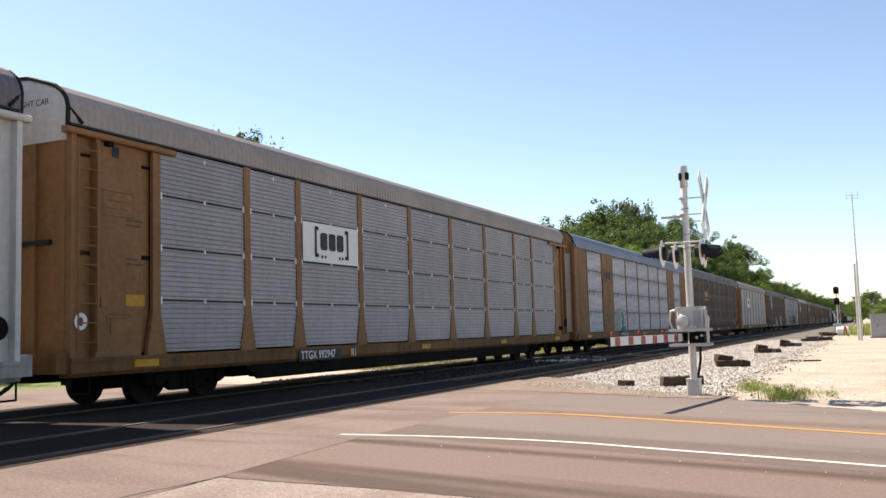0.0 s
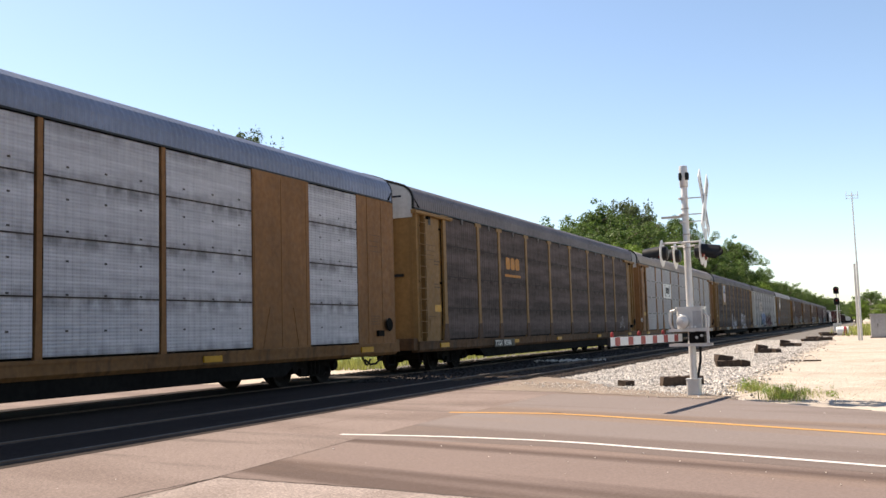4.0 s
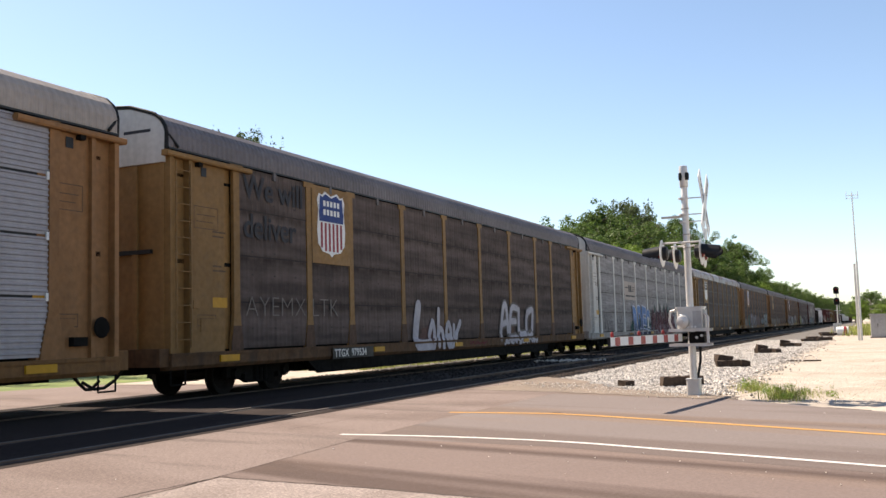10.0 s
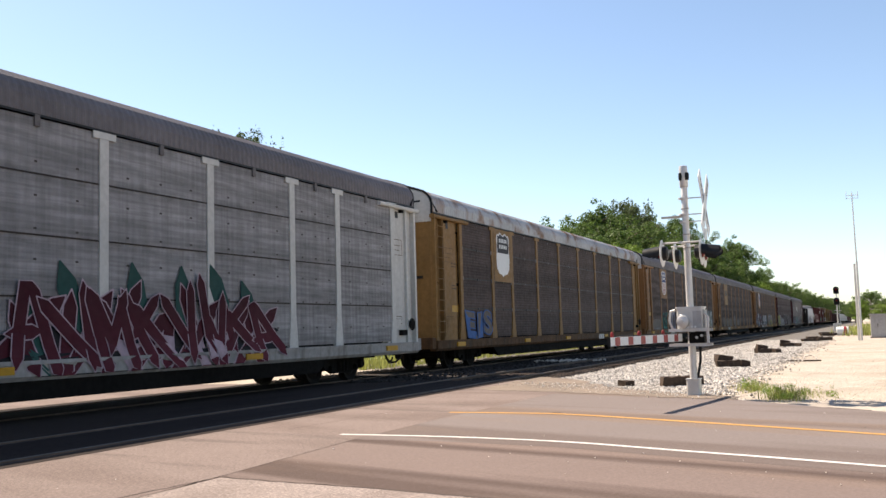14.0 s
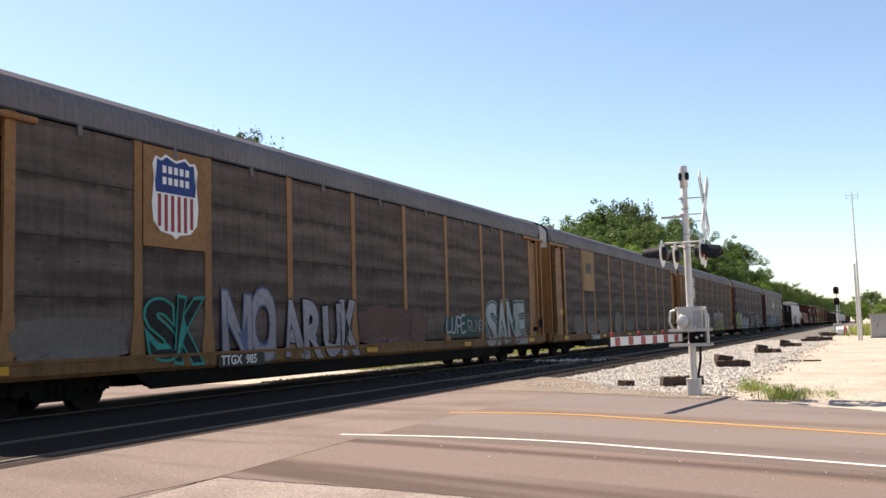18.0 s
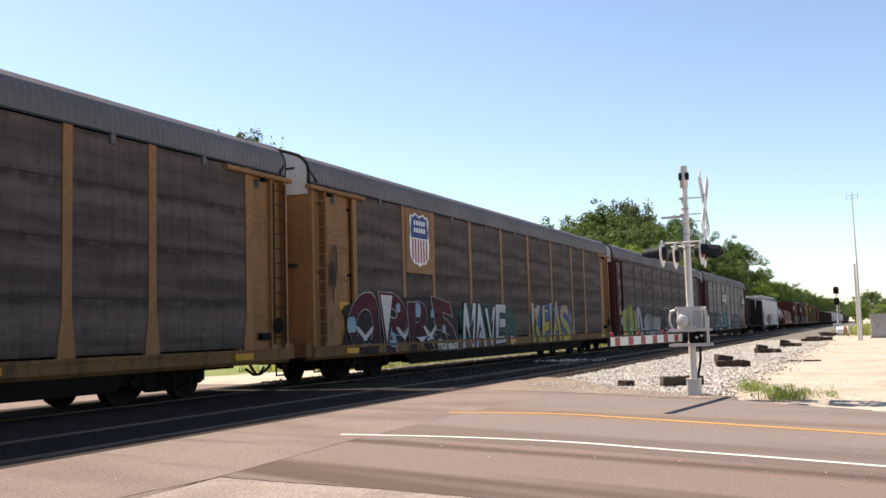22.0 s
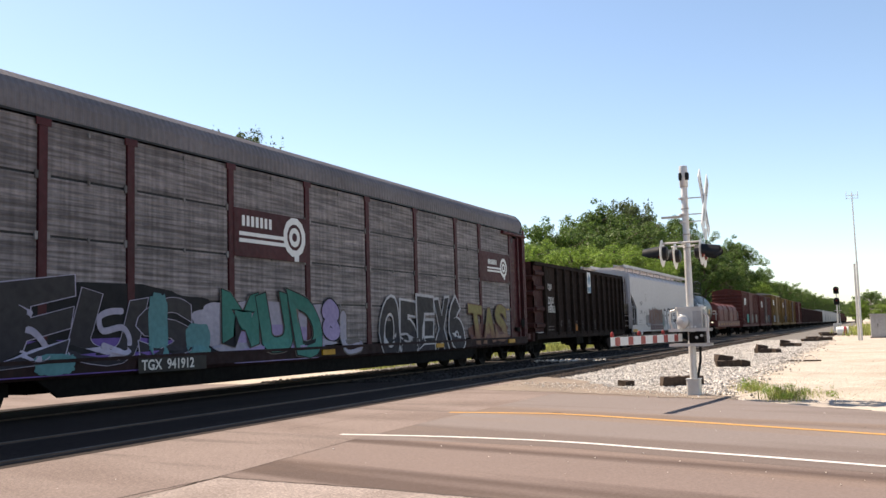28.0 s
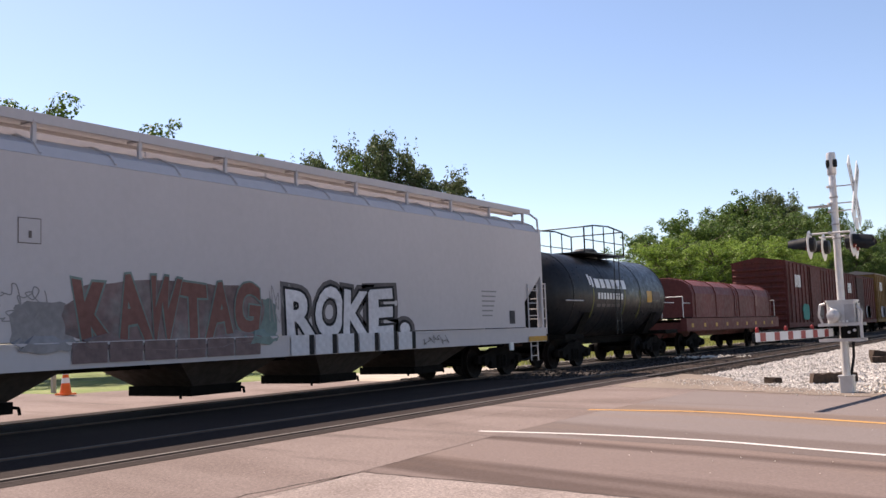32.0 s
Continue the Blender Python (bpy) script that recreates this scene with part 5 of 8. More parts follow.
    for near in (True, False):
        e = (lambda y: y) if near else (lambda y: RL - y)
        lo = lambda a, b: (min(e(a), e(b)), max(e(a), e(b)))
        if wide_cols:
            part("corner_panel", Geo().box(1.30, 1.50, *lo(0.02, 1.97), 0.86, 4.66), frame_m, car)
            part("corner_seam", Geo().box(1.50, 1.506, *lo(0.66, 0.69), 0.9, 4.6), SILL_T, car)
            # reveal drawn in the darker sill tone to suggest its shade
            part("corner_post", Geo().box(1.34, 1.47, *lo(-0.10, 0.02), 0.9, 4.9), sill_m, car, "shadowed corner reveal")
        else:
            part("corner_panel", Geo().box(1.30, 1.462, *lo(0.56, 1.70), 0.86, 4.62), frame_m, car)
            part("ladder_recess", Geo().box(1.30, 1.40, *lo(0.0, 0.56), 0.86, 4.62), frame_m, car, "recessed panel behind the ladder")
            part("door_groove", Geo().box(1.30, 1.395, *lo(1.70, 1.97), 0.90, 4.60), frame_m, car, "deep upright groove beside the end panel")
            for y, w in ((0.03, 0.10), (0.56, 0.09)):
                part("corner_post", Geo().box(1.38, 1.535, *lo(y - w / 2 + 0.03, y + w / 2 + 0.03), 0.86, 4.62), frame_m, car)
            part("header_rail", Geo().prism([(1.44, 4.52), (1.58, 4.52), (1.60, 4.55), (1.60, 4.61), (1.56, 4.63), (1.44, 4.63)], *lo(-0.12, 2.5 if near else 2.2), "y"), frame_m, car)
            part("header_bracket", Geo().box(1.44, 1.57, *lo(0.80, 0.92), 4.44, 4.53), SOOT, car)
        if not wide_cols:
            part("door_opening", Geo().box(1.468, 1.474, *lo(0.98, 1.14), 4.28, 4.46), BLACKPAINT, car)
        for w, h, z in ((0.74, 0.44, 3.25), (0.56, 0.22, 1.36)):
            y = sum(lo(0.72, 1.55)) / 2
            g, t = Geo(), 0.016
            for q in ((-w / 2, 0, w / 2, t), (-w / 2, h - t, w / 2, h), (-w / 2, 0, -w / 2 + t, h), (w / 2 - t, 0, w / 2, h), (-w * 0.4, h * 0.3, w * 0.3, h * 0.3 + t), (-w * 0.4, h * 0.6, w * 0.38, h * 0.6 + t)):
                g.add(*_rect3(*q))
            flat(car, "data_stencil", g, STENCIL, 1.4665 if not wide_cols else 1.507, y, z, "faded framed data stencil")
        part("placard", Geo().box(1.47, 1.476, *lo(0.95, 1.5), 1.25, 1.5), dm, car)
        y = lo(1.32, 1.78)[0]
        flat(car, "sticker", rect(0, 0, 0.46, 0.2), REFLECT, 1.4665, y, 1.72, "small yellow sticker")
        for k in range(4):
            flat(car, "small_stencil", rect(0, 0, 0.42 - 0.07 * (k % 3), 0.035), STENCIL, 1.4665, y, 3.2 - k * 0.09 - (0.5 if k > 1 else 0))
        a, b = lo(0.03, 0.09)
        part("end_door", end_profile(a, b), dm, car)
        a, b = lo(-0.02, 0.03)
        part("end_cap", Geo().prism([(1.43, 4.42), (1.43, 4.95), (1.40, 5.08), (1.325, 5.19), (1.19, 5.30), (0.98, 5.38), (0.6, 5.5), (0, 5.56), (-0.6, 5.5), (-0.98, 5.38), (-1.19, 5.30), (-1.325, 5.19), (-1.40, 5.08), (-1.43, 4.95), (-1.43, 4.42)], a, b, "y"), cap_m or WHITEP, car, "painted upper end panel")
        if near and number != 1:
            part("small_stencil", rect(0.1, 0, 0.75, 0.06), LETTER_K, car, at=Matrix.Translation((0.35, e(-0.02) - 0.004, 5.02)) @ pose(0, 0, 0, 90))
        part("end_seal", Geo().path([(1.46, e(-0.02), 4.66), (1.47, e(-0.02), 4.98), (1.435, e(-0.02), 5.11), (1.355, e(-0.02), 5.23), (1.21, e(-0.02), 5.345), (0.99, e(-0.02), 5.425), (0.6, e(-0.02), 5.55), (0.0, e(-0.02), 5.61), (-0.9, e(-0.02), 5.45), (-1.44, e(-0.02), 5.0)], 0.035, 5)
             .path([(1.47, e(-0.02), 4.98), (1.53, e(0.25), 4.72)], 0.03, 5), BLACK, car, "black rubber weather seal")
        a, b = lo(-0.03, 0.02)
        for dx in (-0.72, 0.0, 0.72):
            part("door_hinge_post", Geo().box(dx - 0.05, dx + 0.05, a, b, 0.95, 4.4), dm, car)
        part("door_bar", Geo().box(-1.1, 1.1, a - 0.01, b + 0.01, 2.72, 2.80), BLACKPAINT, car)
        part("end_sill", Geo().box(-1.5, 1.5, *lo(-0.25, 0.05), 0.62, 0.95), sill_m, car)
        if (near or ladder_m) and not wide_cols:
            ladder(car, ((1.56, e(0.14)), (1.56, e(0.56))), ladder_m or frame_m, 11, 0.95, 4.45)
        part("step", Geo().path([(1.5, e(0.05), 0.6), (1.5, e(0.05), 0.28), (1.5, e(0.45), 0.28), (1.5, e(0.45), 0.6)], 0.018, 5), SOOT, car)
        part("reflector", Geo().box(1.56, 1.598, *lo(1.4, 2.0), 0.66, 0.79), REFLECT, car)
        part("brake_gear", Geo().box(1.47, 1.58, *lo(0.75, 1.05), 1.05, 1.2).lathe([(0.16, 1.56), (0.18, 1.58), (0.16, 1.6)], "x", 14, (0, e(0.45), 1.35)) if not near else Geo().box(1.47, 1.5, *lo(0.7, 0.9), 1.7, 1.85), SOOT if not near else dm, car)
    for y in (7.7, 12.9, 19.2):
        part("reflector", Geo().box(1.56, 1.598, y, y + 0.55, 0.66, 0.78), REFLECT, car)
    bogies(car, (3.44, RL - 3.44))
    couplers(car, RL)
    return car


def bolt_geo(w):
    g = Geo()
    for z in (1.3, 1.88, 2.42, 2.9, 3.42, 3.95):
        for t in (0.18, 0.5, 0.82):
            g.box(1.474, 1.482, w * t - 0.028, w * t + 0.028, z - 0.016, z + 0.016)
    return g


def shield(car, x, y, z, w, h, white_low=False):
    """A plain heraldic shield: blue head over red and white pales."""
    def outline(s):
        pts = [(-0.46, 0.36), (-0.40, 0.46), (-0.30, 0.44), (-0.2, 0.5), (0.0, 0.44), (0.2, 0.5), (0.30, 0.44), (0.40, 0.46), (0.46, 0.36), (0.43, 0.18), (0.47, -0.12), (0.44, -0.34), (0.3, -0.46), (0.08, -0.49), (0.0, -0.54), (-0.08, -0.49), (-0.3, -0.46), (-0.44, -0.34), (-0.47, -0.12), (-0.43, 0.18)]
        return [(a * w * s, b * h * s) for a, b in pts]
    sh = flat(car, "shield_emblem", poly(outline(1.0)), SIGNW, x, y, z, "blue, red and white shield emblem")
    top = [(a, b) for a, b in outline(0.93) if b > 0.05 * h]
    top = [(-0.40 * w, 0.02 * h)] + sorted([p for p in outline(0.93) if p[1] > 0.1 * h], key=lambda p: p[0]) + [(0.40 * w, 0.02 * h)]
    part("shield_head", poly(top, 0.005), LOGO_BLUE if not white_low else LETTER_K, sh)
    for dz in (0.31, 0.17):
        for i in range(5):
            part("shield_bar", rect(-0.27 * w + i * 0.115 * w, (dz - 0.045) * h, -0.27 * w + i * 0.115 * w + 0.075 * w, (dz + 0.045) * h), SIGNW, sh, at=(0, 0, 0.009))
    if not white_low:
        for i in range(6):
            a = -0.36 * w + i * 0.13 * w
            part("shield_stripe", rect(a, -(0.40 if i in (0, 5) else 0.45) * h, a + 0.065 * w, 0.0), LOGO_RED, sh, at=(0, 0, 0.005))
    return sh


def bracket_logo(car, x, y, z, w, h, material, ring=True):
    """Three heavy letter-like blocks between square brackets."""
    g = Geo()
    t = 0.055 * w
    if ring:
        for s in (-1, 1):
            g.add(*_rect3(s * 0.46 * w - t / 2, -0.5 * h, s * 0.46 * w + t / 2, 0.5 * h))
            for b in (-0.5 * h, 0.5 * h - t):
                g.add(*_rect3(min(s * 0.46 * w, s * 0.38 * w), b, max(s * 0.46 * w, s * 0.38 * w), b + t))
    u = 0.2 * w
    for i in range(3):
        c = (i - 1) * 0.235 * w
        ring3 = [(c - u / 2, -0.18 * h), (c - u * 0.34, -0.25 * h), (c + u * 0.34, -0.25 * h), (c + u / 2, -0.18 * h), (c + u / 2, 0.25 * h), (c + u * 0.34, 0.32 * h), (c - u * 0.34, 0.32 * h), (c - u / 2, 0.25 * h)]
        g.add([(a, b, 0) for a, b in ring3], [tuple(range(8))])
    if ring:
        for s in (-1, 1):
            for d in (0.0, 0.09):
                g.add(*_rect3(s * 0.25 * w + (d - 0.06) * w, -0.52 * h, s * 0.25 * w + (d - 0.01) * w, -0.42 * h))
    return flat(car, "logo", g, material, x, y, z, "bracketed three-block logo")


GLYPHS = dict(A="00 39 69 90|24 74", B="10 19|19 69 98 85 15|15 85 92 80 10", C="98 59 17 03 20 70 92", D="10 19|19 69 97 92 60 10", E="90 10 19 99|15 75", G="98 59 17 03 20 80 93 94 54",
              H="10 19|90 99|15 95", I="50 59", K="10 19|98 14|36 90", L="19 10 90", M="00 09|09 54|54 99|99 90", N="10 19|19 90|90 99", O="59 18 04 11 50 81 94 88 59 18", P="10 19|19 79 97 74 14",
              R="10 19|19 79 97 74 14|54 90", S="98 59 18 15 75 92 60 02", T="09 99|59 50", U="19 12 50 82 99", V="09 50|50 99", W="09 30|30 56|56 70|70 99", X="09 90|99 00", Y="09 54|99 54|54 50",
              Z="09 99|99 00|00 90")
GLYPHS.update({"5": "99 19 15|15 75 92 60 02", "6": "89 36 02 50 92 75 35", "2": "06 29 79 85 10 90", "8": "55 17 59 97 55 12 50 92 55", "o": "45 13 20 60 83 66 45 13", "h": "19 10|13 55 84 80", "e": "13 83 66 35 12 40 82", "y": "16 43|86 10", ".": "50 51"})


def ribbon(g, pts, width, lift, sharp):
    """A fat spray stroke along a line, with round or pointed ends."""
    q = pts if sharp else smooth_line(pts, 6)
    if sharp:
        q = [(a[0] + (b[0] - a[0]) * k / 3, a[1] + (b[1] - a[1]) * k / 3) for a, b in zip(q[:-1], q[1:]) for k in range(3)] + [q[-1]]
    n, v, r = len(q), [], width / 2
    dirs = []
    for i in range(n):
        d = Vector((q[min(i + 1, n - 1)][0] - q[max(i - 1, 0)][0], q[min(i + 1, n - 1)][1] - q[max(i - 1, 0)][1]))
        dirs.append(d.normalized() if d.length > 1e-6 else Vector((1, 0)))
    rows = []
    d = dirs[0]
    if sharp:
        rows.append((q[0][0] - d.x * width * 0.9, q[0][1] - d.y * width * 0.9, d, r * 0.08))
    else:
        rows += [(q[0][0] - d.x * r * math.sin(a), q[0][1] - d.y * r * math.sin(a), d, r * math.cos(a)) for a in (1.5, 1.1, 0.6)]
    rows += [(q[i][0], q[i][1], dirs[i], r) for i in range(n)]
    d = dirs[-1]
    if sharp:
        rows.append((q[-1][0] + d.x * width * 0.9, q[-1][1] + d.y * width * 0.9, d, r * 0.08))
    else:
        rows += [(q[-1][0] + d.x * r * math.sin(a), q[-1][1] + d.y * r * math.sin(a), d, r * math.cos(a)) for a in (0.6, 1.1, 1.5)]
    for k, (x, y, d, rr) in enumerate(rows):
        z = lift + 0.000012 * k
        v += [(x + d.y * rr, y - d.x * rr, z), (x - d.y * rr, y + d.x * rr, z)]
    g.add(v, [(2 * i, 2 * i + 2, 2 * i + 3, 2 * i + 1) for i in range(len(rows) - 1)])


def on_sill(g, z, sill=(0.93, 0.046)):
    """Paint below the sill's top edge lies on the sill, which stands proud of the panels."""
    low = (0.60 if 0 < sill[0] < 1 else 0.83) - z
    g.v = [(a, max(b, low), d + (sill[1] if z + b < sill[0] else 0.0)) for a, b, d in g.v]
    return g


def letter_shapes(ch, offsets):
    """One block letter at growing stroke weights, with the box of the first."""
    shapes = [text_geo(ch, 1.0, o) for o in offsets]
    xs, ys = [p[0] for p in shapes[0].v], [p[1] for p in shapes[0].v]
    return shapes, (min(xs), max(xs), min(ys), max(ys))


def graffiti(car, word, x, y, z, w, h, fill, outline, seed, glow=None, lean=0.0, label="spray-painted graffiti lettering", fat=0.27, sharp=False, line=0.07, sill=(0.93, 0.046), uneven=1.0, rim=None):
    """Jostling letters, each an outline with a coloured face on it, over a common halo; thin tags are single strokes."""
    rng = random.Random(seed)
    step, wide = w / len(word), fat * h
    block = fat >= 0.25 and not sharp and len(word) > 1 and outline is not fill
    for i, ch in enumerate(word):
        if ch == " ":
            continue
        slant, up, k = rng.uniform(-0.16, 0.16) * uneven + lean, rng.uniform(-0.05, 0.05) * h * uneven, 1 + rng.uniform(-0.06, 0.14) * uneven
        if block:
            weight = 0.035 + 0.10 * (fat - 0.25)
            offsets = [weight, weight + 0.45 * line + 0.006] + ([weight + 1.3 * line] if glow else [])
            shapes, (x0, x1, y0, y1) = letter_shapes(ch, offsets)
            gw = step * (1.02 if ch not in "I." else 0.45)
            gh = h * k if ch != "." else h * 0.3
            cx, cy = step * (i + 0.5) - w / 2, up - (0 if ch != "." else h * 0.35)
            names = [("graffiti_fill", fill, 0.0045 * (i % 3) + 0.0024), ("graffiti", outline, 0.0045 * (i % 3)), ("graffiti_halo", glow, -0.003)]
            for (name, m, lift), g in zip(names, shapes):
                pts = []
                for a, b, _ in g.v:
                    p, q = ((a - x0) / (x1 - x0) - 0.5) * gw, ((b - y0) / (y1 - y0) - 0.5) * gh
                    p += q * slant + cx
                    q += cy
                    pts.append((p + 0.03 * h * uneven * math.sin(4.5 * q / h + seed + i), q + 0.04 * h * uneven * math.sin(3.0 * p / h + seed), lift))
                g.v = pts
                flat(car, name, on_sill(g, z, sill), m, x, y, z, label if name == "graffiti" else "")
            # a lighter flick of paint on the face of the letter
            if rim:
                g = Geo()
                ribbon(g, [(cx - gw * 0.28, cy + gh * 0.30), (cx - gw * 0.1, cy + gh * 0.36), (cx + gw * 0.12, cy + gh * 0.33)], 0.05 * h, 0.016, False)
                flat(car, "graffiti_flick", on_sill(g, z, sill), rim, x, y, z)
            continue
        gw, gh = max(0.05, step * 1.04 - wide * 0.8), max(0.1, h * k - wide)
        strokes = []
        for s in GLYPHS[ch].split("|"):
            pts = [(int(p[0]) / 9 - 0.5, int(p[1]) / 9 - 0.5) for p in s.split()]
            pts = [(a + rng.uniform(-0.05, 0.05) * uneven, b + rng.uniform(-0.04, 0.04) * uneven) for a, b in pts]
            pts = [(a * gw + b * gh * slant + step * (i + 0.5) - w / 2, b * gh + up) for a, b in pts]
            strokes.append([(a + 0.05 * h * uneven * math.sin(4.5 * b / h + seed), b + 0.04 * h * uneven * math.sin(5.0 * a / h + seed)) for a, b in pts])
        thin = min(1.0, step / (wide * 2.6)) if ch not in "I.5" else 1.0
        layers = ([("graffiti_halo", glow, wide * thin + line * h * 3.2, -0.003)] if glow else []) + [("graffiti", outline, wide * thin + line * h * (1.5 if outline is not fill else 0), 0.0045 * (i % 3)), ("graffiti_fill", fill, wide * thin * (0.92 if outline is not fill else 0.8), 0.0045 * (i % 3) + 0.0024)]
        for name, m, width, lift in layers:
            for j, pts in enumerate(strokes):
                g = Geo()
                ribbon(g, pts, width, lift + 0.0003 * j, sharp)
                flat(car, name, on_sill(g, z, sill), m, x, y, z, label if name == "graffiti" else "")


def scrawl(car, x, y, z, w, h, material, seed, n=7, thick=0.03, label="thin spray-painted scrawl"):
    """One loose looping line of paint."""
    rng = random.Random(seed)
    pts = []
    for i in range(n):
        cx = -w / 2 + w * (i + 0.5) / n
        pts += [(cx + rng.uniform(-0.6, 0.6) * w / n, rng.uniform(-0.5, 0.5) * h) for _ in range(3)]
    g = Geo()
    ribbon(g, pts, thick * 0.8, 0.0, False)
    return flat(car, "graffiti", g, material, x, y, z, label)


def blob(car, x, y, z, w, h, material, seed, name="graffiti_backing", label="", sill=(0.93, 0.046)):
    """A cloudy patch of spray paint with a lobed edge."""
    rng = random.Random(seed)
    n, lobes, ph = 72, rng.randint(7, 11), rng.uniform(0, 6)
    g = Geo()
    rings = []
    for f in (0.35, 0.7, 1.0):
        ring = []
        for i in range(n):
            a = 2 * math.pi * i / n
            r = f * (1 + (0.10 * abs(math.sin(a * lobes / 2 + ph)) - 0.05 + rng.uniform(-0.02, 0.02) if f == 1.0 else 0))
            ca, sa = math.cos(a), math.sin(a)
            ring.append((w / 2 * r * abs(ca) ** 0.55 * (1 if ca > 0 else -1), h / 2 * r * abs(sa) ** 0.55 * (1 if sa > 0 else -1), 0))
        rings += ring
    faces = [(3 * n, i, (i + 1) % n) for i in range(n)]
    for k in range(2):
        faces += [(k * n + i, (k + 1) * n + i, (k + 1) * n + (i + 1) % n, k * n + (i + 1) % n) for i in range(n)]
    g.add(rings + [(0, 0, 0)], faces)
    return flat(car, name, on_sill(g, z, sill), material, x, y, z, label)


def spray2(name, top, low, lo, hi):
    """Spray paint that fades from one colour to another up the letter."""
    return mat("spray_" + name, low, 0.65, vary=0.15, bump=0.05, spec=0.1, grad=(top, lo, hi), blot=tuple(c * 0.6 for c in low), blot_amt=0.3, blot_scale=5.0)


SPRAY = {k: mat("spray_" + k, tuple(0.86 * v for v in c), 0.6, vary=0.18, bump=0.05, spec=0.1) for k, c in dict(
    white=(0.47, 0.46, 0.47), grey=(0.26, 0.26, 0.26), black=(0.018, 0.018, 0.02), blue=(0.05, 0.12, 0.30), pale_blue=(0.22, 0.33, 0.42), teal=(0.03, 0.24, 0.20), maroon=(0.13, 0.02, 0.03), 
    olive=(0.24, 0.24, 0.06), purple=(0.16, 0.10, 0.33), lilac=(0.33, 0.27, 0.45), orange=(0.45, 0.18, 0.04), dull=(0.15, 0.13, 0.12), oxblood=(0.105, 0.058, 0.05), grey_green=(0.19, 0.215, 0.21), green_dark=(0.025, 0.075, 0.065), steel_blue=(0.09, 0.12, 0.20), rose_dark=(0.15, 0.075, 0.06), teal_pale=(0.10, 0.24, 0.25), mid_blue=(0.045, 0.10, 0.24), cream_line=(0.38, 0.34, 0.30), navy=(0.012, 0.016, 0.045), chalk=(0.36, 0.34, 0.40), lilac_white=(0.40, 0.37, 0.46), smoke=(0.12, 0.11, 0.11), white2=(0.66, 0.65, 0.66), rose=(0.29, 0.145, 0.12), smear=(0.125, 0.105, 0.093), teal_faded=(0.09, 0.12, 0.11), brick=(0.20, 0.10, 0.085), haze=(0.27, 0.26, 0.26), sage=(0.17, 0.23, 0.21), faded=(0.16, 0.14, 0.125), faint=(0.205, 0.18, 0.16), dusty=(0.158, 0.134, 0.115)).items()}
SX = 1.515      # graffiti sheet, just off the panels
PX = 1.527      # over posts and plates
SILLX = 1.57


def mark(car, words, y, z=0.60, size=0.25, material=None, back=True, width=None):
    """Stencilled reporting marks on the side sill."""
    if back:
        flat(car, "number_panel", rect(-0.08, -0.05, (width or len(words) * size * 0.62) + 0.06, size * 0.82), BLACKPAINT, SILLX + 0.031, y, z, "black-painted number panel")
    letters(car, words, size, SILLX + 0.035, y, z, material or LETTER_W, bold=0.006)


# the leading car, whose trailing end alone is seen
c0 = autorack(0, "pale grey autorack car with ladder on its end", WHITEP, GREYPERF, ROOF_G, "perf", tee=0.5)
letters(c0, "TTGX", 0.2, SILLX, 8, 0.62, LETTER_W)

c1 = autorack(1, "yellow autorack car with silver slatted panels and white sign", TAN, SILVER, ROOF_W, "slat", flare=0.15)
flat(c1, "sign_plate", rect(-1.28, -0.46, 1.28, 0.46), SIGNW, 1.522, 8.17, 3.28, "white sign plate on the slatted panel")
bracket_logo(c1, 1.53, 8.17, 3.30, 1.6, 0.72, LETTER_K)
mark(c1, "TTGX 992947", 6.62)
mark(c1, "R1", 8.85, back=False)
flat(c1, "warning_roundel", poly([(0.14 * math.cos(i * 0.314), 0.14 * math.sin(i * 0.314)) for i in range(20)]), SIGNW, 1.56, 0.2, 1.45, "round white warning sticker")
flat(c1, "warning_roundel", poly([(0.05 * math.cos(i * 0.8), 0.08 * math.sin(i * 0.8)) for i in range(8)]), LOGO_RED, 1.563, 0.2, 1.45)
part("end_lettering", text_geo("EXCESS HEIGHT CAR", 0.15), LETTER_K, c1, at=Matrix.Translation((-0.35, -0.025, 5.05)) @ pose(0, 0, 0, 90))

c2 = autorack(2, "brown-yellow autorack car with bright perforated panels and bluish roof", BROWNTAN, SILVER_B, ROOF_B, "perf", wide_cols=True, flare=0.02, cap_m=OCHRE, end_m=WHITEP)
bracket_logo(c2, 1.548, 5.68, 3.62, 1.5, 0.62, LETTER_K)
mark(c2, "CTTX 692268", 7.75)
blob(c2, 1.536, 5.3, 1.55, 0.45, 0.7, SPRAY["teal_faded"], 22, "graffiti", "faded teal spray patch")
graffiti(c2, "REE", SX, 8.1, 1.45, 1.9, 0.95, SILVER_B, SPRAY["teal"], 2, fat=0.27, line=0.05)
scrawl(c2, SX, 11.0, 1.4, 1.5, 0.6, SPRAY["teal"], 5, 6, 0.025)
scrawl(c2, SX, 3.3, 1.2, 1.6, 0.7, SPRAY["teal"], 6, 6, 0.025)

c3 = autorack(3, "sooty grey autorack car with yellow T-headed posts and orange logo", OCHRE, DARKPERF, ROOF_G, "perf", tee=0.52)
bracket_logo(c3, SX, 8.05, 3.46, 2.1, 0.75, LOGO_OR, ring=False)
flat(c3, "logo_bar", rect(-0.82, -0.045, 0.82, 0.045), LOGO_OR, SX, 8.05, 3.05, "orange bar under the logo")
mark(c3, "TTGX  982986", 5.85)
scrawl(c3, SX, 24.3, 1.35, 1.0, 0.7, SPRAY["white"], 7, 4)

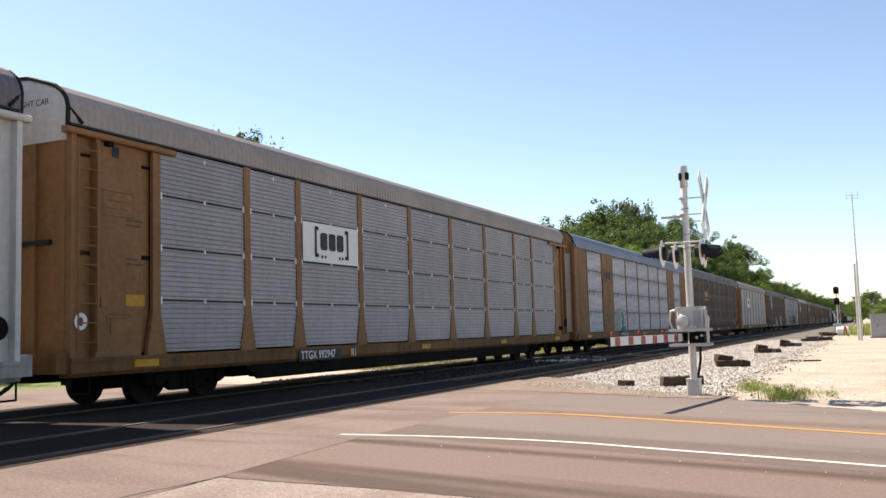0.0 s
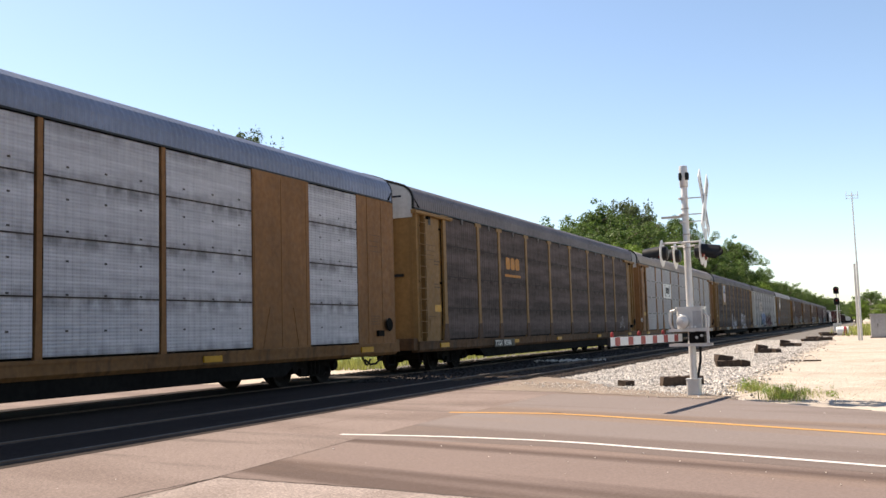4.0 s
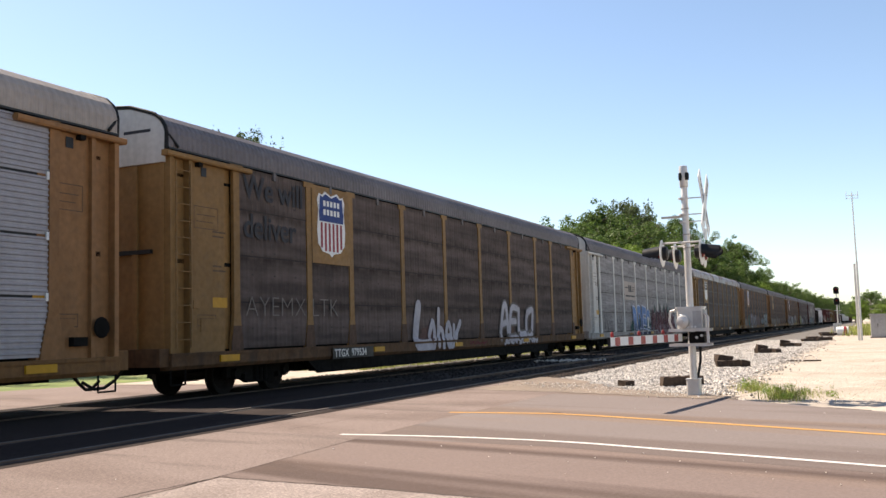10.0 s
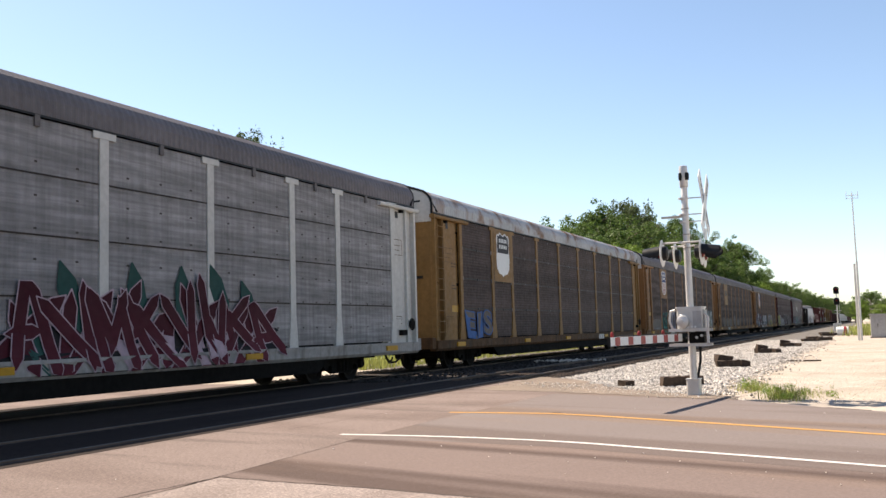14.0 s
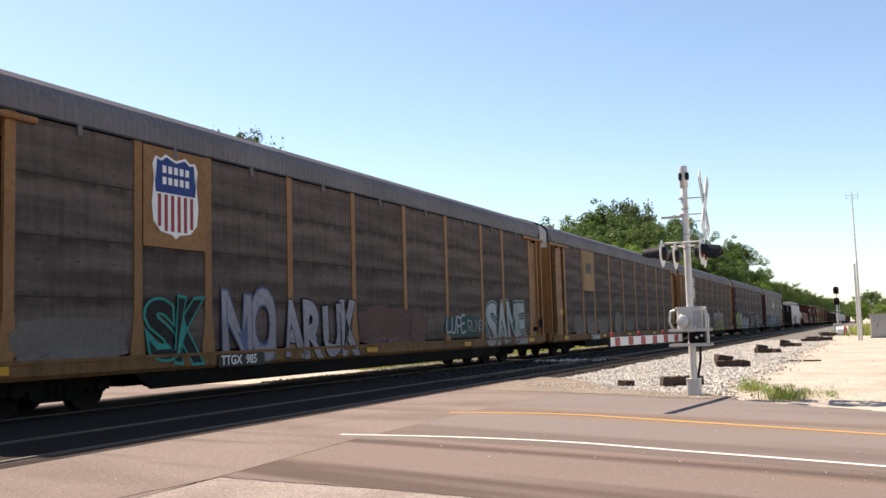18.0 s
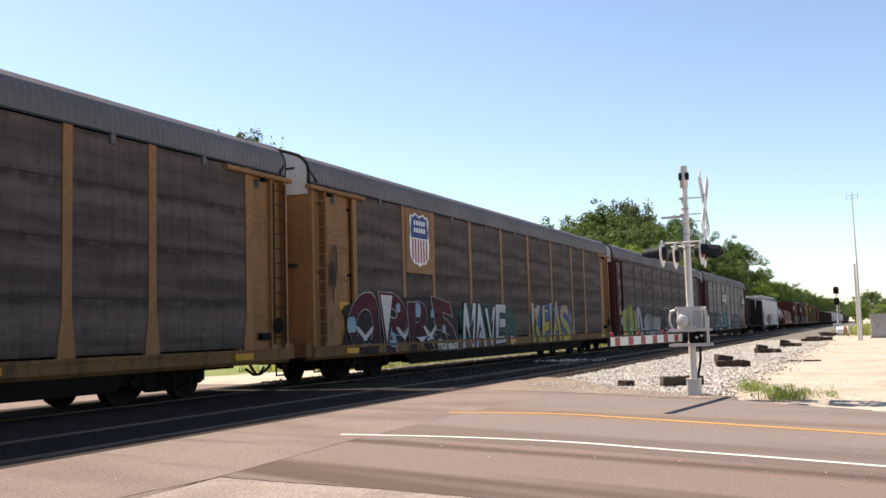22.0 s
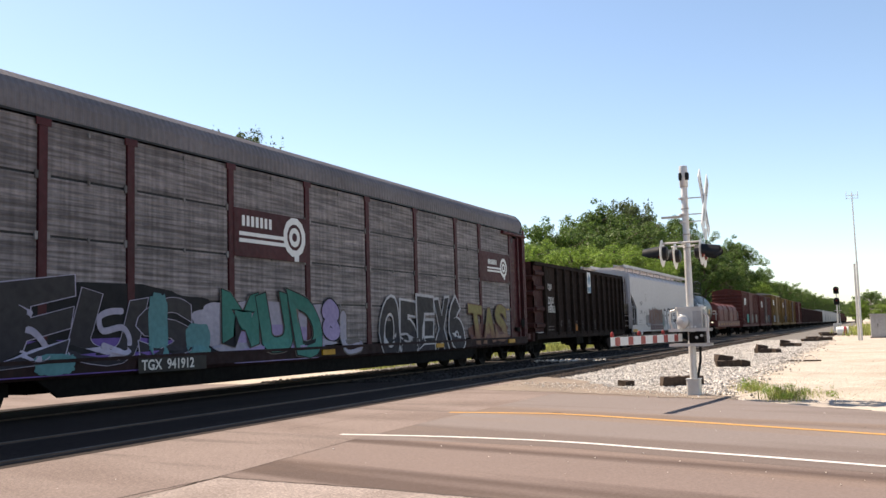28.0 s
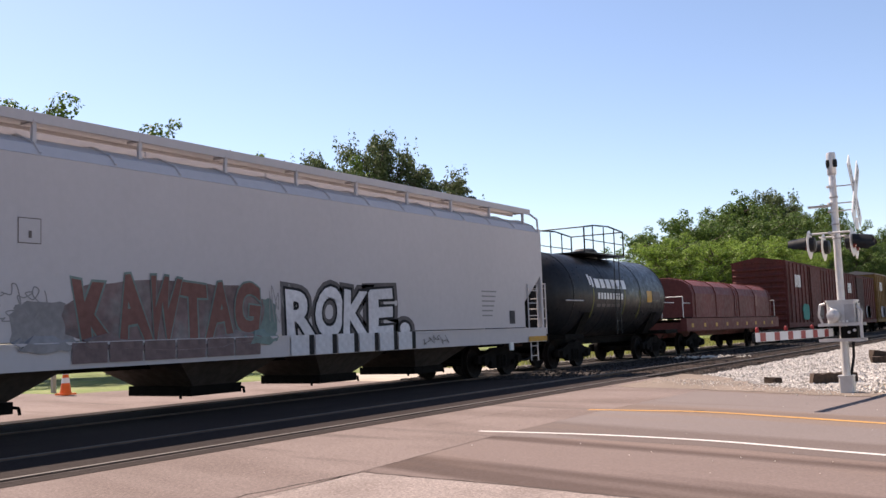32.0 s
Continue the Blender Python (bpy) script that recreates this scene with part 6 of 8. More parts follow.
c4 = autorack(4, "yellow autorack car with silver slatted panels and white sign", TAN, SILVER, ROOF_W, "slat", flare=0.15)
flat(c4, "sign_plate", rect(-1.28, -0.46, 1.28, 0.46), SIGNW, 1.522, 8.17, 3.28, "white sign plate on the slatted panel")
bracket_logo(c4, 1.53, 8.17, 3.30, 1.6, 0.72, LETTER_K)
mark(c4, "TTGX 977235", 6.75)
mark(c4, "R1", 9.0, back=False)
flat(c4, "warning_roundel", poly([(0.14 * math.cos(i * 0.314), 0.14 * math.sin(i * 0.314)) for i in range(20)]), SIGNW, 1.56, 0.2, 1.45, "round white warning sticker")

c5 = autorack(5, "sooty brown autorack car with shield emblem and painted slogan", OCHRE, BROWNPERF, ROOF_G, "perf", tee=0.42)
flat(c5, "emblem_plate", rect(-0.86, -0.92, 0.86, 0.92), OCHRE, 1.525, 5.77, 3.72, "yellow emblem plate")
shield(c5, 1.532, 5.77, 3.78, 1.38, 1.50)
letters(c5, "We will", 0.72, SX, 2.28, 4.02, LETTER_K, 0.012)
letters(c5, "deliver", 0.72, SX, 2.28, 3.2, LETTER_K, 0.012)
letters(c5, "AYEMX LTK", 0.62, PX, 2.3, 1.55, SPRAY["faint"], -0.014, 1.15, name="graffiti", label="faint pale graffiti lettering")
LOHEY = spray2("dusty_white", (0.42, 0.40, 0.42), (0.36, 0.34, 0.36), -0.6, 0.5)
graffiti(c5, "L", PX, 10.75, 1.33, 1.25, 1.5, LOHEY, LOHEY, 9, lean=0.3, label="white spray-painted tag", fat=0.24)
graffiti(c5, "ohe", PX, 11.95, 1.18, 1.75, 1.2, LOHEY, LOHEY, 10, lean=0.2, label="white spray-painted tag", fat=0.16)
graffiti(c5, "y", PX, 13.1, 1.1, 0.8, 1.3, LOHEY, LOHEY, 13, lean=0.3, label="white spray-painted tag", fat=0.15)
blob(c5, SX - 0.004, 11.9, 0.95, 2.6, 0.7, SPRAY["oxblood"], 16)
scrawl(c5, PX + 0.045, 14.9, 0.74, 1.6, 0.14, SPRAY["maroon"], 14, 8, 0.04)
graffiti(c5, "AELO", PX, 18.75, 1.42, 3.6, 1.1, LOHEY, LOHEY, 12, SPRAY["dull"], label="white spray-painted tag", fat=0.2, line=0.04)
scrawl(c5, PX + 0.048, 19.0, 0.72, 3.9, 0.2, LOHEY, 15, 16, 0.11, "white spray paint smeared on the sill")
mark(c5, "TTGX  979534", 5.7)

c6 = autorack(6, "white-framed autorack car with grey perforated panels and cream sign", WHITEP, GREYPERF, ROOF_G, "perf", tee=0.52, flare=0.07)
flat(c6, "sign_plate", rect(-1.32, -0.48, 1.32, 0.48), CREAM, 1.525, 8.2, 3.02, "cream sign plate with dark bars")
for q in ((-1.2, 0.14, -0.45, 0.19), (0.5, 0.18, 1.1, 0.22), (0.42, 0.08, 1.02, 0.12), (0.34, -0.02, 0.94, 0.02), (-0.42, -0.06, -0.12, 0.30), (-0.04, -0.06, 0.28, 0.30), (-1.1, -0.32, 1.1, -0.24)):
    flat(c6, "sign_bar", rect(*q), LETTER_K, 1.53, 8.2, 3.02)
BLUES = spray2("blue_fade", (0.12, 0.21, 0.40), (0.018, 0.02, 0.045), -0.55, 0.1)
PALE_LINE = mat("spray_pale_line", (0.40, 0.42, 0.50), 0.6, vary=0.15, bump=0.05)
SHARD = spray2("maroon_shard", (0.045, 0.009, 0.014), (0.095, 0.018, 0.028), -0.6, 0.5)
PINKLINE = mat("spray_pink_line", (0.34, 0.25, 0.28), 0.6, vary=0.2, bump=0.05)
blob(c6, SX - 0.004, 10.6, 1.0, 4.9, 0.95, SPRAY["green_dark"], 20)
graffiti(c6, "RDEC", PX, 10.75, 1.38, 4.1, 1.55, BLUES, PALE_LINE, 21, label="blue and white graffiti lettering", fat=0.33, line=0.055)
blob(c6, SX - 0.006, 16.7, 1.0, 7.4, 0.85, SPRAY["black"], 250, label="black graffiti backing")
for k, (yy, zz) in enumerate(((14.6, 1.9), (16.1, 1.95), (17.3, 1.85), (18.4, 1.9), (19.4, 1.7), (13.9, 1.2))):
    graffiti(c6, "I", SX, yy, zz, 0.6, 0.85, SPRAY["green_dark"], SPRAY["green_dark"], 200 + k, lean=-0.3, fat=0.5, sharp=True, label="dark teal shard of graffiti")
graffiti(c6, "XVXAXVX", PX - 0.006, 16.6, 1.15, 6.9, 1.2, SHARD, PINKLINE, 24, lean=0.2, label="maroon graffiti shards with pink outline", fat=0.24, sharp=True, line=0.018, uneven=2.0)
graffiti(c6, "AVMKVWKA", PX + 0.02, 16.8, 1.30, 6.9, 1.15, SHARD, PINKLINE, 23, lean=-0.35, label="maroon graffiti shards with pink outline", fat=0.20, sharp=True, line=0.016, uneven=2.0)
scrawl(c6, SX, 3.3, 1.3, 1.6, 1.1, SPRAY["black"], 25, 9, 0.04, "black spray-painted scrawl")
scrawl(c6, SX, 5.8, 1.3, 1.3, 0.7, SPRAY["black"], 26, 6, 0.04, "black spray-painted scrawl")
scrawl(c6, SX, 8.0, 1.3, 1.6, 0.6, SPRAY["grey"], 27, 7, 0.03)
mark(c6, "PW 104398", 7.1, material=LETTER_K, back=False)

c7 = autorack(7, "yellow-framed autorack car with dark slatted panels and rusting roof", OCHRE, DARKSOLID, ROOF_R, "slat", tee=0.52, flare=0.13)
flat(c7, "emblem_plate", rect(-0.86, -0.92, 0.86, 0.92), OCHRE, 1.525, 5.77, 3.72, "yellow emblem plate")
shield(c7, 1.532, 5.77, 3.78, 1.38, 1.50, white_low=True)
graffiti(c7, "EIS", SX, 3.4, 1.35, 2.2, 0.8, SPRAY["dull"], SPRAY["blue"], 31, label="faded blue graffiti", fat=0.3)
for i in range(3):
    flat(c7, "logo_bar", rect(0, 0, 0.26, 0.26), LETTER_W, SILLX, 18.2 + i * 0.32, 0.58, "white block of the sill logo" if i == 0 else "")

c8 = autorack(8, "sooty autorack car with shield emblem and graffiti along the bottom", TAN, BROWNPERF, ROOF_G, "perf")
flat(c8, "emblem_plate", rect(-0.86, -0.92, 0.86, 0.92), TAN, 1.525, 5.77, 3.72, "tan emblem plate")
shield(c8, 1.532, 5.77, 3.78, 1.38, 1.50)
CHALK = spray2("chalky_lilac", (0.27, 0.25, 0.285), (0.22, 0.20, 0.21), -0.5, 0.5)
SANEF = spray2("pale_grey_green", (0.30, 0.33, 0.33), (0.27, 0.24, 0.22), -0.6, 0.1)
graffiti(c8, "SK", PX, 5.75, 1.3, 1.5, 1.1, SPRAY["black"], SPRAY["teal"], 41, label="teal graffiti letters")
graffiti(c8, "NO", PX, 8.05, 1.38, 1.9, 1.45, CHALK, SPRAY["steel_blue"], 42, label="pale violet graffiti letters", line=0.04)
graffiti(c8, "ARUK", PX, 10.9, 1.22, 3.4, 1.3, CHALK, SPRAY["black"], 43, label="chalky white bubble graffiti letters", fat=0.36, line=0.03)
blob(c8, SX, 3.3, 1.15, 2.4, 0.7, SPRAY["dusty"], 400, "graffiti", "faint dusty spray patch")
blob(c8, SX, 14.6, 1.3, 4.0, 1.0, SPRAY["oxblood"], 440, label="faded dark red graffiti")
graffiti(c8, "ECT", SX + 0.003, 14.6, 1.32, 3.0, 0.85, SPRAY["oxblood"], SPRAY["rose_dark"], 44, label="faded dark red graffiti", fat=0.22, line=0.02)
blob(c8, SX, 19.4, 1.28, 2.9, 0.62, SPRAY["green_dark"], 450)
graffiti(c8, "LUPE", PX, 18.75, 1.32, 1.5, 0.5, SPRAY["chalk"], SPRAY["chalk"], 45, label="small white graffiti letters on teal", fat=0.15)
graffiti(c8, "RUNS", PX, 20.3, 1.28, 1.3, 0.4, SPRAY["grey"], SPRAY["grey"], 47, label="small grey graffiti letters on teal", fat=0.14)
blob(c8, SX, 23.2, 1.0, 4.0, 0.75, SPRAY["rose_dark"], 460)
graffiti(c8, "SANE", PX, 23.2, 1.36, 3.9, 1.4, SANEF, SPRAY["green_dark"], 46, SPRAY["grey_green"], label="pale graffiti letters with teal shading", fat=0.31, line=0.04)
mark(c8, "TTGX  985", 7.0)

c9 = autorack(9, "sooty autorack car with yellow sign plate and brown ladder", TAN, BROWNPERF, ROOF_G, "perf", ladder_m=RUSTY)
flat(c9, "emblem_plate", rect(-0.86, -0.92, 0.86, 0.92), OCHRE, 1.525, 5.77, 3.72, "yellow sign plate")
bracket_logo(c9, 1.53, 5.77, 3.80, 1.35, 0.8, LETTER_K, ring=False)
for k, (yy, zz, ww, hh, tone) in enumerate(((3.9, 1.25, 1.5, 0.8, "dusty"), (5.9, 1.2, 1.4, 0.75, "faint"), (8.0, 1.2, 2.0, 0.7, "dusty"), (11.0, 1.25, 1.35, 1.2, "faint"), (13.6, 1.2, 1.8, 0.6, "dusty"))):
    blob(c9, SX, yy, zz, ww, hh, SPRAY["smear"], 500 + k, "graffiti", "faint dusty graffiti")
    scrawl(c9, SX + 0.004, yy, zz, ww * 0.85, hh * 0.8, SPRAY[tone], 520 + k, 7, 0.045)
scrawl(c9, SX, 16, 1.3, 6, 0.7, SPRAY["smear"], 54, 14)
mark(c9, "TTGX 670637", 5.6)

c10 = autorack(10, "sooty autorack car with shield emblem and large maroon graffiti", TAN, BROWNPERF, ROOF_G, "perf")
flat(c10, "emblem_plate", rect(-0.86, -0.92, 0.86, 0.92), TAN, 1.525, 5.77, 3.72, "tan emblem plate")
shield(c10, 1.532, 5.77, 3.78, 1.38, 1.50)
MAROONS = spray2("maroon_fade", (0.070, 0.012, 0.022), (0.022, 0.010, 0.014), -0.5, 0.45)
NAVEF = spray2("white_fade", (0.46, 0.44, 0.46), (0.34, 0.33, 0.36), -0.6, 0.3)
GOLD = spray2("yellow_fade", (0.32, 0.24, 0.17), (0.30, 0.26, 0.06), -0.15, 0.25)
blob(c10, SX - 0.002, 5.0, 1.28, 7.0, 1.66, SPRAY["black"], 60, label="black graffiti backing")
graffiti(c10, "OPR5", PX, 4.9, 1.32, 6.4, 1.5, MAROONS, SPRAY["white"], 61, label="maroon graffiti letters with white outline", fat=0.40, line=0.004, uneven=1.8, lean=-0.1)
for k, (dy, dz) in enumerate(((1.75, 1.35), (3.9, 0.95), (5.5, 1.75), (6.5, 1.65), (7.3, 1.2), (4.3, 1.8))):
    blob(c10, PX + 0.012, dy, dz, 0.42 if k < 3 else 0.24, 0.4 if k < 3 else 0.24, SPRAY["pale_blue"], 600 + k, "graffiti_spot")
for yy in (2.4, 4.6, 6.3):
    graffiti(c10, "V", PX + 0.01, yy, 1.12, 0.8, 0.35, SPRAY["white"], SPRAY["white"], int(yy * 10), fat=0.36, sharp=True)
blob(c10, SX - 0.002, 11.0, 1.2, 5.2, 1.5, SPRAY["green_dark"], 66)
graffiti(c10, "NAVE.", PX, 11.15, 1.25, 4.8, 1.35, NAVEF, SPRAY["black"], 62, label="white graffiti letters with black shading", fat=0.30, sharp=False, line=0.05, lean=0.05)
blob(c10, SX - 0.002, 18.0, 1.32, 5.4, 1.5, SPRAY["mid_blue"], 63, label="blue graffiti backing")
graffiti(c10, "KHAS", PX, 17.9, 1.32, 4.9, 1.45, GOLD, SPRAY["navy"], 64, label="yellow bubble graffiti letters on blue", fat=0.30, line=0.03, rim=SPRAY["cream_line"], uneven=1.3)
scrawl(c10, PX, 15.9, 1.35, 0.4, 0.5, SPRAY["white"], 67, 4, 0.03)
scrawl(c10, PX, 20.4, 1.65, 0.5, 0.5, SPRAY["white"], 68, 4, 0.03)
scrawl(c10, 1.54, 0.95, 2.6, 0.35, 1.6, SPRAY["black"], 65, 5, 0.05, "black upright scrawl on the corner panel")
mark(c10, "TTGX 985675", 6.7)

c11 = autorack(11, "maroon autorack car with sooty panels and graffiti", MAROON, WARMPERF, ROOF_G, "perf", end_m=MAROON, post_w=0.15)
g = Geo()
for i in range(6):
    g.add(*_rect3(-1.15 + 0.05 * i, 0.22 - i * 0.075, 0.1, 0.26 - i * 0.075))
g.add(*_rect3(0.2, -0.2, 0.3, 0.26)).add(*_rect3(0.46, -0.2, 0.56, 0.26)).add(*_rect3(0.66, 0.18, 1.0, 0.26)).add(*_rect3(0.66, 0.0, 1.0, 0.07)).add(*_rect3(0.66, -0.2, 1.0, -0.12))
flat(c11, "faded_logo", g, SPRAY["black"], 1.512, 8.2, 3.42, "faded dark bar logo")
LIME = spray2("olive_lime", (0.25, 0.26, 0.07), (0.30, 0.31, 0.13), -0.6, 0.4)
blob(c11, SX - 0.004, 3.2, 1.3, 3.3, 1.55, LIME, 70)
graffiti(c11, "OKI", PX, 3.25, 1.28, 3.5, 1.6, LIME, SPRAY["black"], 71, label="olive bubble graffiti letters", fat=0.40, line=0.028)
graffiti(c11, "D", PX, 5.5, 1.28, 1.25, 1.6, SPRAY["chalk"], SPRAY["black"], 72, label="pale violet graffiti letter", fat=0.40, line=0.028)
graffiti(c11, "SMIVES", PX, 8.9, 1.12, 4.4, 1.0, SPRAY["grey"], SPRAY["white"], 73, SPRAY["black"], label="grey graffiti letters with white outline", fat=0.27, sharp=True, line=0.03)
graffiti(c11, "REAK", PX, 14.2, 1.36, 4.4, 1.5, spray2("black_red", (0.03, 0.026, 0.03), (0.06, 0.014, 0.02), -0.5, 0.3), SPRAY["white"], 74, label="black and red bubble graffiti with white outline", fat=0.36, line=0.03)
graffiti(c11, "TAKE", PX, 19.6, 1.3, 4.2, 1.3, SPRAY["dull"], SPRAY["grey"], 75, SPRAY["black"], label="black and grey graffiti letters", fat=0.3, line=0.03)
scrawl(c11, SX, 23.8, 1.3, 3.6, 0.8, SPRAY["grey"], 76, 9, 0.04)
for i, z in enumerate((4.0, 3.4, 2.7, 1.9)):
    scrawl(c11, 1.54, 1.1, z, 0.6, 0.5, SPRAY["grey"], 77 + i, 4, 0.035)
blob(c11, 1.545, 1.25, 1.4, 0.45, 0.4, SPRAY["grey"], 79, "graffiti", "patch of pale spray paint")
mark(c11, "TTGX 974430", 7.55)

c12 = autorack(12, "maroon autorack car with grey slatted panels and white-barred maroon signs", MAROON, GREYSOLID, ROOF_G, "slat", end_m=MAROON, post_w=0.17, tee=0.3, flare=0.03)
flat(c12, "sign_plate", rect(-1.36, -0.50, 1.36, 0.50), MAROON, 1.525, 11.03, 3.28, "maroon sign plate with white bars and wheel arc")


def wheel_logo(x, y, z, s):
    g = Geo()
    for q in ((-1.2, -0.08, 0.45, 0.0), (-1.2, -0.22, 0.62, -0.14)):
        g.add(*_rect3(*[v * s for v in q]))
    for i in range(7):
        g.add(*_rect3((-1.1 + i * 0.16) * s, 0.12 * s, (-1.0 + i * 0.16) * s, 0.34 * s))
    g.add(*_rect3(0.84 * s, -0.52 * s, 1.02 * s, -0.28 * s))
    for r0, r1, a0, a1 in ((0.30, 0.45, -75, 285), (0.10, 0.22, 0, 360)):
        v = []
        for i in range(13):
            a = radians(a0 + (a1 - a0) * i / 12)
            v += [((0.85 + r0 * math.cos(a)) * s, (0.02 + r0 * math.sin(a)) * s, 0.002), ((0.85 + r1 * math.cos(a)) * s, (0.02 + r1 * math.sin(a)) * s, 0.002)]
        g.add(v, [(2 * i, 2 * i + 1, 2 * i + 3, 2 * i + 2) for i in range(12)])
    return flat(c12, "sign_emblem", g, SIGNW, x, y, z)


wheel_logo(1.53, 11.03, 3.30, 1.0)
flat(c12, "sign_plate", rect(-1.40, -0.50, 1.28, 0.50), MAROON, 1.525, 24.5, 3.28, "maroon sign plate with white wheel emblem")
wheel_logo(1.53, 24.55, 3.28, 0.75)
PANELDARK = spray2("smoky_black", (0.045, 0.042, 0.042), (0.03, 0.028, 0.035), -0.6, 0.3)
TEALS = spray2("sea_green", (0.035, 0.145, 0.115), (0.06, 0.20, 0.165), -0.5, 0.5)
blob(c12, SX - 0.006, 4.9, 1.2, 8.4, 1.75, SPRAY["black"], 79, label="smoky graffiti backing")
blob(c12, SX - 0.003, 4.4, 0.86, 8.0, 0.62, SPRAY["purple"], 80, label="violet graffiti band")
graffiti(c12, "BLEUS", PX, 4.6, 1.35, 7.6, 1.2, PANELDARK, SPRAY["lilac_white"], 81, label="black graffiti letters with pale violet outline", fat=0.42, line=0.004, uneven=2.2, lean=0.25)
for k, (yy, zz, ww, hh) in enumerate(((7.4, 1.35, 0.5, 1.2), (8.5, 1.1, 0.7, 0.6), (5.0, 0.8, 0.8, 0.36), (1.6, 0.95, 0.7, 0.5))):
    blob(c12, PX + 0.01, yy, zz, ww, hh, SPRAY["teal_pale"], 800 + k, "graffiti_spot", "pale blue-green spray patch")
for k, yy in enumerate((3.2, 6.3, 4.4)):
    graffiti(c12, "S", PX + 0.012, yy, 1.25, 0.7, 0.8, SPRAY["lilac_white"], SPRAY["lilac_white"], 810 + k, lean=-0.4, fat=0.14)
blob(c12, SX - 0.004, 11.2, 1.35, 5.6, 1.0, SPRAY["chalk"], 88, label="chalky graffiti backing")
blob(c12, SX - 0.002, 11.2, 0.95, 3.6, 0.8, SPRAY["lilac"], 82, label="violet graffiti band")
graffiti(c12, "MUD", PX, 11.1, 1.45, 3.6, 1.15, TEALS, SPRAY["black"], 83, SPRAY["faded"], label="sea-green graffiti letters", fat=0.40, line=0.02, uneven=2.0)
graffiti(c12, "8", PX, 13.35, 1.4, 0.8, 1.1, SPRAY["lilac"], SPRAY["black"], 84, label="violet graffiti figure", fat=0.3, line=0.035)
graffiti(c12, "L", PX, 14.3, 1.2, 0.9, 0.9, SPRAY["chalk"], SPRAY["dull"], 89, label="chalky graffiti figure", fat=0.36, line=0.035)
blob(c12, SX - 0.004, 17.6, 1.0, 3.4, 1.0, SPRAY["black"], 871, label="smoky graffiti backing")
graffiti(c12, "O5EX6", PX, 18.62, 1.25, 5.5, 1.62, PANELDARK, SPRAY["white"], 86, label="black graffiti letters with white outline", fat=0.40, line=0.06, uneven=0.9)
scrawl(c12, PX + 0.045, 17.0, 0.72, 0.7, 0.14, SPRAY["white"], 860, 6, 0.02)
scrawl(c12, PX + 0.045, 19.6, 0.72, 0.6, 0.12, SPRAY["white"], 861, 6, 0.02)
blob(c12, SX - 0.004, 23.7, 1.0, 3.6, 0.7, SPRAY["rose_dark"], 870)
graffiti(c12, "TAS", PX, 23.6, 1.35, 3.4, 1.15, spray2("mustard", (0.22, 0.19, 0.075), (0.20, 0.115, 0.075), -0.4, 0.1), SPRAY["rose_dark"], 87, label="yellow and pink graffiti letters", fat=0.36, line=0.035)
mark(c12, "TGX  941912", 6.9)
part("end_platform", Geo().box(-1.5, 1.5, RL, RL + 0.6, 0.75, 0.95), MAROON, c12, "maroon end frame")
for x in (1.36, -1.36):
    part("end_frame_post", Geo().box(x - 0.06, x + 0.06, RL + 0.35, RL + 0.5, 0.95, 4.86), MAROON, c12)
part("end_gate", Geo().box(-1.30, 1.30, RL + 0.38, RL + 0.44, 0.95, 4.7), MAROON, c12)
part("end_frame_tie", Geo().box(1.32, 1.40, RL - 0.05, RL + 0.36, 4.76, 4.84), MAROON, c12)


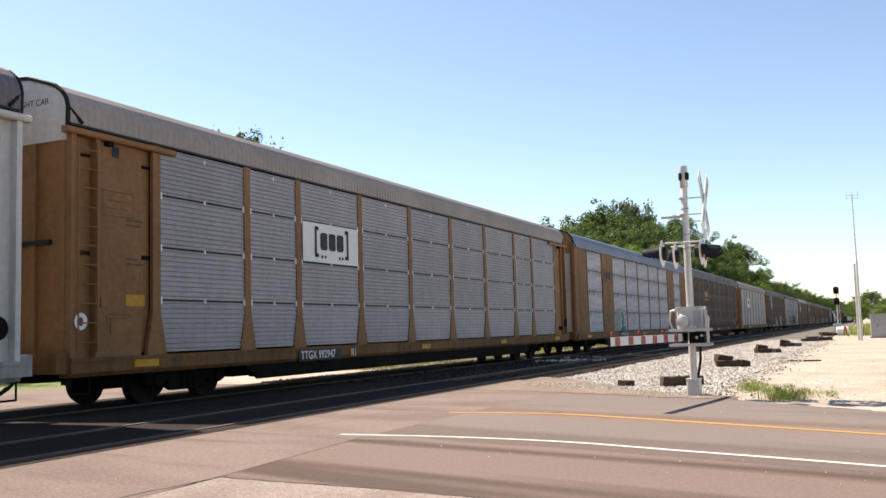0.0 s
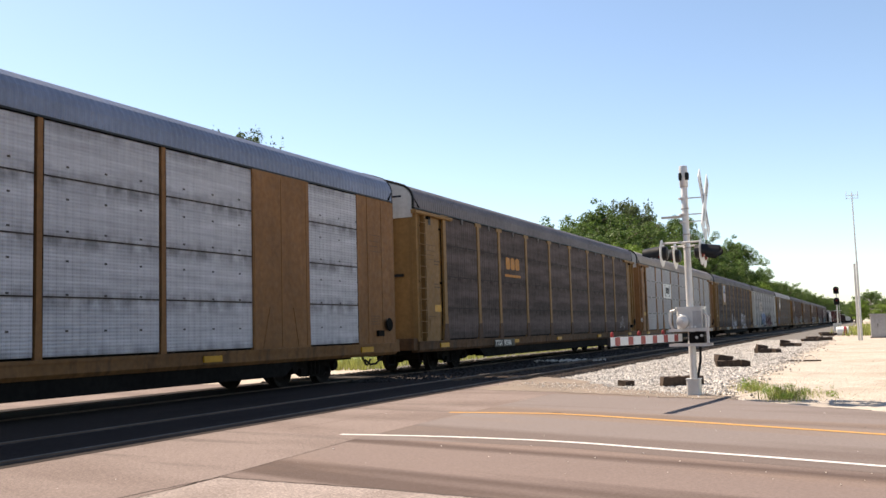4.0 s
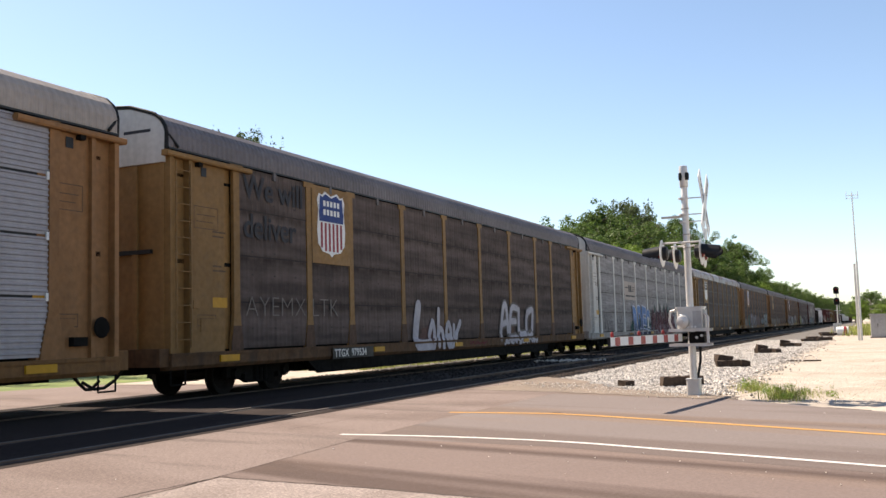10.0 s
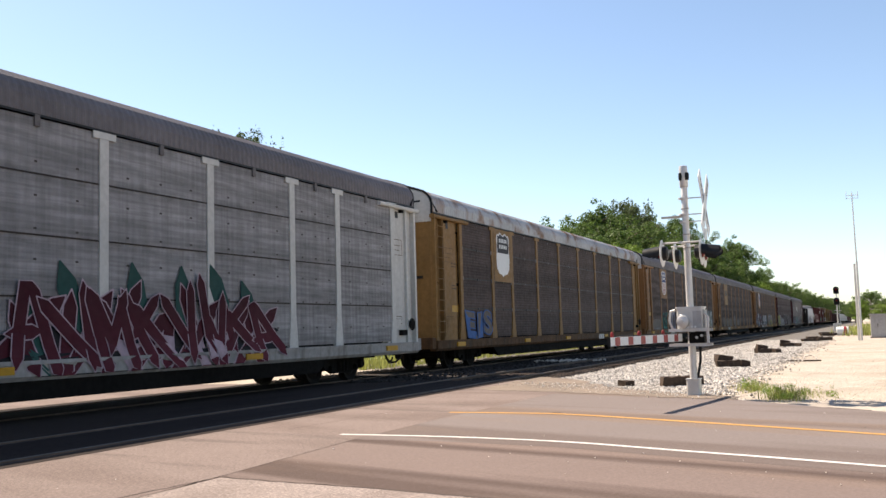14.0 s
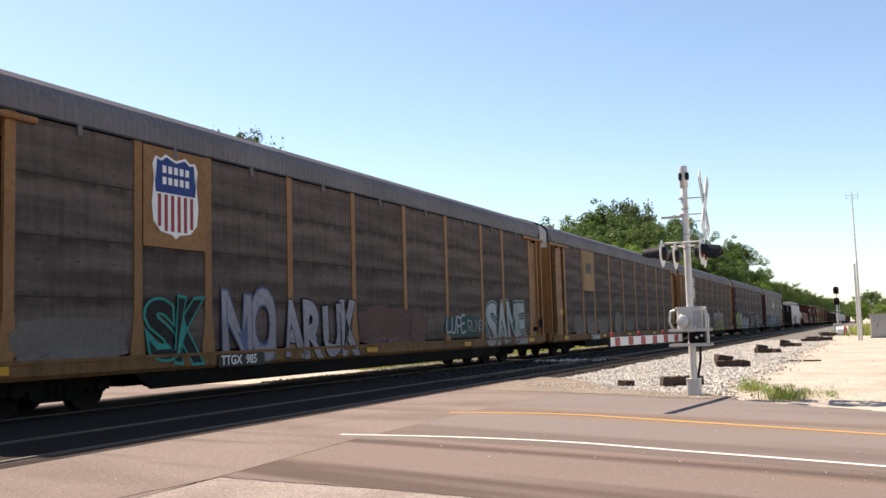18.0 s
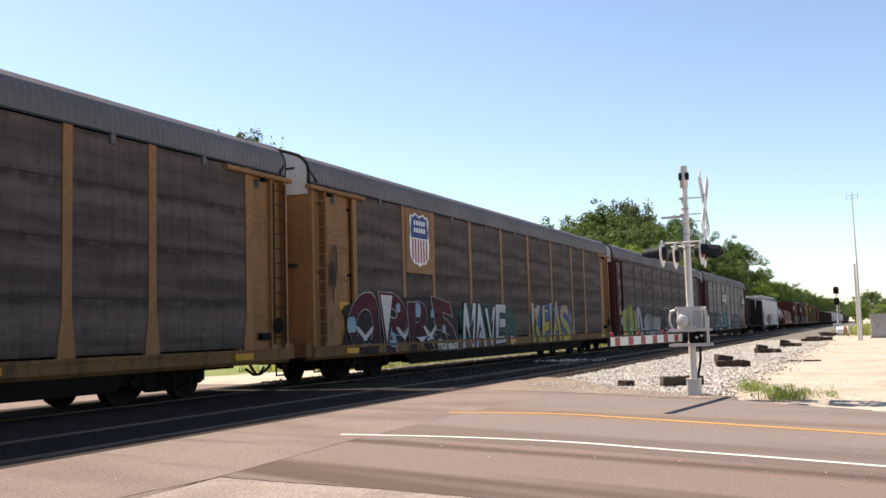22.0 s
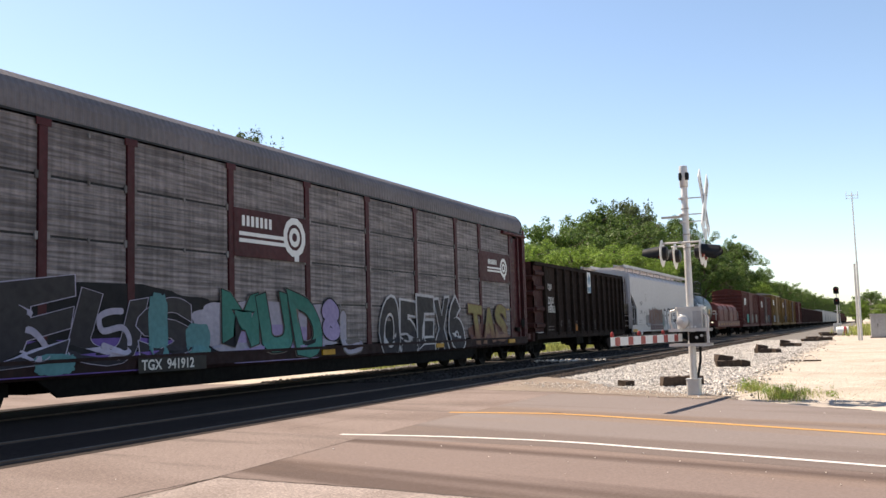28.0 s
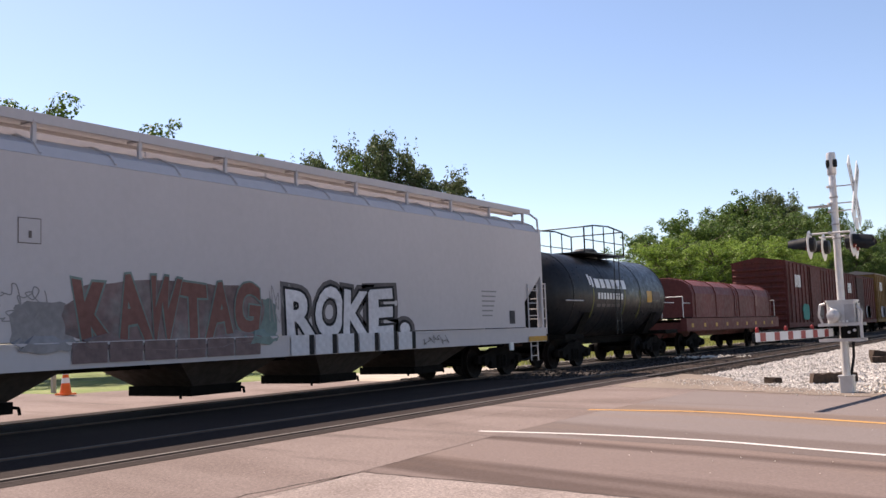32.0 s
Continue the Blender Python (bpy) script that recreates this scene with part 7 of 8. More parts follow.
# ---- mixed freight ----
def gondola(y_near, length, top, label, body_m, end_m, posts, trucks=None, bay=0.0):
    car = thing("gondola_car", CX, y_near, 0, label, "railway car", "cars of the passing train")
    CARS.append((car, y_near))
    part("side", Geo().box(1.36, 1.42, bay, length, 0.95, top), body_m, car)
    if bay:
        # the end bay is rust red, with the ribs of the end wall carried round the corner
        part("end_bay", Geo().box(1.34, 1.415, 0, bay, 0.95, top - 0.05), end_m, car, "rust-red end bay with horizontal ribs")
        for z in (1.25, 1.9, 2.73, 3.3):
            part("bay_rib", Geo().prism([(1.415, z - 0.11), (1.50, z - 0.06), (1.50, z + 0.06), (1.415, z + 0.11)], 0.02, bay - 0.05, "y"), end_m, car)
        part("grab_iron", Geo().path([(1.44, 0.08, 0.98), (1.54, 0.08, 0.98), (1.54, 0.6, 0.98), (1.44, 0.6, 0.98)], 0.014, 5), LETTER_W, car, "pale worn grab iron")
    part("side", Geo().box(-1.42, -1.36, 0, length, 0.95, top), body_m, car)
    part("floor", Geo().box(-1.42, 1.42, 0.1, length - 0.1, 0.85, 1.0).box(-0.3, 0.3, 0.3, length - 0.3, 0.5, 0.85), SOOT, car)
    part("top_rail", Geo().box(1.34, 1.52, 0, length, top - 0.14, top).box(-1.52, -1.34, 0, length, top - 0.14, top), body_m, car)
    part("side_sill", Geo().box(1.36, 1.5, 0, length, 0.72, 0.98), body_m, car)
    for y in posts:
        part("post", cached(("gpost", top, body_m.name), lambda: Geo().prism([(1.42, 0.74), (1.54, 0.9), (1.56, 1.2), (1.52, top - 0.12), (1.42, top - 0.12)], -0.09, 0.09, "y").mesh("post")), body_m, car, at=(0, y, 0))
    for y, s in ((0.0, -1), (length, 1)):
        a, b = (y, y + 0.08) if s < 0 else (y - 0.08, y)
        part("end_wall", Geo().box(-1.42, 1.42, a, b, 0.95, top), end_m, car)
        for z in (1.25, 1.85, 2.5, 3.1):
            if z < top - 0.3:
                part("end_rib", Geo().prism([(min(y, y + s * 0.13), z - 0.12), (max(y, y + s * 0.13), z - 0.06), (max(y, y + s * 0.13), z + 0.06), (min(y, y + s * 0.13), z + 0.12)] if s > 0 else [(y - 0.13, z - 0.06), (y, z - 0.12), (y, z + 0.12), (y - 0.13, z + 0.06)], -1.42, 1.42, "x"), end_m, car)
        part("end_sill", Geo().box(-1.4, 1.4, min(y, y + s * 0.25), max(y, y + s * 0.25), 0.65, 0.98), end_m, car)
    ladder(car, ((1.55, length - 0.12), (1.55, length + 0.28)), body_m, 6, 1.0, top - 0.1)
    part("brake_rigging", Geo().box(0.6, 1.3, length * 0.42, length * 0.42 + 1.1, 0.42, 0.78).box(0.8, 1.2, length * 0.58, length * 0.58 + 0.5, 0.36, 0.72).tube((0.9, length * 0.35, 0.5), (0.9, length * 0.65, 0.45), 0.025), SOOT, car)
    bogies(car, trucks or (1.75, length - 1.75))
    couplers(car, length, 0.7)
    return car


g1 = gondola(354.92, 14.25, 3.74, "high-sided dark brown gondola car with upright ribs", GOND, GOND_R, (1.16, 2.79, 3.90, 5.0, 6.05, 7.09, 8.06, 9.15, 10.13, 11.14, 11.99, 12.82, 13.70, 14.16), (1.07, 13.15), 1.1)
letters(g1, "DJJX", 0.29, 1.43, 1.70, 2.72, LETTER_W, 0.003)
letters(g1, "DJJX", 0.40, 1.43, 1.70, 2.12, LETTER_W, 0.006)
letters(g1, "18003", 0.40, 1.43, 1.62, 1.77, LETTER_W, 0.006)
for k, (word, zz) in enumerate((("DJJX", 3.24), ("18003", 2.98))):
    part("end_lettering", text_geo(word, 0.22, 0.004), LETTER_W, g1, at=Matrix.Translation((-0.05, -0.098, zz)) @ pose(0, 0, 0, 90))
part("end_number_panel", Geo().box(-0.5, 1.1, -0.092, -0.002, 2.86, 3.55), BLACKPAINT, g1, "black number panel")
flat(g1, "logo_plate", rect(-0.28, -0.47, 0.28, 0.47), SIGNW, 1.535, 7.56, 3.17, "white sticker with a blue diamond")
flat(g1, "logo_diamond", poly([(0, 0.42), (0.25, 0.14), (0, -0.16), (-0.25, 0.14)]), SPRAY["pale_blue"], 1.54, 7.56, 3.17)
flat(g1, "logo_bar", rect(-0.26, -0.45, 0.26, -0.20), SPRAY["pale_blue"], 1.54, 7.56, 3.17)
flat(g1, "logo_letter", rect(-0.14, -0.40, -0.04, -0.24), LETTER_K, 1.543, 7.56, 3.17)
for i in range(2):
    for j in range(7):
        flat(g1, "small_stencil", rect(0, 0, 0.10, 0.045), SPRAY["dull"], 1.43, 1.45 + j * 0.14, 1.18 - i * 0.13)
for i, (y, w) in enumerate(((3.3, 0.55), (4.4, 0.5), (5.5, 0.6), (6.5, 0.5), (8.6, 0.5))):
    scrawl(g1, 1.426, y, 1.25, w, 0.5, SPRAY["smoke"], 300 + i, 5, 0.03)
blob(g1, 1.424, 5.6, 1.15, 0.5, 0.28, SPRAY["orange"], 330, "graffiti", "small orange spray patch", sill=(0, 0))
flat(g1, "data_panel", rect(0, 0, 0.30, 0.34), STENCIL, 1.424, 11.05, 1.3, "faded framed data panel")
flat(g1, "data_panel_field", rect(0.03, 0.03, 0.27, 0.31), GOND, 1.427, 11.05, 1.3)
flat(g1, "data_panel", rect(0, 0, 0.12, 0.17), STENCIL, 1.424, 12.85, 1.3)


def hopper(y_near, length, label, body_m, detailed=True):
    """A covered hopper with sloped ends, discharge bays and roof walk."""
    car = thing("covered_hopper_car", CX, y_near, 0, label, "railway car", "cars of the passing train")
    CARS.append((car, y_near))
    eave, top = 3.80, 4.24
    y0, y1 = 0.12, length - 0.12
    # side sheets, with the lower corners cut back over the bogies
    side = [(y0, 2.90), (1.40, 2.16), (1.40, 1.2), (length - 1.12, 1.2), (length - 1.12, 1.87), (y1, 2.60), (y1, eave), (y0, eave)]
    part("side", Geo().prism(side, 1.44, 1.5, "x"), body_m, car)
    part("side", Geo().prism(side, -1.5, -1.44, "x"), body_m, car)
    part("side_sill", Geo().box(1.40, 1.55, 0.0, length, 0.80, 1.18).box(1.55, 1.57, 0, length, 1.14, 1.18), body_m, car)
    part("side_sill", Geo().box(-1.55, -1.40, 0.0, length, 0.80, 1.18), body_m, car)
    roof_ring = [(1.505, eave + 0.002), (1.36, eave + 0.18), (0.95, eave + 0.36), (0.0, top + 0.04), (-0.95, eave + 0.36), (-1.36, eave + 0.18), (-1.505, eave + 0.002)]
    part("roof", Geo().prism(roof_ring, y0, y1, "y"), body_m, car)
    n = 15
    for i in range(n + 1):
        y = y0 + 0.1 + (y1 - y0 - 0.2) * i / n
        part("roof_rib", cached(("rib", body_m.name), lambda: Geo().path([(1.49, 0, eave + 0.04), (1.36, 0, eave + 0.20), (0.95, 0, eave + 0.38), (0, 0, top + 0.06)], 0.02, 4).mesh("roof_rib")), body_m, car, at=(0, y, 0))
    for s, ya, yb in ((-1, y0, 3.4), (1, y1, length - 3.4)):
        part("end_sheet", Geo().add([(-1.46, ya, eave), (1.46, ya, eave), (1.33, ya + (-s) * 0.35, 2.35), (-1.33, ya + (-s) * 0.35, 2.35), (1.33, yb, 1.0), (-1.33, yb, 1.0), (0, ya, top)],
                                    [(0, 1, 2, 3), (3, 2, 4, 5)]), body_m, car, "sloping end sheet")
        # black plate stands in for the shaded recess below the slope
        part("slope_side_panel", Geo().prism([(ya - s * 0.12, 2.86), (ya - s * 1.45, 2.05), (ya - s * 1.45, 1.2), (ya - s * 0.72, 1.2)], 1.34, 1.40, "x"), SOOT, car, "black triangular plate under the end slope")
        # added blocker: keeps sun from the open far side off the slope
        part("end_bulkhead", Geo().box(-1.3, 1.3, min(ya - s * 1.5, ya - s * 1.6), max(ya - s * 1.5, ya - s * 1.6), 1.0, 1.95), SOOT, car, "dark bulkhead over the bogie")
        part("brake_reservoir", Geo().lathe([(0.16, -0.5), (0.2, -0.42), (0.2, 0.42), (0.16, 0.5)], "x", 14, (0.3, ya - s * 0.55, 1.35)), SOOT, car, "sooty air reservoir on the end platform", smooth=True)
        a, b = sorted((ya, ya + s * 0.12))
        part("end_post", Geo().box(1.36, 1.5, a, b, 0.95, eave + 0.1), body_m, car)
        part("end_post", Geo().box(-1.5, -1.36, a, b, 0.95, eave + 0.1), body_m, car)
        a, b = sorted((0.0 if s < 0 else length, (0.0 if s < 0 else length) + s * 0.25))
        part("end_sill", Geo().box(-1.5, 1.5, a, b, 0.75, 1.0), SOOT, car)
        part("sill_stripe", Geo().box(1.572, 1.578, *sorted(((0.02 if s < 0 else length - 0.02), (0.0 if s < 0 else length) - s * 1.1)), 0.82, 0.95), REFLECT, car, "yellow safety stripe on the sill")
        if detailed:
            yy = 0.55 if s < 0 else length - 0.55
            ladder(car, ((1.53, yy - 0.42), (1.53, yy + 0.12)), body_m, 4, 1.0, 2.35)
            ladder(car, ((1.53, ya + s * 0.2), (0.9, ya + s * 0.2)), body_m, 5, 1.0, 2.4)
            ladder(car, ((1.5, yy - 0.3), (1.5, yy + 0.1)), body_m, 2, 0.3, 0.82)
            part("grab_iron", Geo().tube((1.5, ya + s * 0.2, 2.38), (-1.4, ya + s * 0.2, 2.38), 0.018), body_m, car)
            part("jacking_pad", Geo().box(1.56, 1.6, yy - s * 1.55 - 0.09, yy - s * 1.55 + 0.09, 0.62, 0.82), SIGNW, car)
    if detailed:
        for s in (-1, 1):
            walk_x = s * 0.92
            part("roof_walk", Geo().box(walk_x - 0.26, walk_x + 0.26, 0.0, length, top + 0.16, top + 0.19), body_m, car, "grey gridded roof walkway")
            for dx in (-0.275, 0.275):
                part("walk_edge", Geo().box(walk_x + dx - 0.012, walk_x + dx + 0.012, 0, length, top + 0.10, top + 0.25), body_m, car)
            for i in range(11):
                y = 0.4 + (length - 0.8) * i / 10
                part("walk_bracket", cached(("wb", s), lambda: Geo().box(min(s * 0.9, s * 1.22), max(s * 0.9, s * 1.22), -0.03, 0.03, top + 0.10, top + 0.14).box(min(s * 1.14, s * 1.2), max(s * 1.14, s * 1.2), -0.03, 0.03, eave + 0.26, top + 0.12).mesh("walk_bracket")), body_m, car, at=(0, y, 0))
        part("walk_bracket", Geo().path([(1.2, 0.02, top + 0.12), (1.42, 0.02, top - 0.05), (1.45, 0.02, eave - 0.1)], 0.03, 6).path([(1.2, length - 0.02, top + 0.12), (1.42, length - 0.02, top - 0.05), (1.45, length - 0.02, eave - 0.1)], 0.03, 6), body_m, car)
        for i in range(6):
            y = 0.9 + (length - 1.8) * i / 6
            part("roof_hatch", Geo().box(-0.4, 0.4, y, y + (length - 1.8) / 6 - 0.05, top + 0.02, top + 0.16), body_m, car)
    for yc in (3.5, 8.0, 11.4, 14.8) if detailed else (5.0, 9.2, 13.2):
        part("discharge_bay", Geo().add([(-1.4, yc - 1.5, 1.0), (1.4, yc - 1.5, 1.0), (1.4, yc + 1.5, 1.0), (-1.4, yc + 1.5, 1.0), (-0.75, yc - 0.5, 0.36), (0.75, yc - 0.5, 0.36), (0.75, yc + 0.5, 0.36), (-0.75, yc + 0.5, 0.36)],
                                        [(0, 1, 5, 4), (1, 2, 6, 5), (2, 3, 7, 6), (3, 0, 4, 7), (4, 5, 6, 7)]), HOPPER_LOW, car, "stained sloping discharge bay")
        part("bay_gate", Geo().box(-0.8, 0.8, yc - 0.6, yc + 0.6, 0.2, 0.37).path([(0.7, yc - 0.58, 0.3), (0.72, yc - 0.74, 0.27), (0.72, yc - 0.76, 0.17)], 0.025, 5).path([(0.7, yc + 0.58, 0.3), (0.72, yc + 0.74, 0.27), (0.72, yc + 0.76, 0.17)], 0.025, 5), SOOT, car)
    part("centre_sill", Geo().box(-0.3, 0.3, 0.0, length, 0.7, 1.0), SOOT, car)
    bogies(car, (1.75, length - 1.75))
    couplers(car, length, 0.5)
    return car


h1 = hopper(370.83, 19.6, "pale grey covered hopper car with graffiti", HOPPER)
letters(h1, "MLLX", 0.30, 1.506, 2.24, 2.28, LETTER_K, 0.0, 0.82)
letters(h1, "10897", 0.30, 1.506, 2.2, 1.79, LETTER_K, 0.0, 0.82)
for i in range(6):
    flat(h1, "small_stencil", rect(0, 0, 0.2, 0.04), SPRAY["haze"], 1.504, 1.9 + (i % 3) * 0.28, 1.42 - (i // 3) * 0.12)
    flat(h1, "small_stencil", rect(0, 0, 0.75 - 0.05 * i, 0.035), SPRAY["haze"], 1.504, 16.2, 2.1 - i * 0.12)
flat(h1, "small_stencil", rect(0, 0, 0.3, 0.34), LETTER_K, 1.504, 17.6, 1.3)
HSILL = (1.19, 0.074)
blob(h1, 1.503, 4.1, 1.4, 1.0, 0.7, SPRAY["haze"], 94, label="smoky grey spray patch", sill=HSILL)
FADED_BRICK = mat("faded_brick_spray", (0.175, 0.125, 0.12), 0.8, vary=0.35, blot=(0.17, 0.165, 0.16), blot_amt=0.75, blot_scale=2.2, fine=6.0)
blob(h1, 1.503, 8.35, 1.45, 0.9, 0.8, SPRAY["sage"], 99, label="grey-green spray fringe", sill=HSILL)
blob(h1, 1.504, 6.45, 1.56, 3.9, 1.05, FADED_BRICK, 90, label="worn brick-red and grey graffiti patch", sill=HSILL)
for i in range(6):
    flat(h1, "graffiti_drop", rect(0, 0, 0.60, 0.30), FADED_BRICK, 1.575, 4.5 + i * 0.64, 0.87, "worn brick-red paint on the sill" if i == 0 else "")
graffiti(h1, "KAWTAG", 1.507, 6.5, 1.62, 3.7, 0.92, SPRAY["brick"], SPRAY["sage"], 91, label="faded brick-red graffiti letters", fat=0.36, line=0.05, sill=(0, 0), uneven=1.2)
scrawl(h1, 1.505, 3.7, 1.85, 0.9, 0.35, SPRAY["haze"], 96, 8, 0.02)
scrawl(h1, 1.505, 3.6, 1.6, 1.2, 0.25, SPRAY["haze"], 97, 9, 0.02)
scrawl(h1, 1.505, 9.0, 1.75, 0.8, 0.7, SPRAY["haze"], 98, 9, 0.02)
graffiti(h1, "ROKE.", 1.508, 11.15, 1.56, 4.2, 0.9, SPRAY["white2"], SPRAY["black"], 92, SPRAY["smoke"], label="white graffiti letters with black outline", fat=0.30, line=0.08, sill=(0, 0), uneven=0.8)
for i in range(6):
    flat(h1, "graffiti_drop", rect(0, 0, 0.5, 0.37), SPRAY["white2"], 1.575, 9.1 + i * 0.68, 0.81)
    flat(h1, "graffiti_drop", rect(0.5, 0, 0.64, 0.37), SPRAY["black"], 1.575, 9.1 + i * 0.68, 0.81)
flat(h1, "small_stencil", poly([(0, 0), (0.36, 0), (0.36, 0.36), (0, 0.36)]), SPRAY["faded"], 1.503, 3.7, 2.55, "small square data stencil")
flat(h1, "small_stencil", rect(0.014, 0.014, 0.346, 0.346), HOPPER, 1.506, 3.7, 2.55)
flat(h1, "small_stencil", rect(0.16, 0.08, 0.21, 0.18), SPRAY["dull"], 1.509, 3.7, 2.55)
scrawl(h1, 1.576, 13.9, 0.98, 1.2, 0.22, SPRAY["dull"], 95, 7, 0.02)

# tank car
TY, TL = 391.95, 9.7
tk = thing("tank_car", CX, TY, 0, "black tank car with white block logo and roof platform", "railway car", "cars of the passing train")
CARS.append((tk, TY))
TR, TZ = 1.36, 2.16
prof = [(0.0, 0.1), (0.55, 0.14), (0.95, 0.28), (1.22, 0.5), (TR, 0.85), (TR, TL - 0.85), (1.22, TL - 0.5), (0.95, TL - 0.28), (0.55, TL - 0.14), (0.0, TL - 0.1)]
part("tank", Geo().lathe([(max(r, 0.02), y) for r, y in prof], "y", 40, (0, 0, TZ)), TANKM, tk, smooth=True)
for y in (0.86, 3.3, 6.4, TL - 0.86):
    part("tank_weld", Geo().lathe([(TR, y - 0.03), (TR + 0.012, y), (TR, y + 0.03)], "y", 40, (0, 0, TZ)), TANKM, tk)
part("underframe", Geo().box(-0.3, 0.3, -0.1, TL + 0.1, 0.6, 0.85).box(-1.45, 1.45, -0.1, 1.2, 0.82, 0.95).box(-1.45, 1.45, TL - 1.2, TL + 0.1, 0.82, 0.95), SOOT, tk)
for y in (1.9, TL - 1.9):
    part("saddle", Geo().prism([(-1.3, 1.6), (-0.9, 0.85), (0.9, 0.85), (1.3, 1.6), (1.1, 1.3), (0.6, 1.0), (-0.6, 1.0), (-1.1, 1.3)], y - 0.25, y + 0.25, "y"), SOOT, tk)
part("dome", Geo().lathe([(0.42, TZ + TR - 0.12), (0.42, TZ + TR + 0.22), (0.3, TZ + TR + 0.3)], n=20, at=(0, TL / 2, 0)), BLACKPAINT, tk)
part("platform", Geo().box(-1.0, 1.0, TL / 2 - 2.2, TL / 2 + 1.1, TZ + TR + 0.0, TZ + TR + 0.05), BLACKPAINT, tk, "black roof platform")
rail_g = Geo()
for x in (-0.98, 0.98):
    rail_g.path([(x, TL / 2 - 2.2, 3.5), (x, TL / 2 - 2.2, 4.35), (x, TL / 2 - 1.4, 4.45), (x, TL / 2 - 0.2, 4.5), (x, TL / 2 + 1.1, 4.4), (x, TL / 2 + 1.1, 3.5)], 0.028, 6)
    for y in (-1.5, -0.6, 0.3):
        rail_g.tube((x, TL / 2 + y, 3.5), (x, TL / 2 + y, 4.45), 0.022, n=6)
    rail_g.tube((x, TL / 2 - 2.2, 3.95), (x, TL / 2 + 1.1, 3.95), 0.018, n=6)
rail_g.tube((-0.98, TL / 2 - 2.2, 4.35), (0.98, TL / 2 - 2.2, 4.35), 0.022, n=6).tube((-0.98, TL / 2 + 1.1, 4.4), (0.98, TL / 2 + 1.1, 4.4), 0.022, n=6)
part("platform_rail", rail_g, BLACKPAINT, tk, "black tubular hand rail")
ladder(tk, ((1.42, TL / 2 - 0.9), (1.42, TL / 2 - 0.5)), BLACKPAINT, 9, 0.9, 3.4)
part("hand_rail", Geo().tube((1.44, 0.1, 1.95), (1.44, 1.3, 1.95), 0.018).tube((1.44, TL - 1.2, 1.95), (1.44, TL - 0.1, 1.95), 0.018), ALU, tk)


def on_tank(y, z, w, h, material, name="logo_bar", label="", off=0.006):
    """A patch that follows the curve of the tank."""
    v = []
    for i in range(5):
        zz = z - h / 2 + h * i / 4
        x = math.sqrt(max(0.01, (TR + off) ** 2 - (zz - TZ) ** 2))
        v += [(x, y, zz), (x, y + w, zz)]
    return part(name, Geo().add(v, [(2 * i, 2 * i + 1, 2 * i + 3, 2 * i + 2) for i in range(4)]), material, tk, label)


for i in range(6):
    on_tank(2.55 + i * 0.44, 2.52, 0.34, 0.3, SIGNW, label="white block of the logo" if i == 0 else "")
on_tank(2.1, 2.62, 0.12, 0.34, SIGNW)
on_tank(2.28, 2.56, 0.12, 0.34, SIGNW)
for i in range(9):
    on_tank(2.65 + i * 0.24, 2.12, 0.16, 0.2, SIGNW, "number_bar")
for i in range(5):
    on_tank(2.6 + i * 0.4, 1.82, 0.3, 0.1, SPRAY["faded"], "small_stencil")
on_tank(7.0, 2.15, 0.5, 0.4, REFLECT, "placard")
on_tank(7.6, 2.2, 0.7, 0.3, SPRAY["faded"], "placard")
for y in (2.3, 4.9, 6.3):
    on_tank(y, 1.9, 0.05, 0.9, SPRAY["olive"], "yellow_stripe")
bogies(tk, (1.35, TL - 1.35))
couplers(tk, TL, 0.6)

# coil car
KY, KL = 402.75, 14.9
kc = thing("coil_car", CX, KY, 0, "dull red coil-steel car with rounded hoods", "railway car", "cars of the passing train")
CARS.append((kc, KY))
part("underframe", Geo().box(1.25, 1.5, 0, KL, 0.85, 1.35).box(-1.5, -1.25, 0, KL, 0.85, 1.35).box(-1.25, 1.25, 0.1, KL - 0.1, 0.85, 1.2).box(-0.3, 0.3, 0, KL, 0.6, 0.85), COILM, kc)
for a, b in ((1.1, KL / 2 - 0.05), (KL / 2 + 0.05, KL - 1.1)):
    ring = [(1.42, 1.38), (1.42, 2.35), (1.3, 2.68), (1.0, 2.88), (0.5, 2.98), (0, 3.0), (-0.5, 2.98), (-1.0, 2.88), (-1.3, 2.68), (-1.42, 2.35), (-1.42, 1.38)]
    hood = part("hood", Geo().prism(ring, a, b, "y"), COILM, kc, "rounded dull red hood")
    for y in (a + 0.3, (a + b) / 2, b - 0.3):
        part("hood_rib", Geo().path([(1.44, y, 1.4), (1.44, y, 2.35), (1.32, y, 2.69), (1.0, y, 2.9), (0.5, y, 3.0), (0, y, 3.02)], 0.02, 5), COILM, hood)
part("end_platform", Geo().box(-1.4, 1.4, 0, 1.0, 1.35, 1.40).box(-1.4, 1.4, KL - 1.0, KL, 1.35, 1.40), SOOT, kc)
part("end_rail", Geo().path([(1.35, 0.1, 1.4), (1.35, 0.1, 2.2), (0.5, 0.1, 2.2), (0.5, 0.1, 1.4)], 0.02).tube((1.35, 0.1, 1.95), (1.35, 0.95, 1.95), 0.02).path([(1.35, KL - 0.1, 1.4), (1.35, KL - 0.1, 2.2), (0.5, KL - 0.1, 2.2)], 0.02), ALU, kc)
for i in range(9):
    part("reflector", Geo().box(1.5, 1.507, 0.6 + i * 1.6, 0.85 + i * 1.6, 1.0, 1.15), REFLECT, kc)
flat(kc, "placard", rect(0, 0, 0.4, 0.55), SPRAY["rose"], 1.425, KL - 4.2, 1.9)
bogies(kc, (2.3, KL - 2.3))
couplers(kc, KL, 0.7)


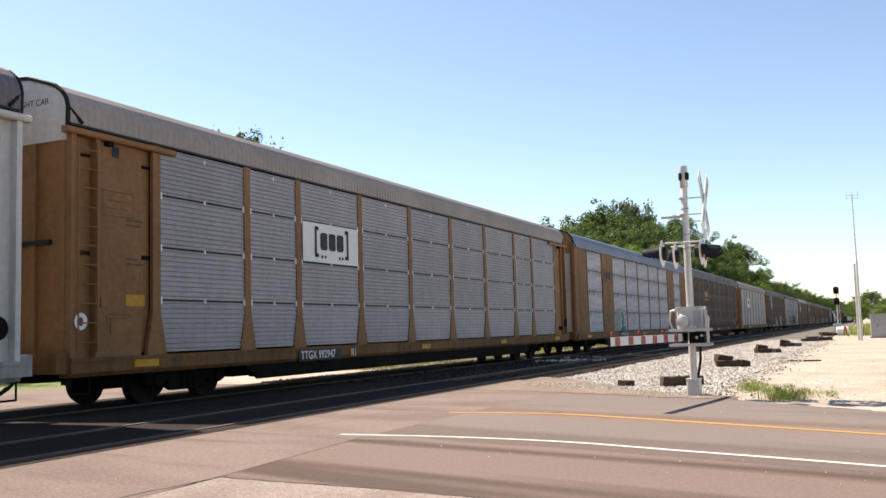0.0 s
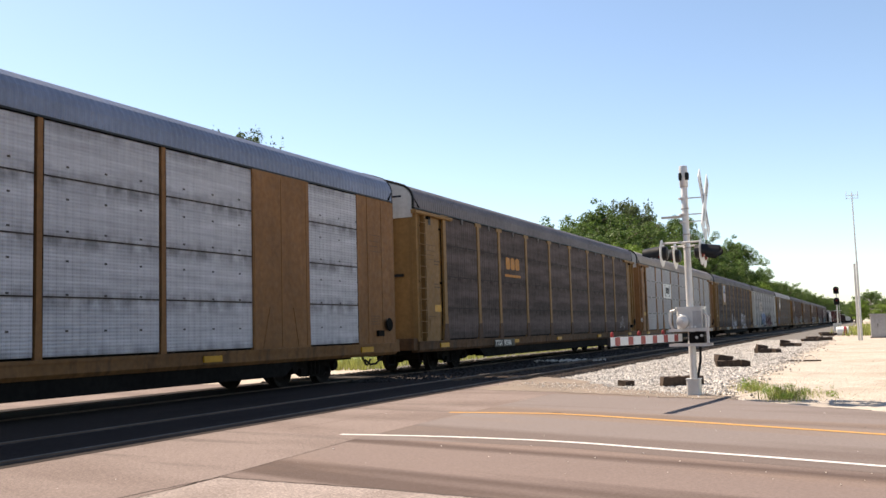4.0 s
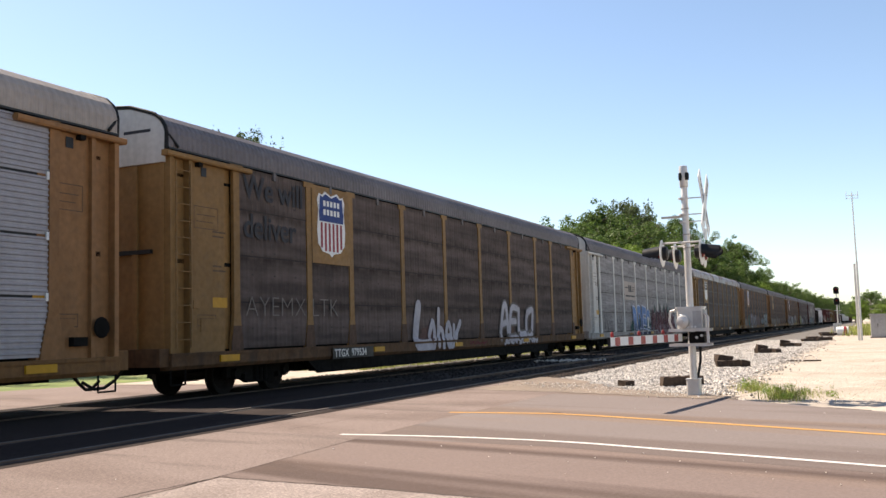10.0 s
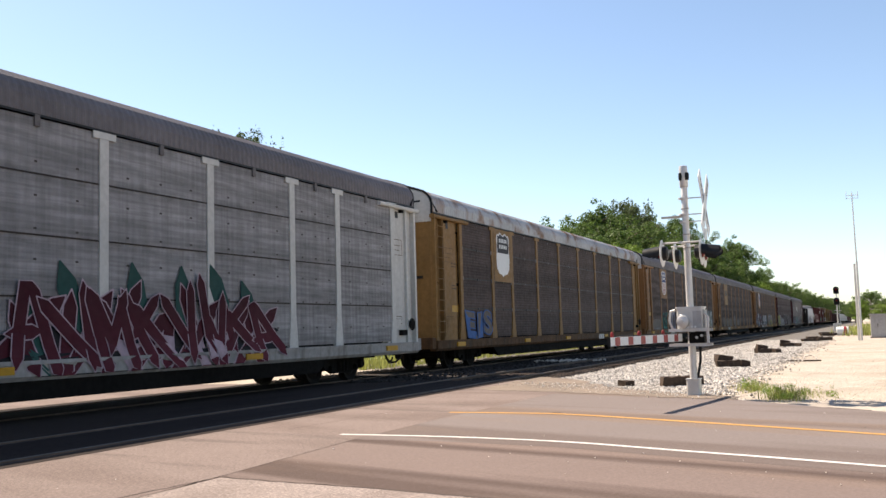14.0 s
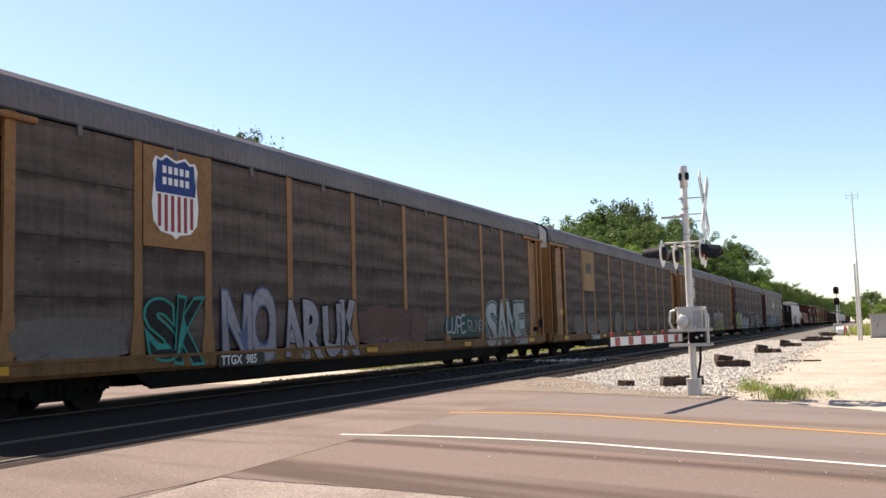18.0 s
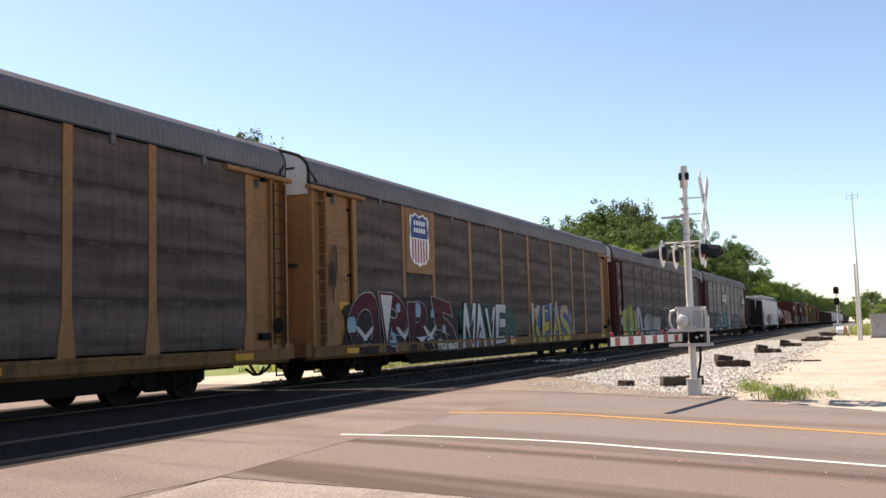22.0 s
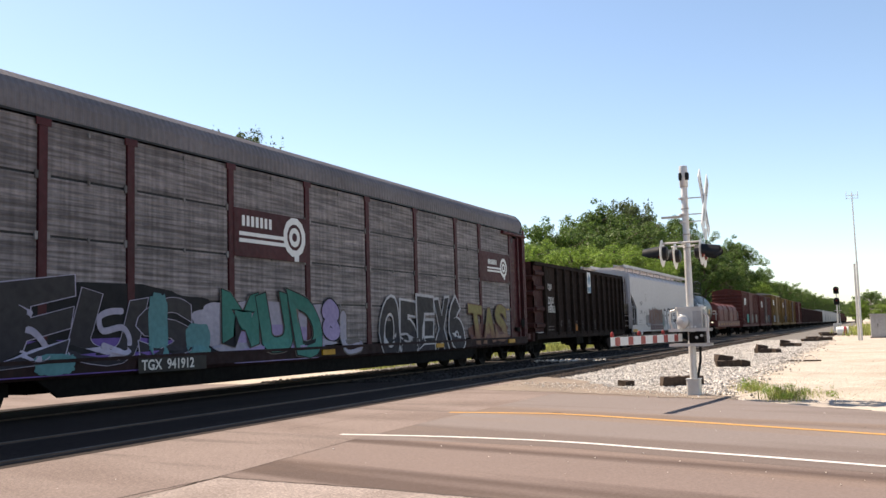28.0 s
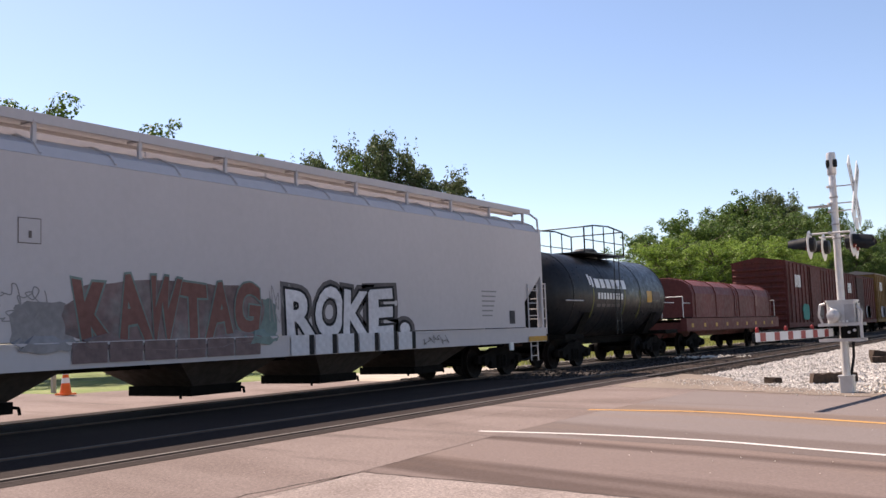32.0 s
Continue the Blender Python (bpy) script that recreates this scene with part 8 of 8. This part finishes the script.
def boxcar(y_near, length, top, label, body_m, roof_m, door_m, seed=0):
    car = thing("boxcar", CX, y_near, 0, label, "railway car", "cars of the passing train")
    CARS.append((car, y_near))
    part("body", Geo().box(-1.44, 1.44, 0.06, length - 0.06, 0.95, top), body_m, car)
    part("side_sill", Geo().box(1.38, 1.5, 0, length, 0.75, 1.0).box(-1.5, -1.38, 0, length, 0.75, 1.0), body_m, car)
    ring = [(1.5, top), (1.5, top + 0.06), (0, top + 0.32), (-1.5, top + 0.06), (-1.5, top)]
    part("roof", Geo().prism(ring, 0, length, "y"), roof_m, car)
    n = int(length / 0.95)
    for i in range(n + 1):
        y = 0.08 + (length - 0.2) * i / n
        if abs(y - length / 2) < 1.6:
            continue
        part("side_post", cached(("bpost", top, body_m.name), lambda: Geo().box(1.44, 1.49, 0, 0.09, 1.0, top - 0.02).mesh("side_post")), body_m, car, at=(0, y, 0))
    dr = part("door", Geo().box(1.47, 1.52, length / 2 - 1.5, length / 2 + 1.5, 1.05, top - 0.15), door_m, car)
    for i in range(5):
        part("door_rib", Geo().box(1.52, 1.545, length / 2 - 1.45, length / 2 + 1.45, 1.3 + i * 0.62, 1.36 + i * 0.62), door_m, dr)
    for z in (top - 0.15, 0.98):
        part("door_track", Geo().box(1.48, 1.56, length / 2 - 1.7, length / 2 + 3.3, z, z + 0.07), body_m, car)
    for y, s in ((0.06, -1), (length - 0.06, 1)):
        for i in range(9):
            z = 1.2 + i * (top - 1.4) / 8.5
            a = [(y, z - 0.1), (y + s * 0.09, z - 0.03), (y + s * 0.09, z + 0.03), (y, z + 0.1)]
            part("end_rib", Geo().prism(a, -1.38, 1.38, "x"), body_m, car)
        part("end_sill", Geo().box(-1.4, 1.4, min(y, y + s * 0.2), max(y, y + s * 0.2), 0.7, 1.0), body_m, car)
    ladder(car, ((1.5, 0.15), (1.5, 0.6)), body_m, 6, 1.0, top - 0.2)
    part("underframe", Geo().box(-0.35, 0.35, 0, length, 0.6, 0.95).box(-1.2, 1.2, length / 2 - 1.2, length / 2 + 0.6, 0.5, 0.95), SOOT, car)
    rng = random.Random(seed)
    if seed:
        for i in range(5):
            flat(car, "logo_bar", rect(0, 0, 0.22, 0.7), SIGNW, 1.5, 2.1 + i * 0.3, top - 1.35)
        for i in range(3):
            blob(car, 1.53, rng.uniform(2, length - 2), 1.6, rng.uniform(1.5, 2.6), 0.9, SPRAY[rng.choice(("grey", "dull", "teal", "white", "faded"))], seed + i, "graffiti", "patch of spray paint")
    bogies(car, (1.9, length - 1.9))
    couplers(car, length, 0.6)
    return car


boxcar(420.1, 15.5, 4.35, "brown-red ribbed boxcar with white lettering blocks", BOXRED, BOXRED, BOXRED, seed=101)
boxcar(437.0, 14.6, 4.30, "brown-red boxcar with white logo blocks and graffiti", BOXRED, BOXDARK, BOXDARK, seed=111)
boxcar(452.6, 14.4, 4.75, "dirty yellow boxcar with pale roof", BOXYEL, ROOF_W, BOXYEL, seed=121)
boxcar(468.2, 13.6, 4.6, "dirty yellow steel boxcar", BOXYEL, BOXYEL, BOXDARK, seed=131)
boxcar(483.0, 13.6, 4.55, "dirty yellow boxcar with dark door", BOXYEL, BOXYEL, BOXDARK, seed=0)
boxcar(498.0, 15.0, 4.6, "dark red steel boxcar", BOXRED, BOXRED, BOXRED, seed=0)
tg = gondola(514.5, 15.5, 3.7, "dark brown gondola car", BOXDARK, BOXDARK, [0.1 + i * 1.9 for i in range(9)])
for i in range(1, 5):
    CARS.append((copy_thing(tg, pose(CX, 514.5 + 17.2 * i, 0)), 514.5 + 17.2 * i))
th = hopper(602.0, 18.0, "dull grey covered hopper car", CABM, detailed=False)
for i in range(1, 8):
    CARS.append((copy_thing(th, pose(CX, 602.0 + 19.4 * i, 0)), 602.0 + 19.4 * i))
tb = boxcar(759.0, 15.5, 4.4, "brown-red boxcar far back in the train", BOXRED, BOXDARK, BOXDARK, seed=0)
for i in range(1, 9):
    CARS.append((copy_thing(tb, pose(CX, 759.0 + 17.0 * i, 0)), 759.0 + 17.0 * i))


# ---- movement ----
def gone(t):
    """Metres that the train has run after t seconds."""
    return -0.1605 + t * (11.16288 + t * (4.9126e-3 + t * (4.0474e-4 - t * 8.0902e-6)))


def wheels_of(ob, found):
    for c in ob.children:
        if c.name.split(".")[0] == "wheelset":
            found.append(c)
        wheels_of(c, found)
    return found


def motions():
    for car, y in CARS:
        walk(car, [(float(t), pose(CX, y - gone(t), 0)) for t in range(0, 33, 2)])
    # all wheels turn alike: one leading and one trailing axle carry the movement for the rest
    for dy in (-0.89, 0.89):
        lead = WHEELSETS[dy][0]
        walk(lead, [(i / FPS, pose(0, dy, 0.42, math.degrees(gone(i / FPS) / 0.42) % 360)) for i in range(0, 32 * FPS + 1)])
        act, slot = lead.animation_data.action, lead.animation_data.action_slot
        for car, _ in CARS:
            for w in wheels_of(car, []):
                if w is not lead and (w.location.y > 0) == (dy > 0):
                    w.rotation_mode = "QUATERNION"
                    w.animation_data_create()
                    w.animation_data.action = act
                    w.animation_data.action_slot = slot


motions()
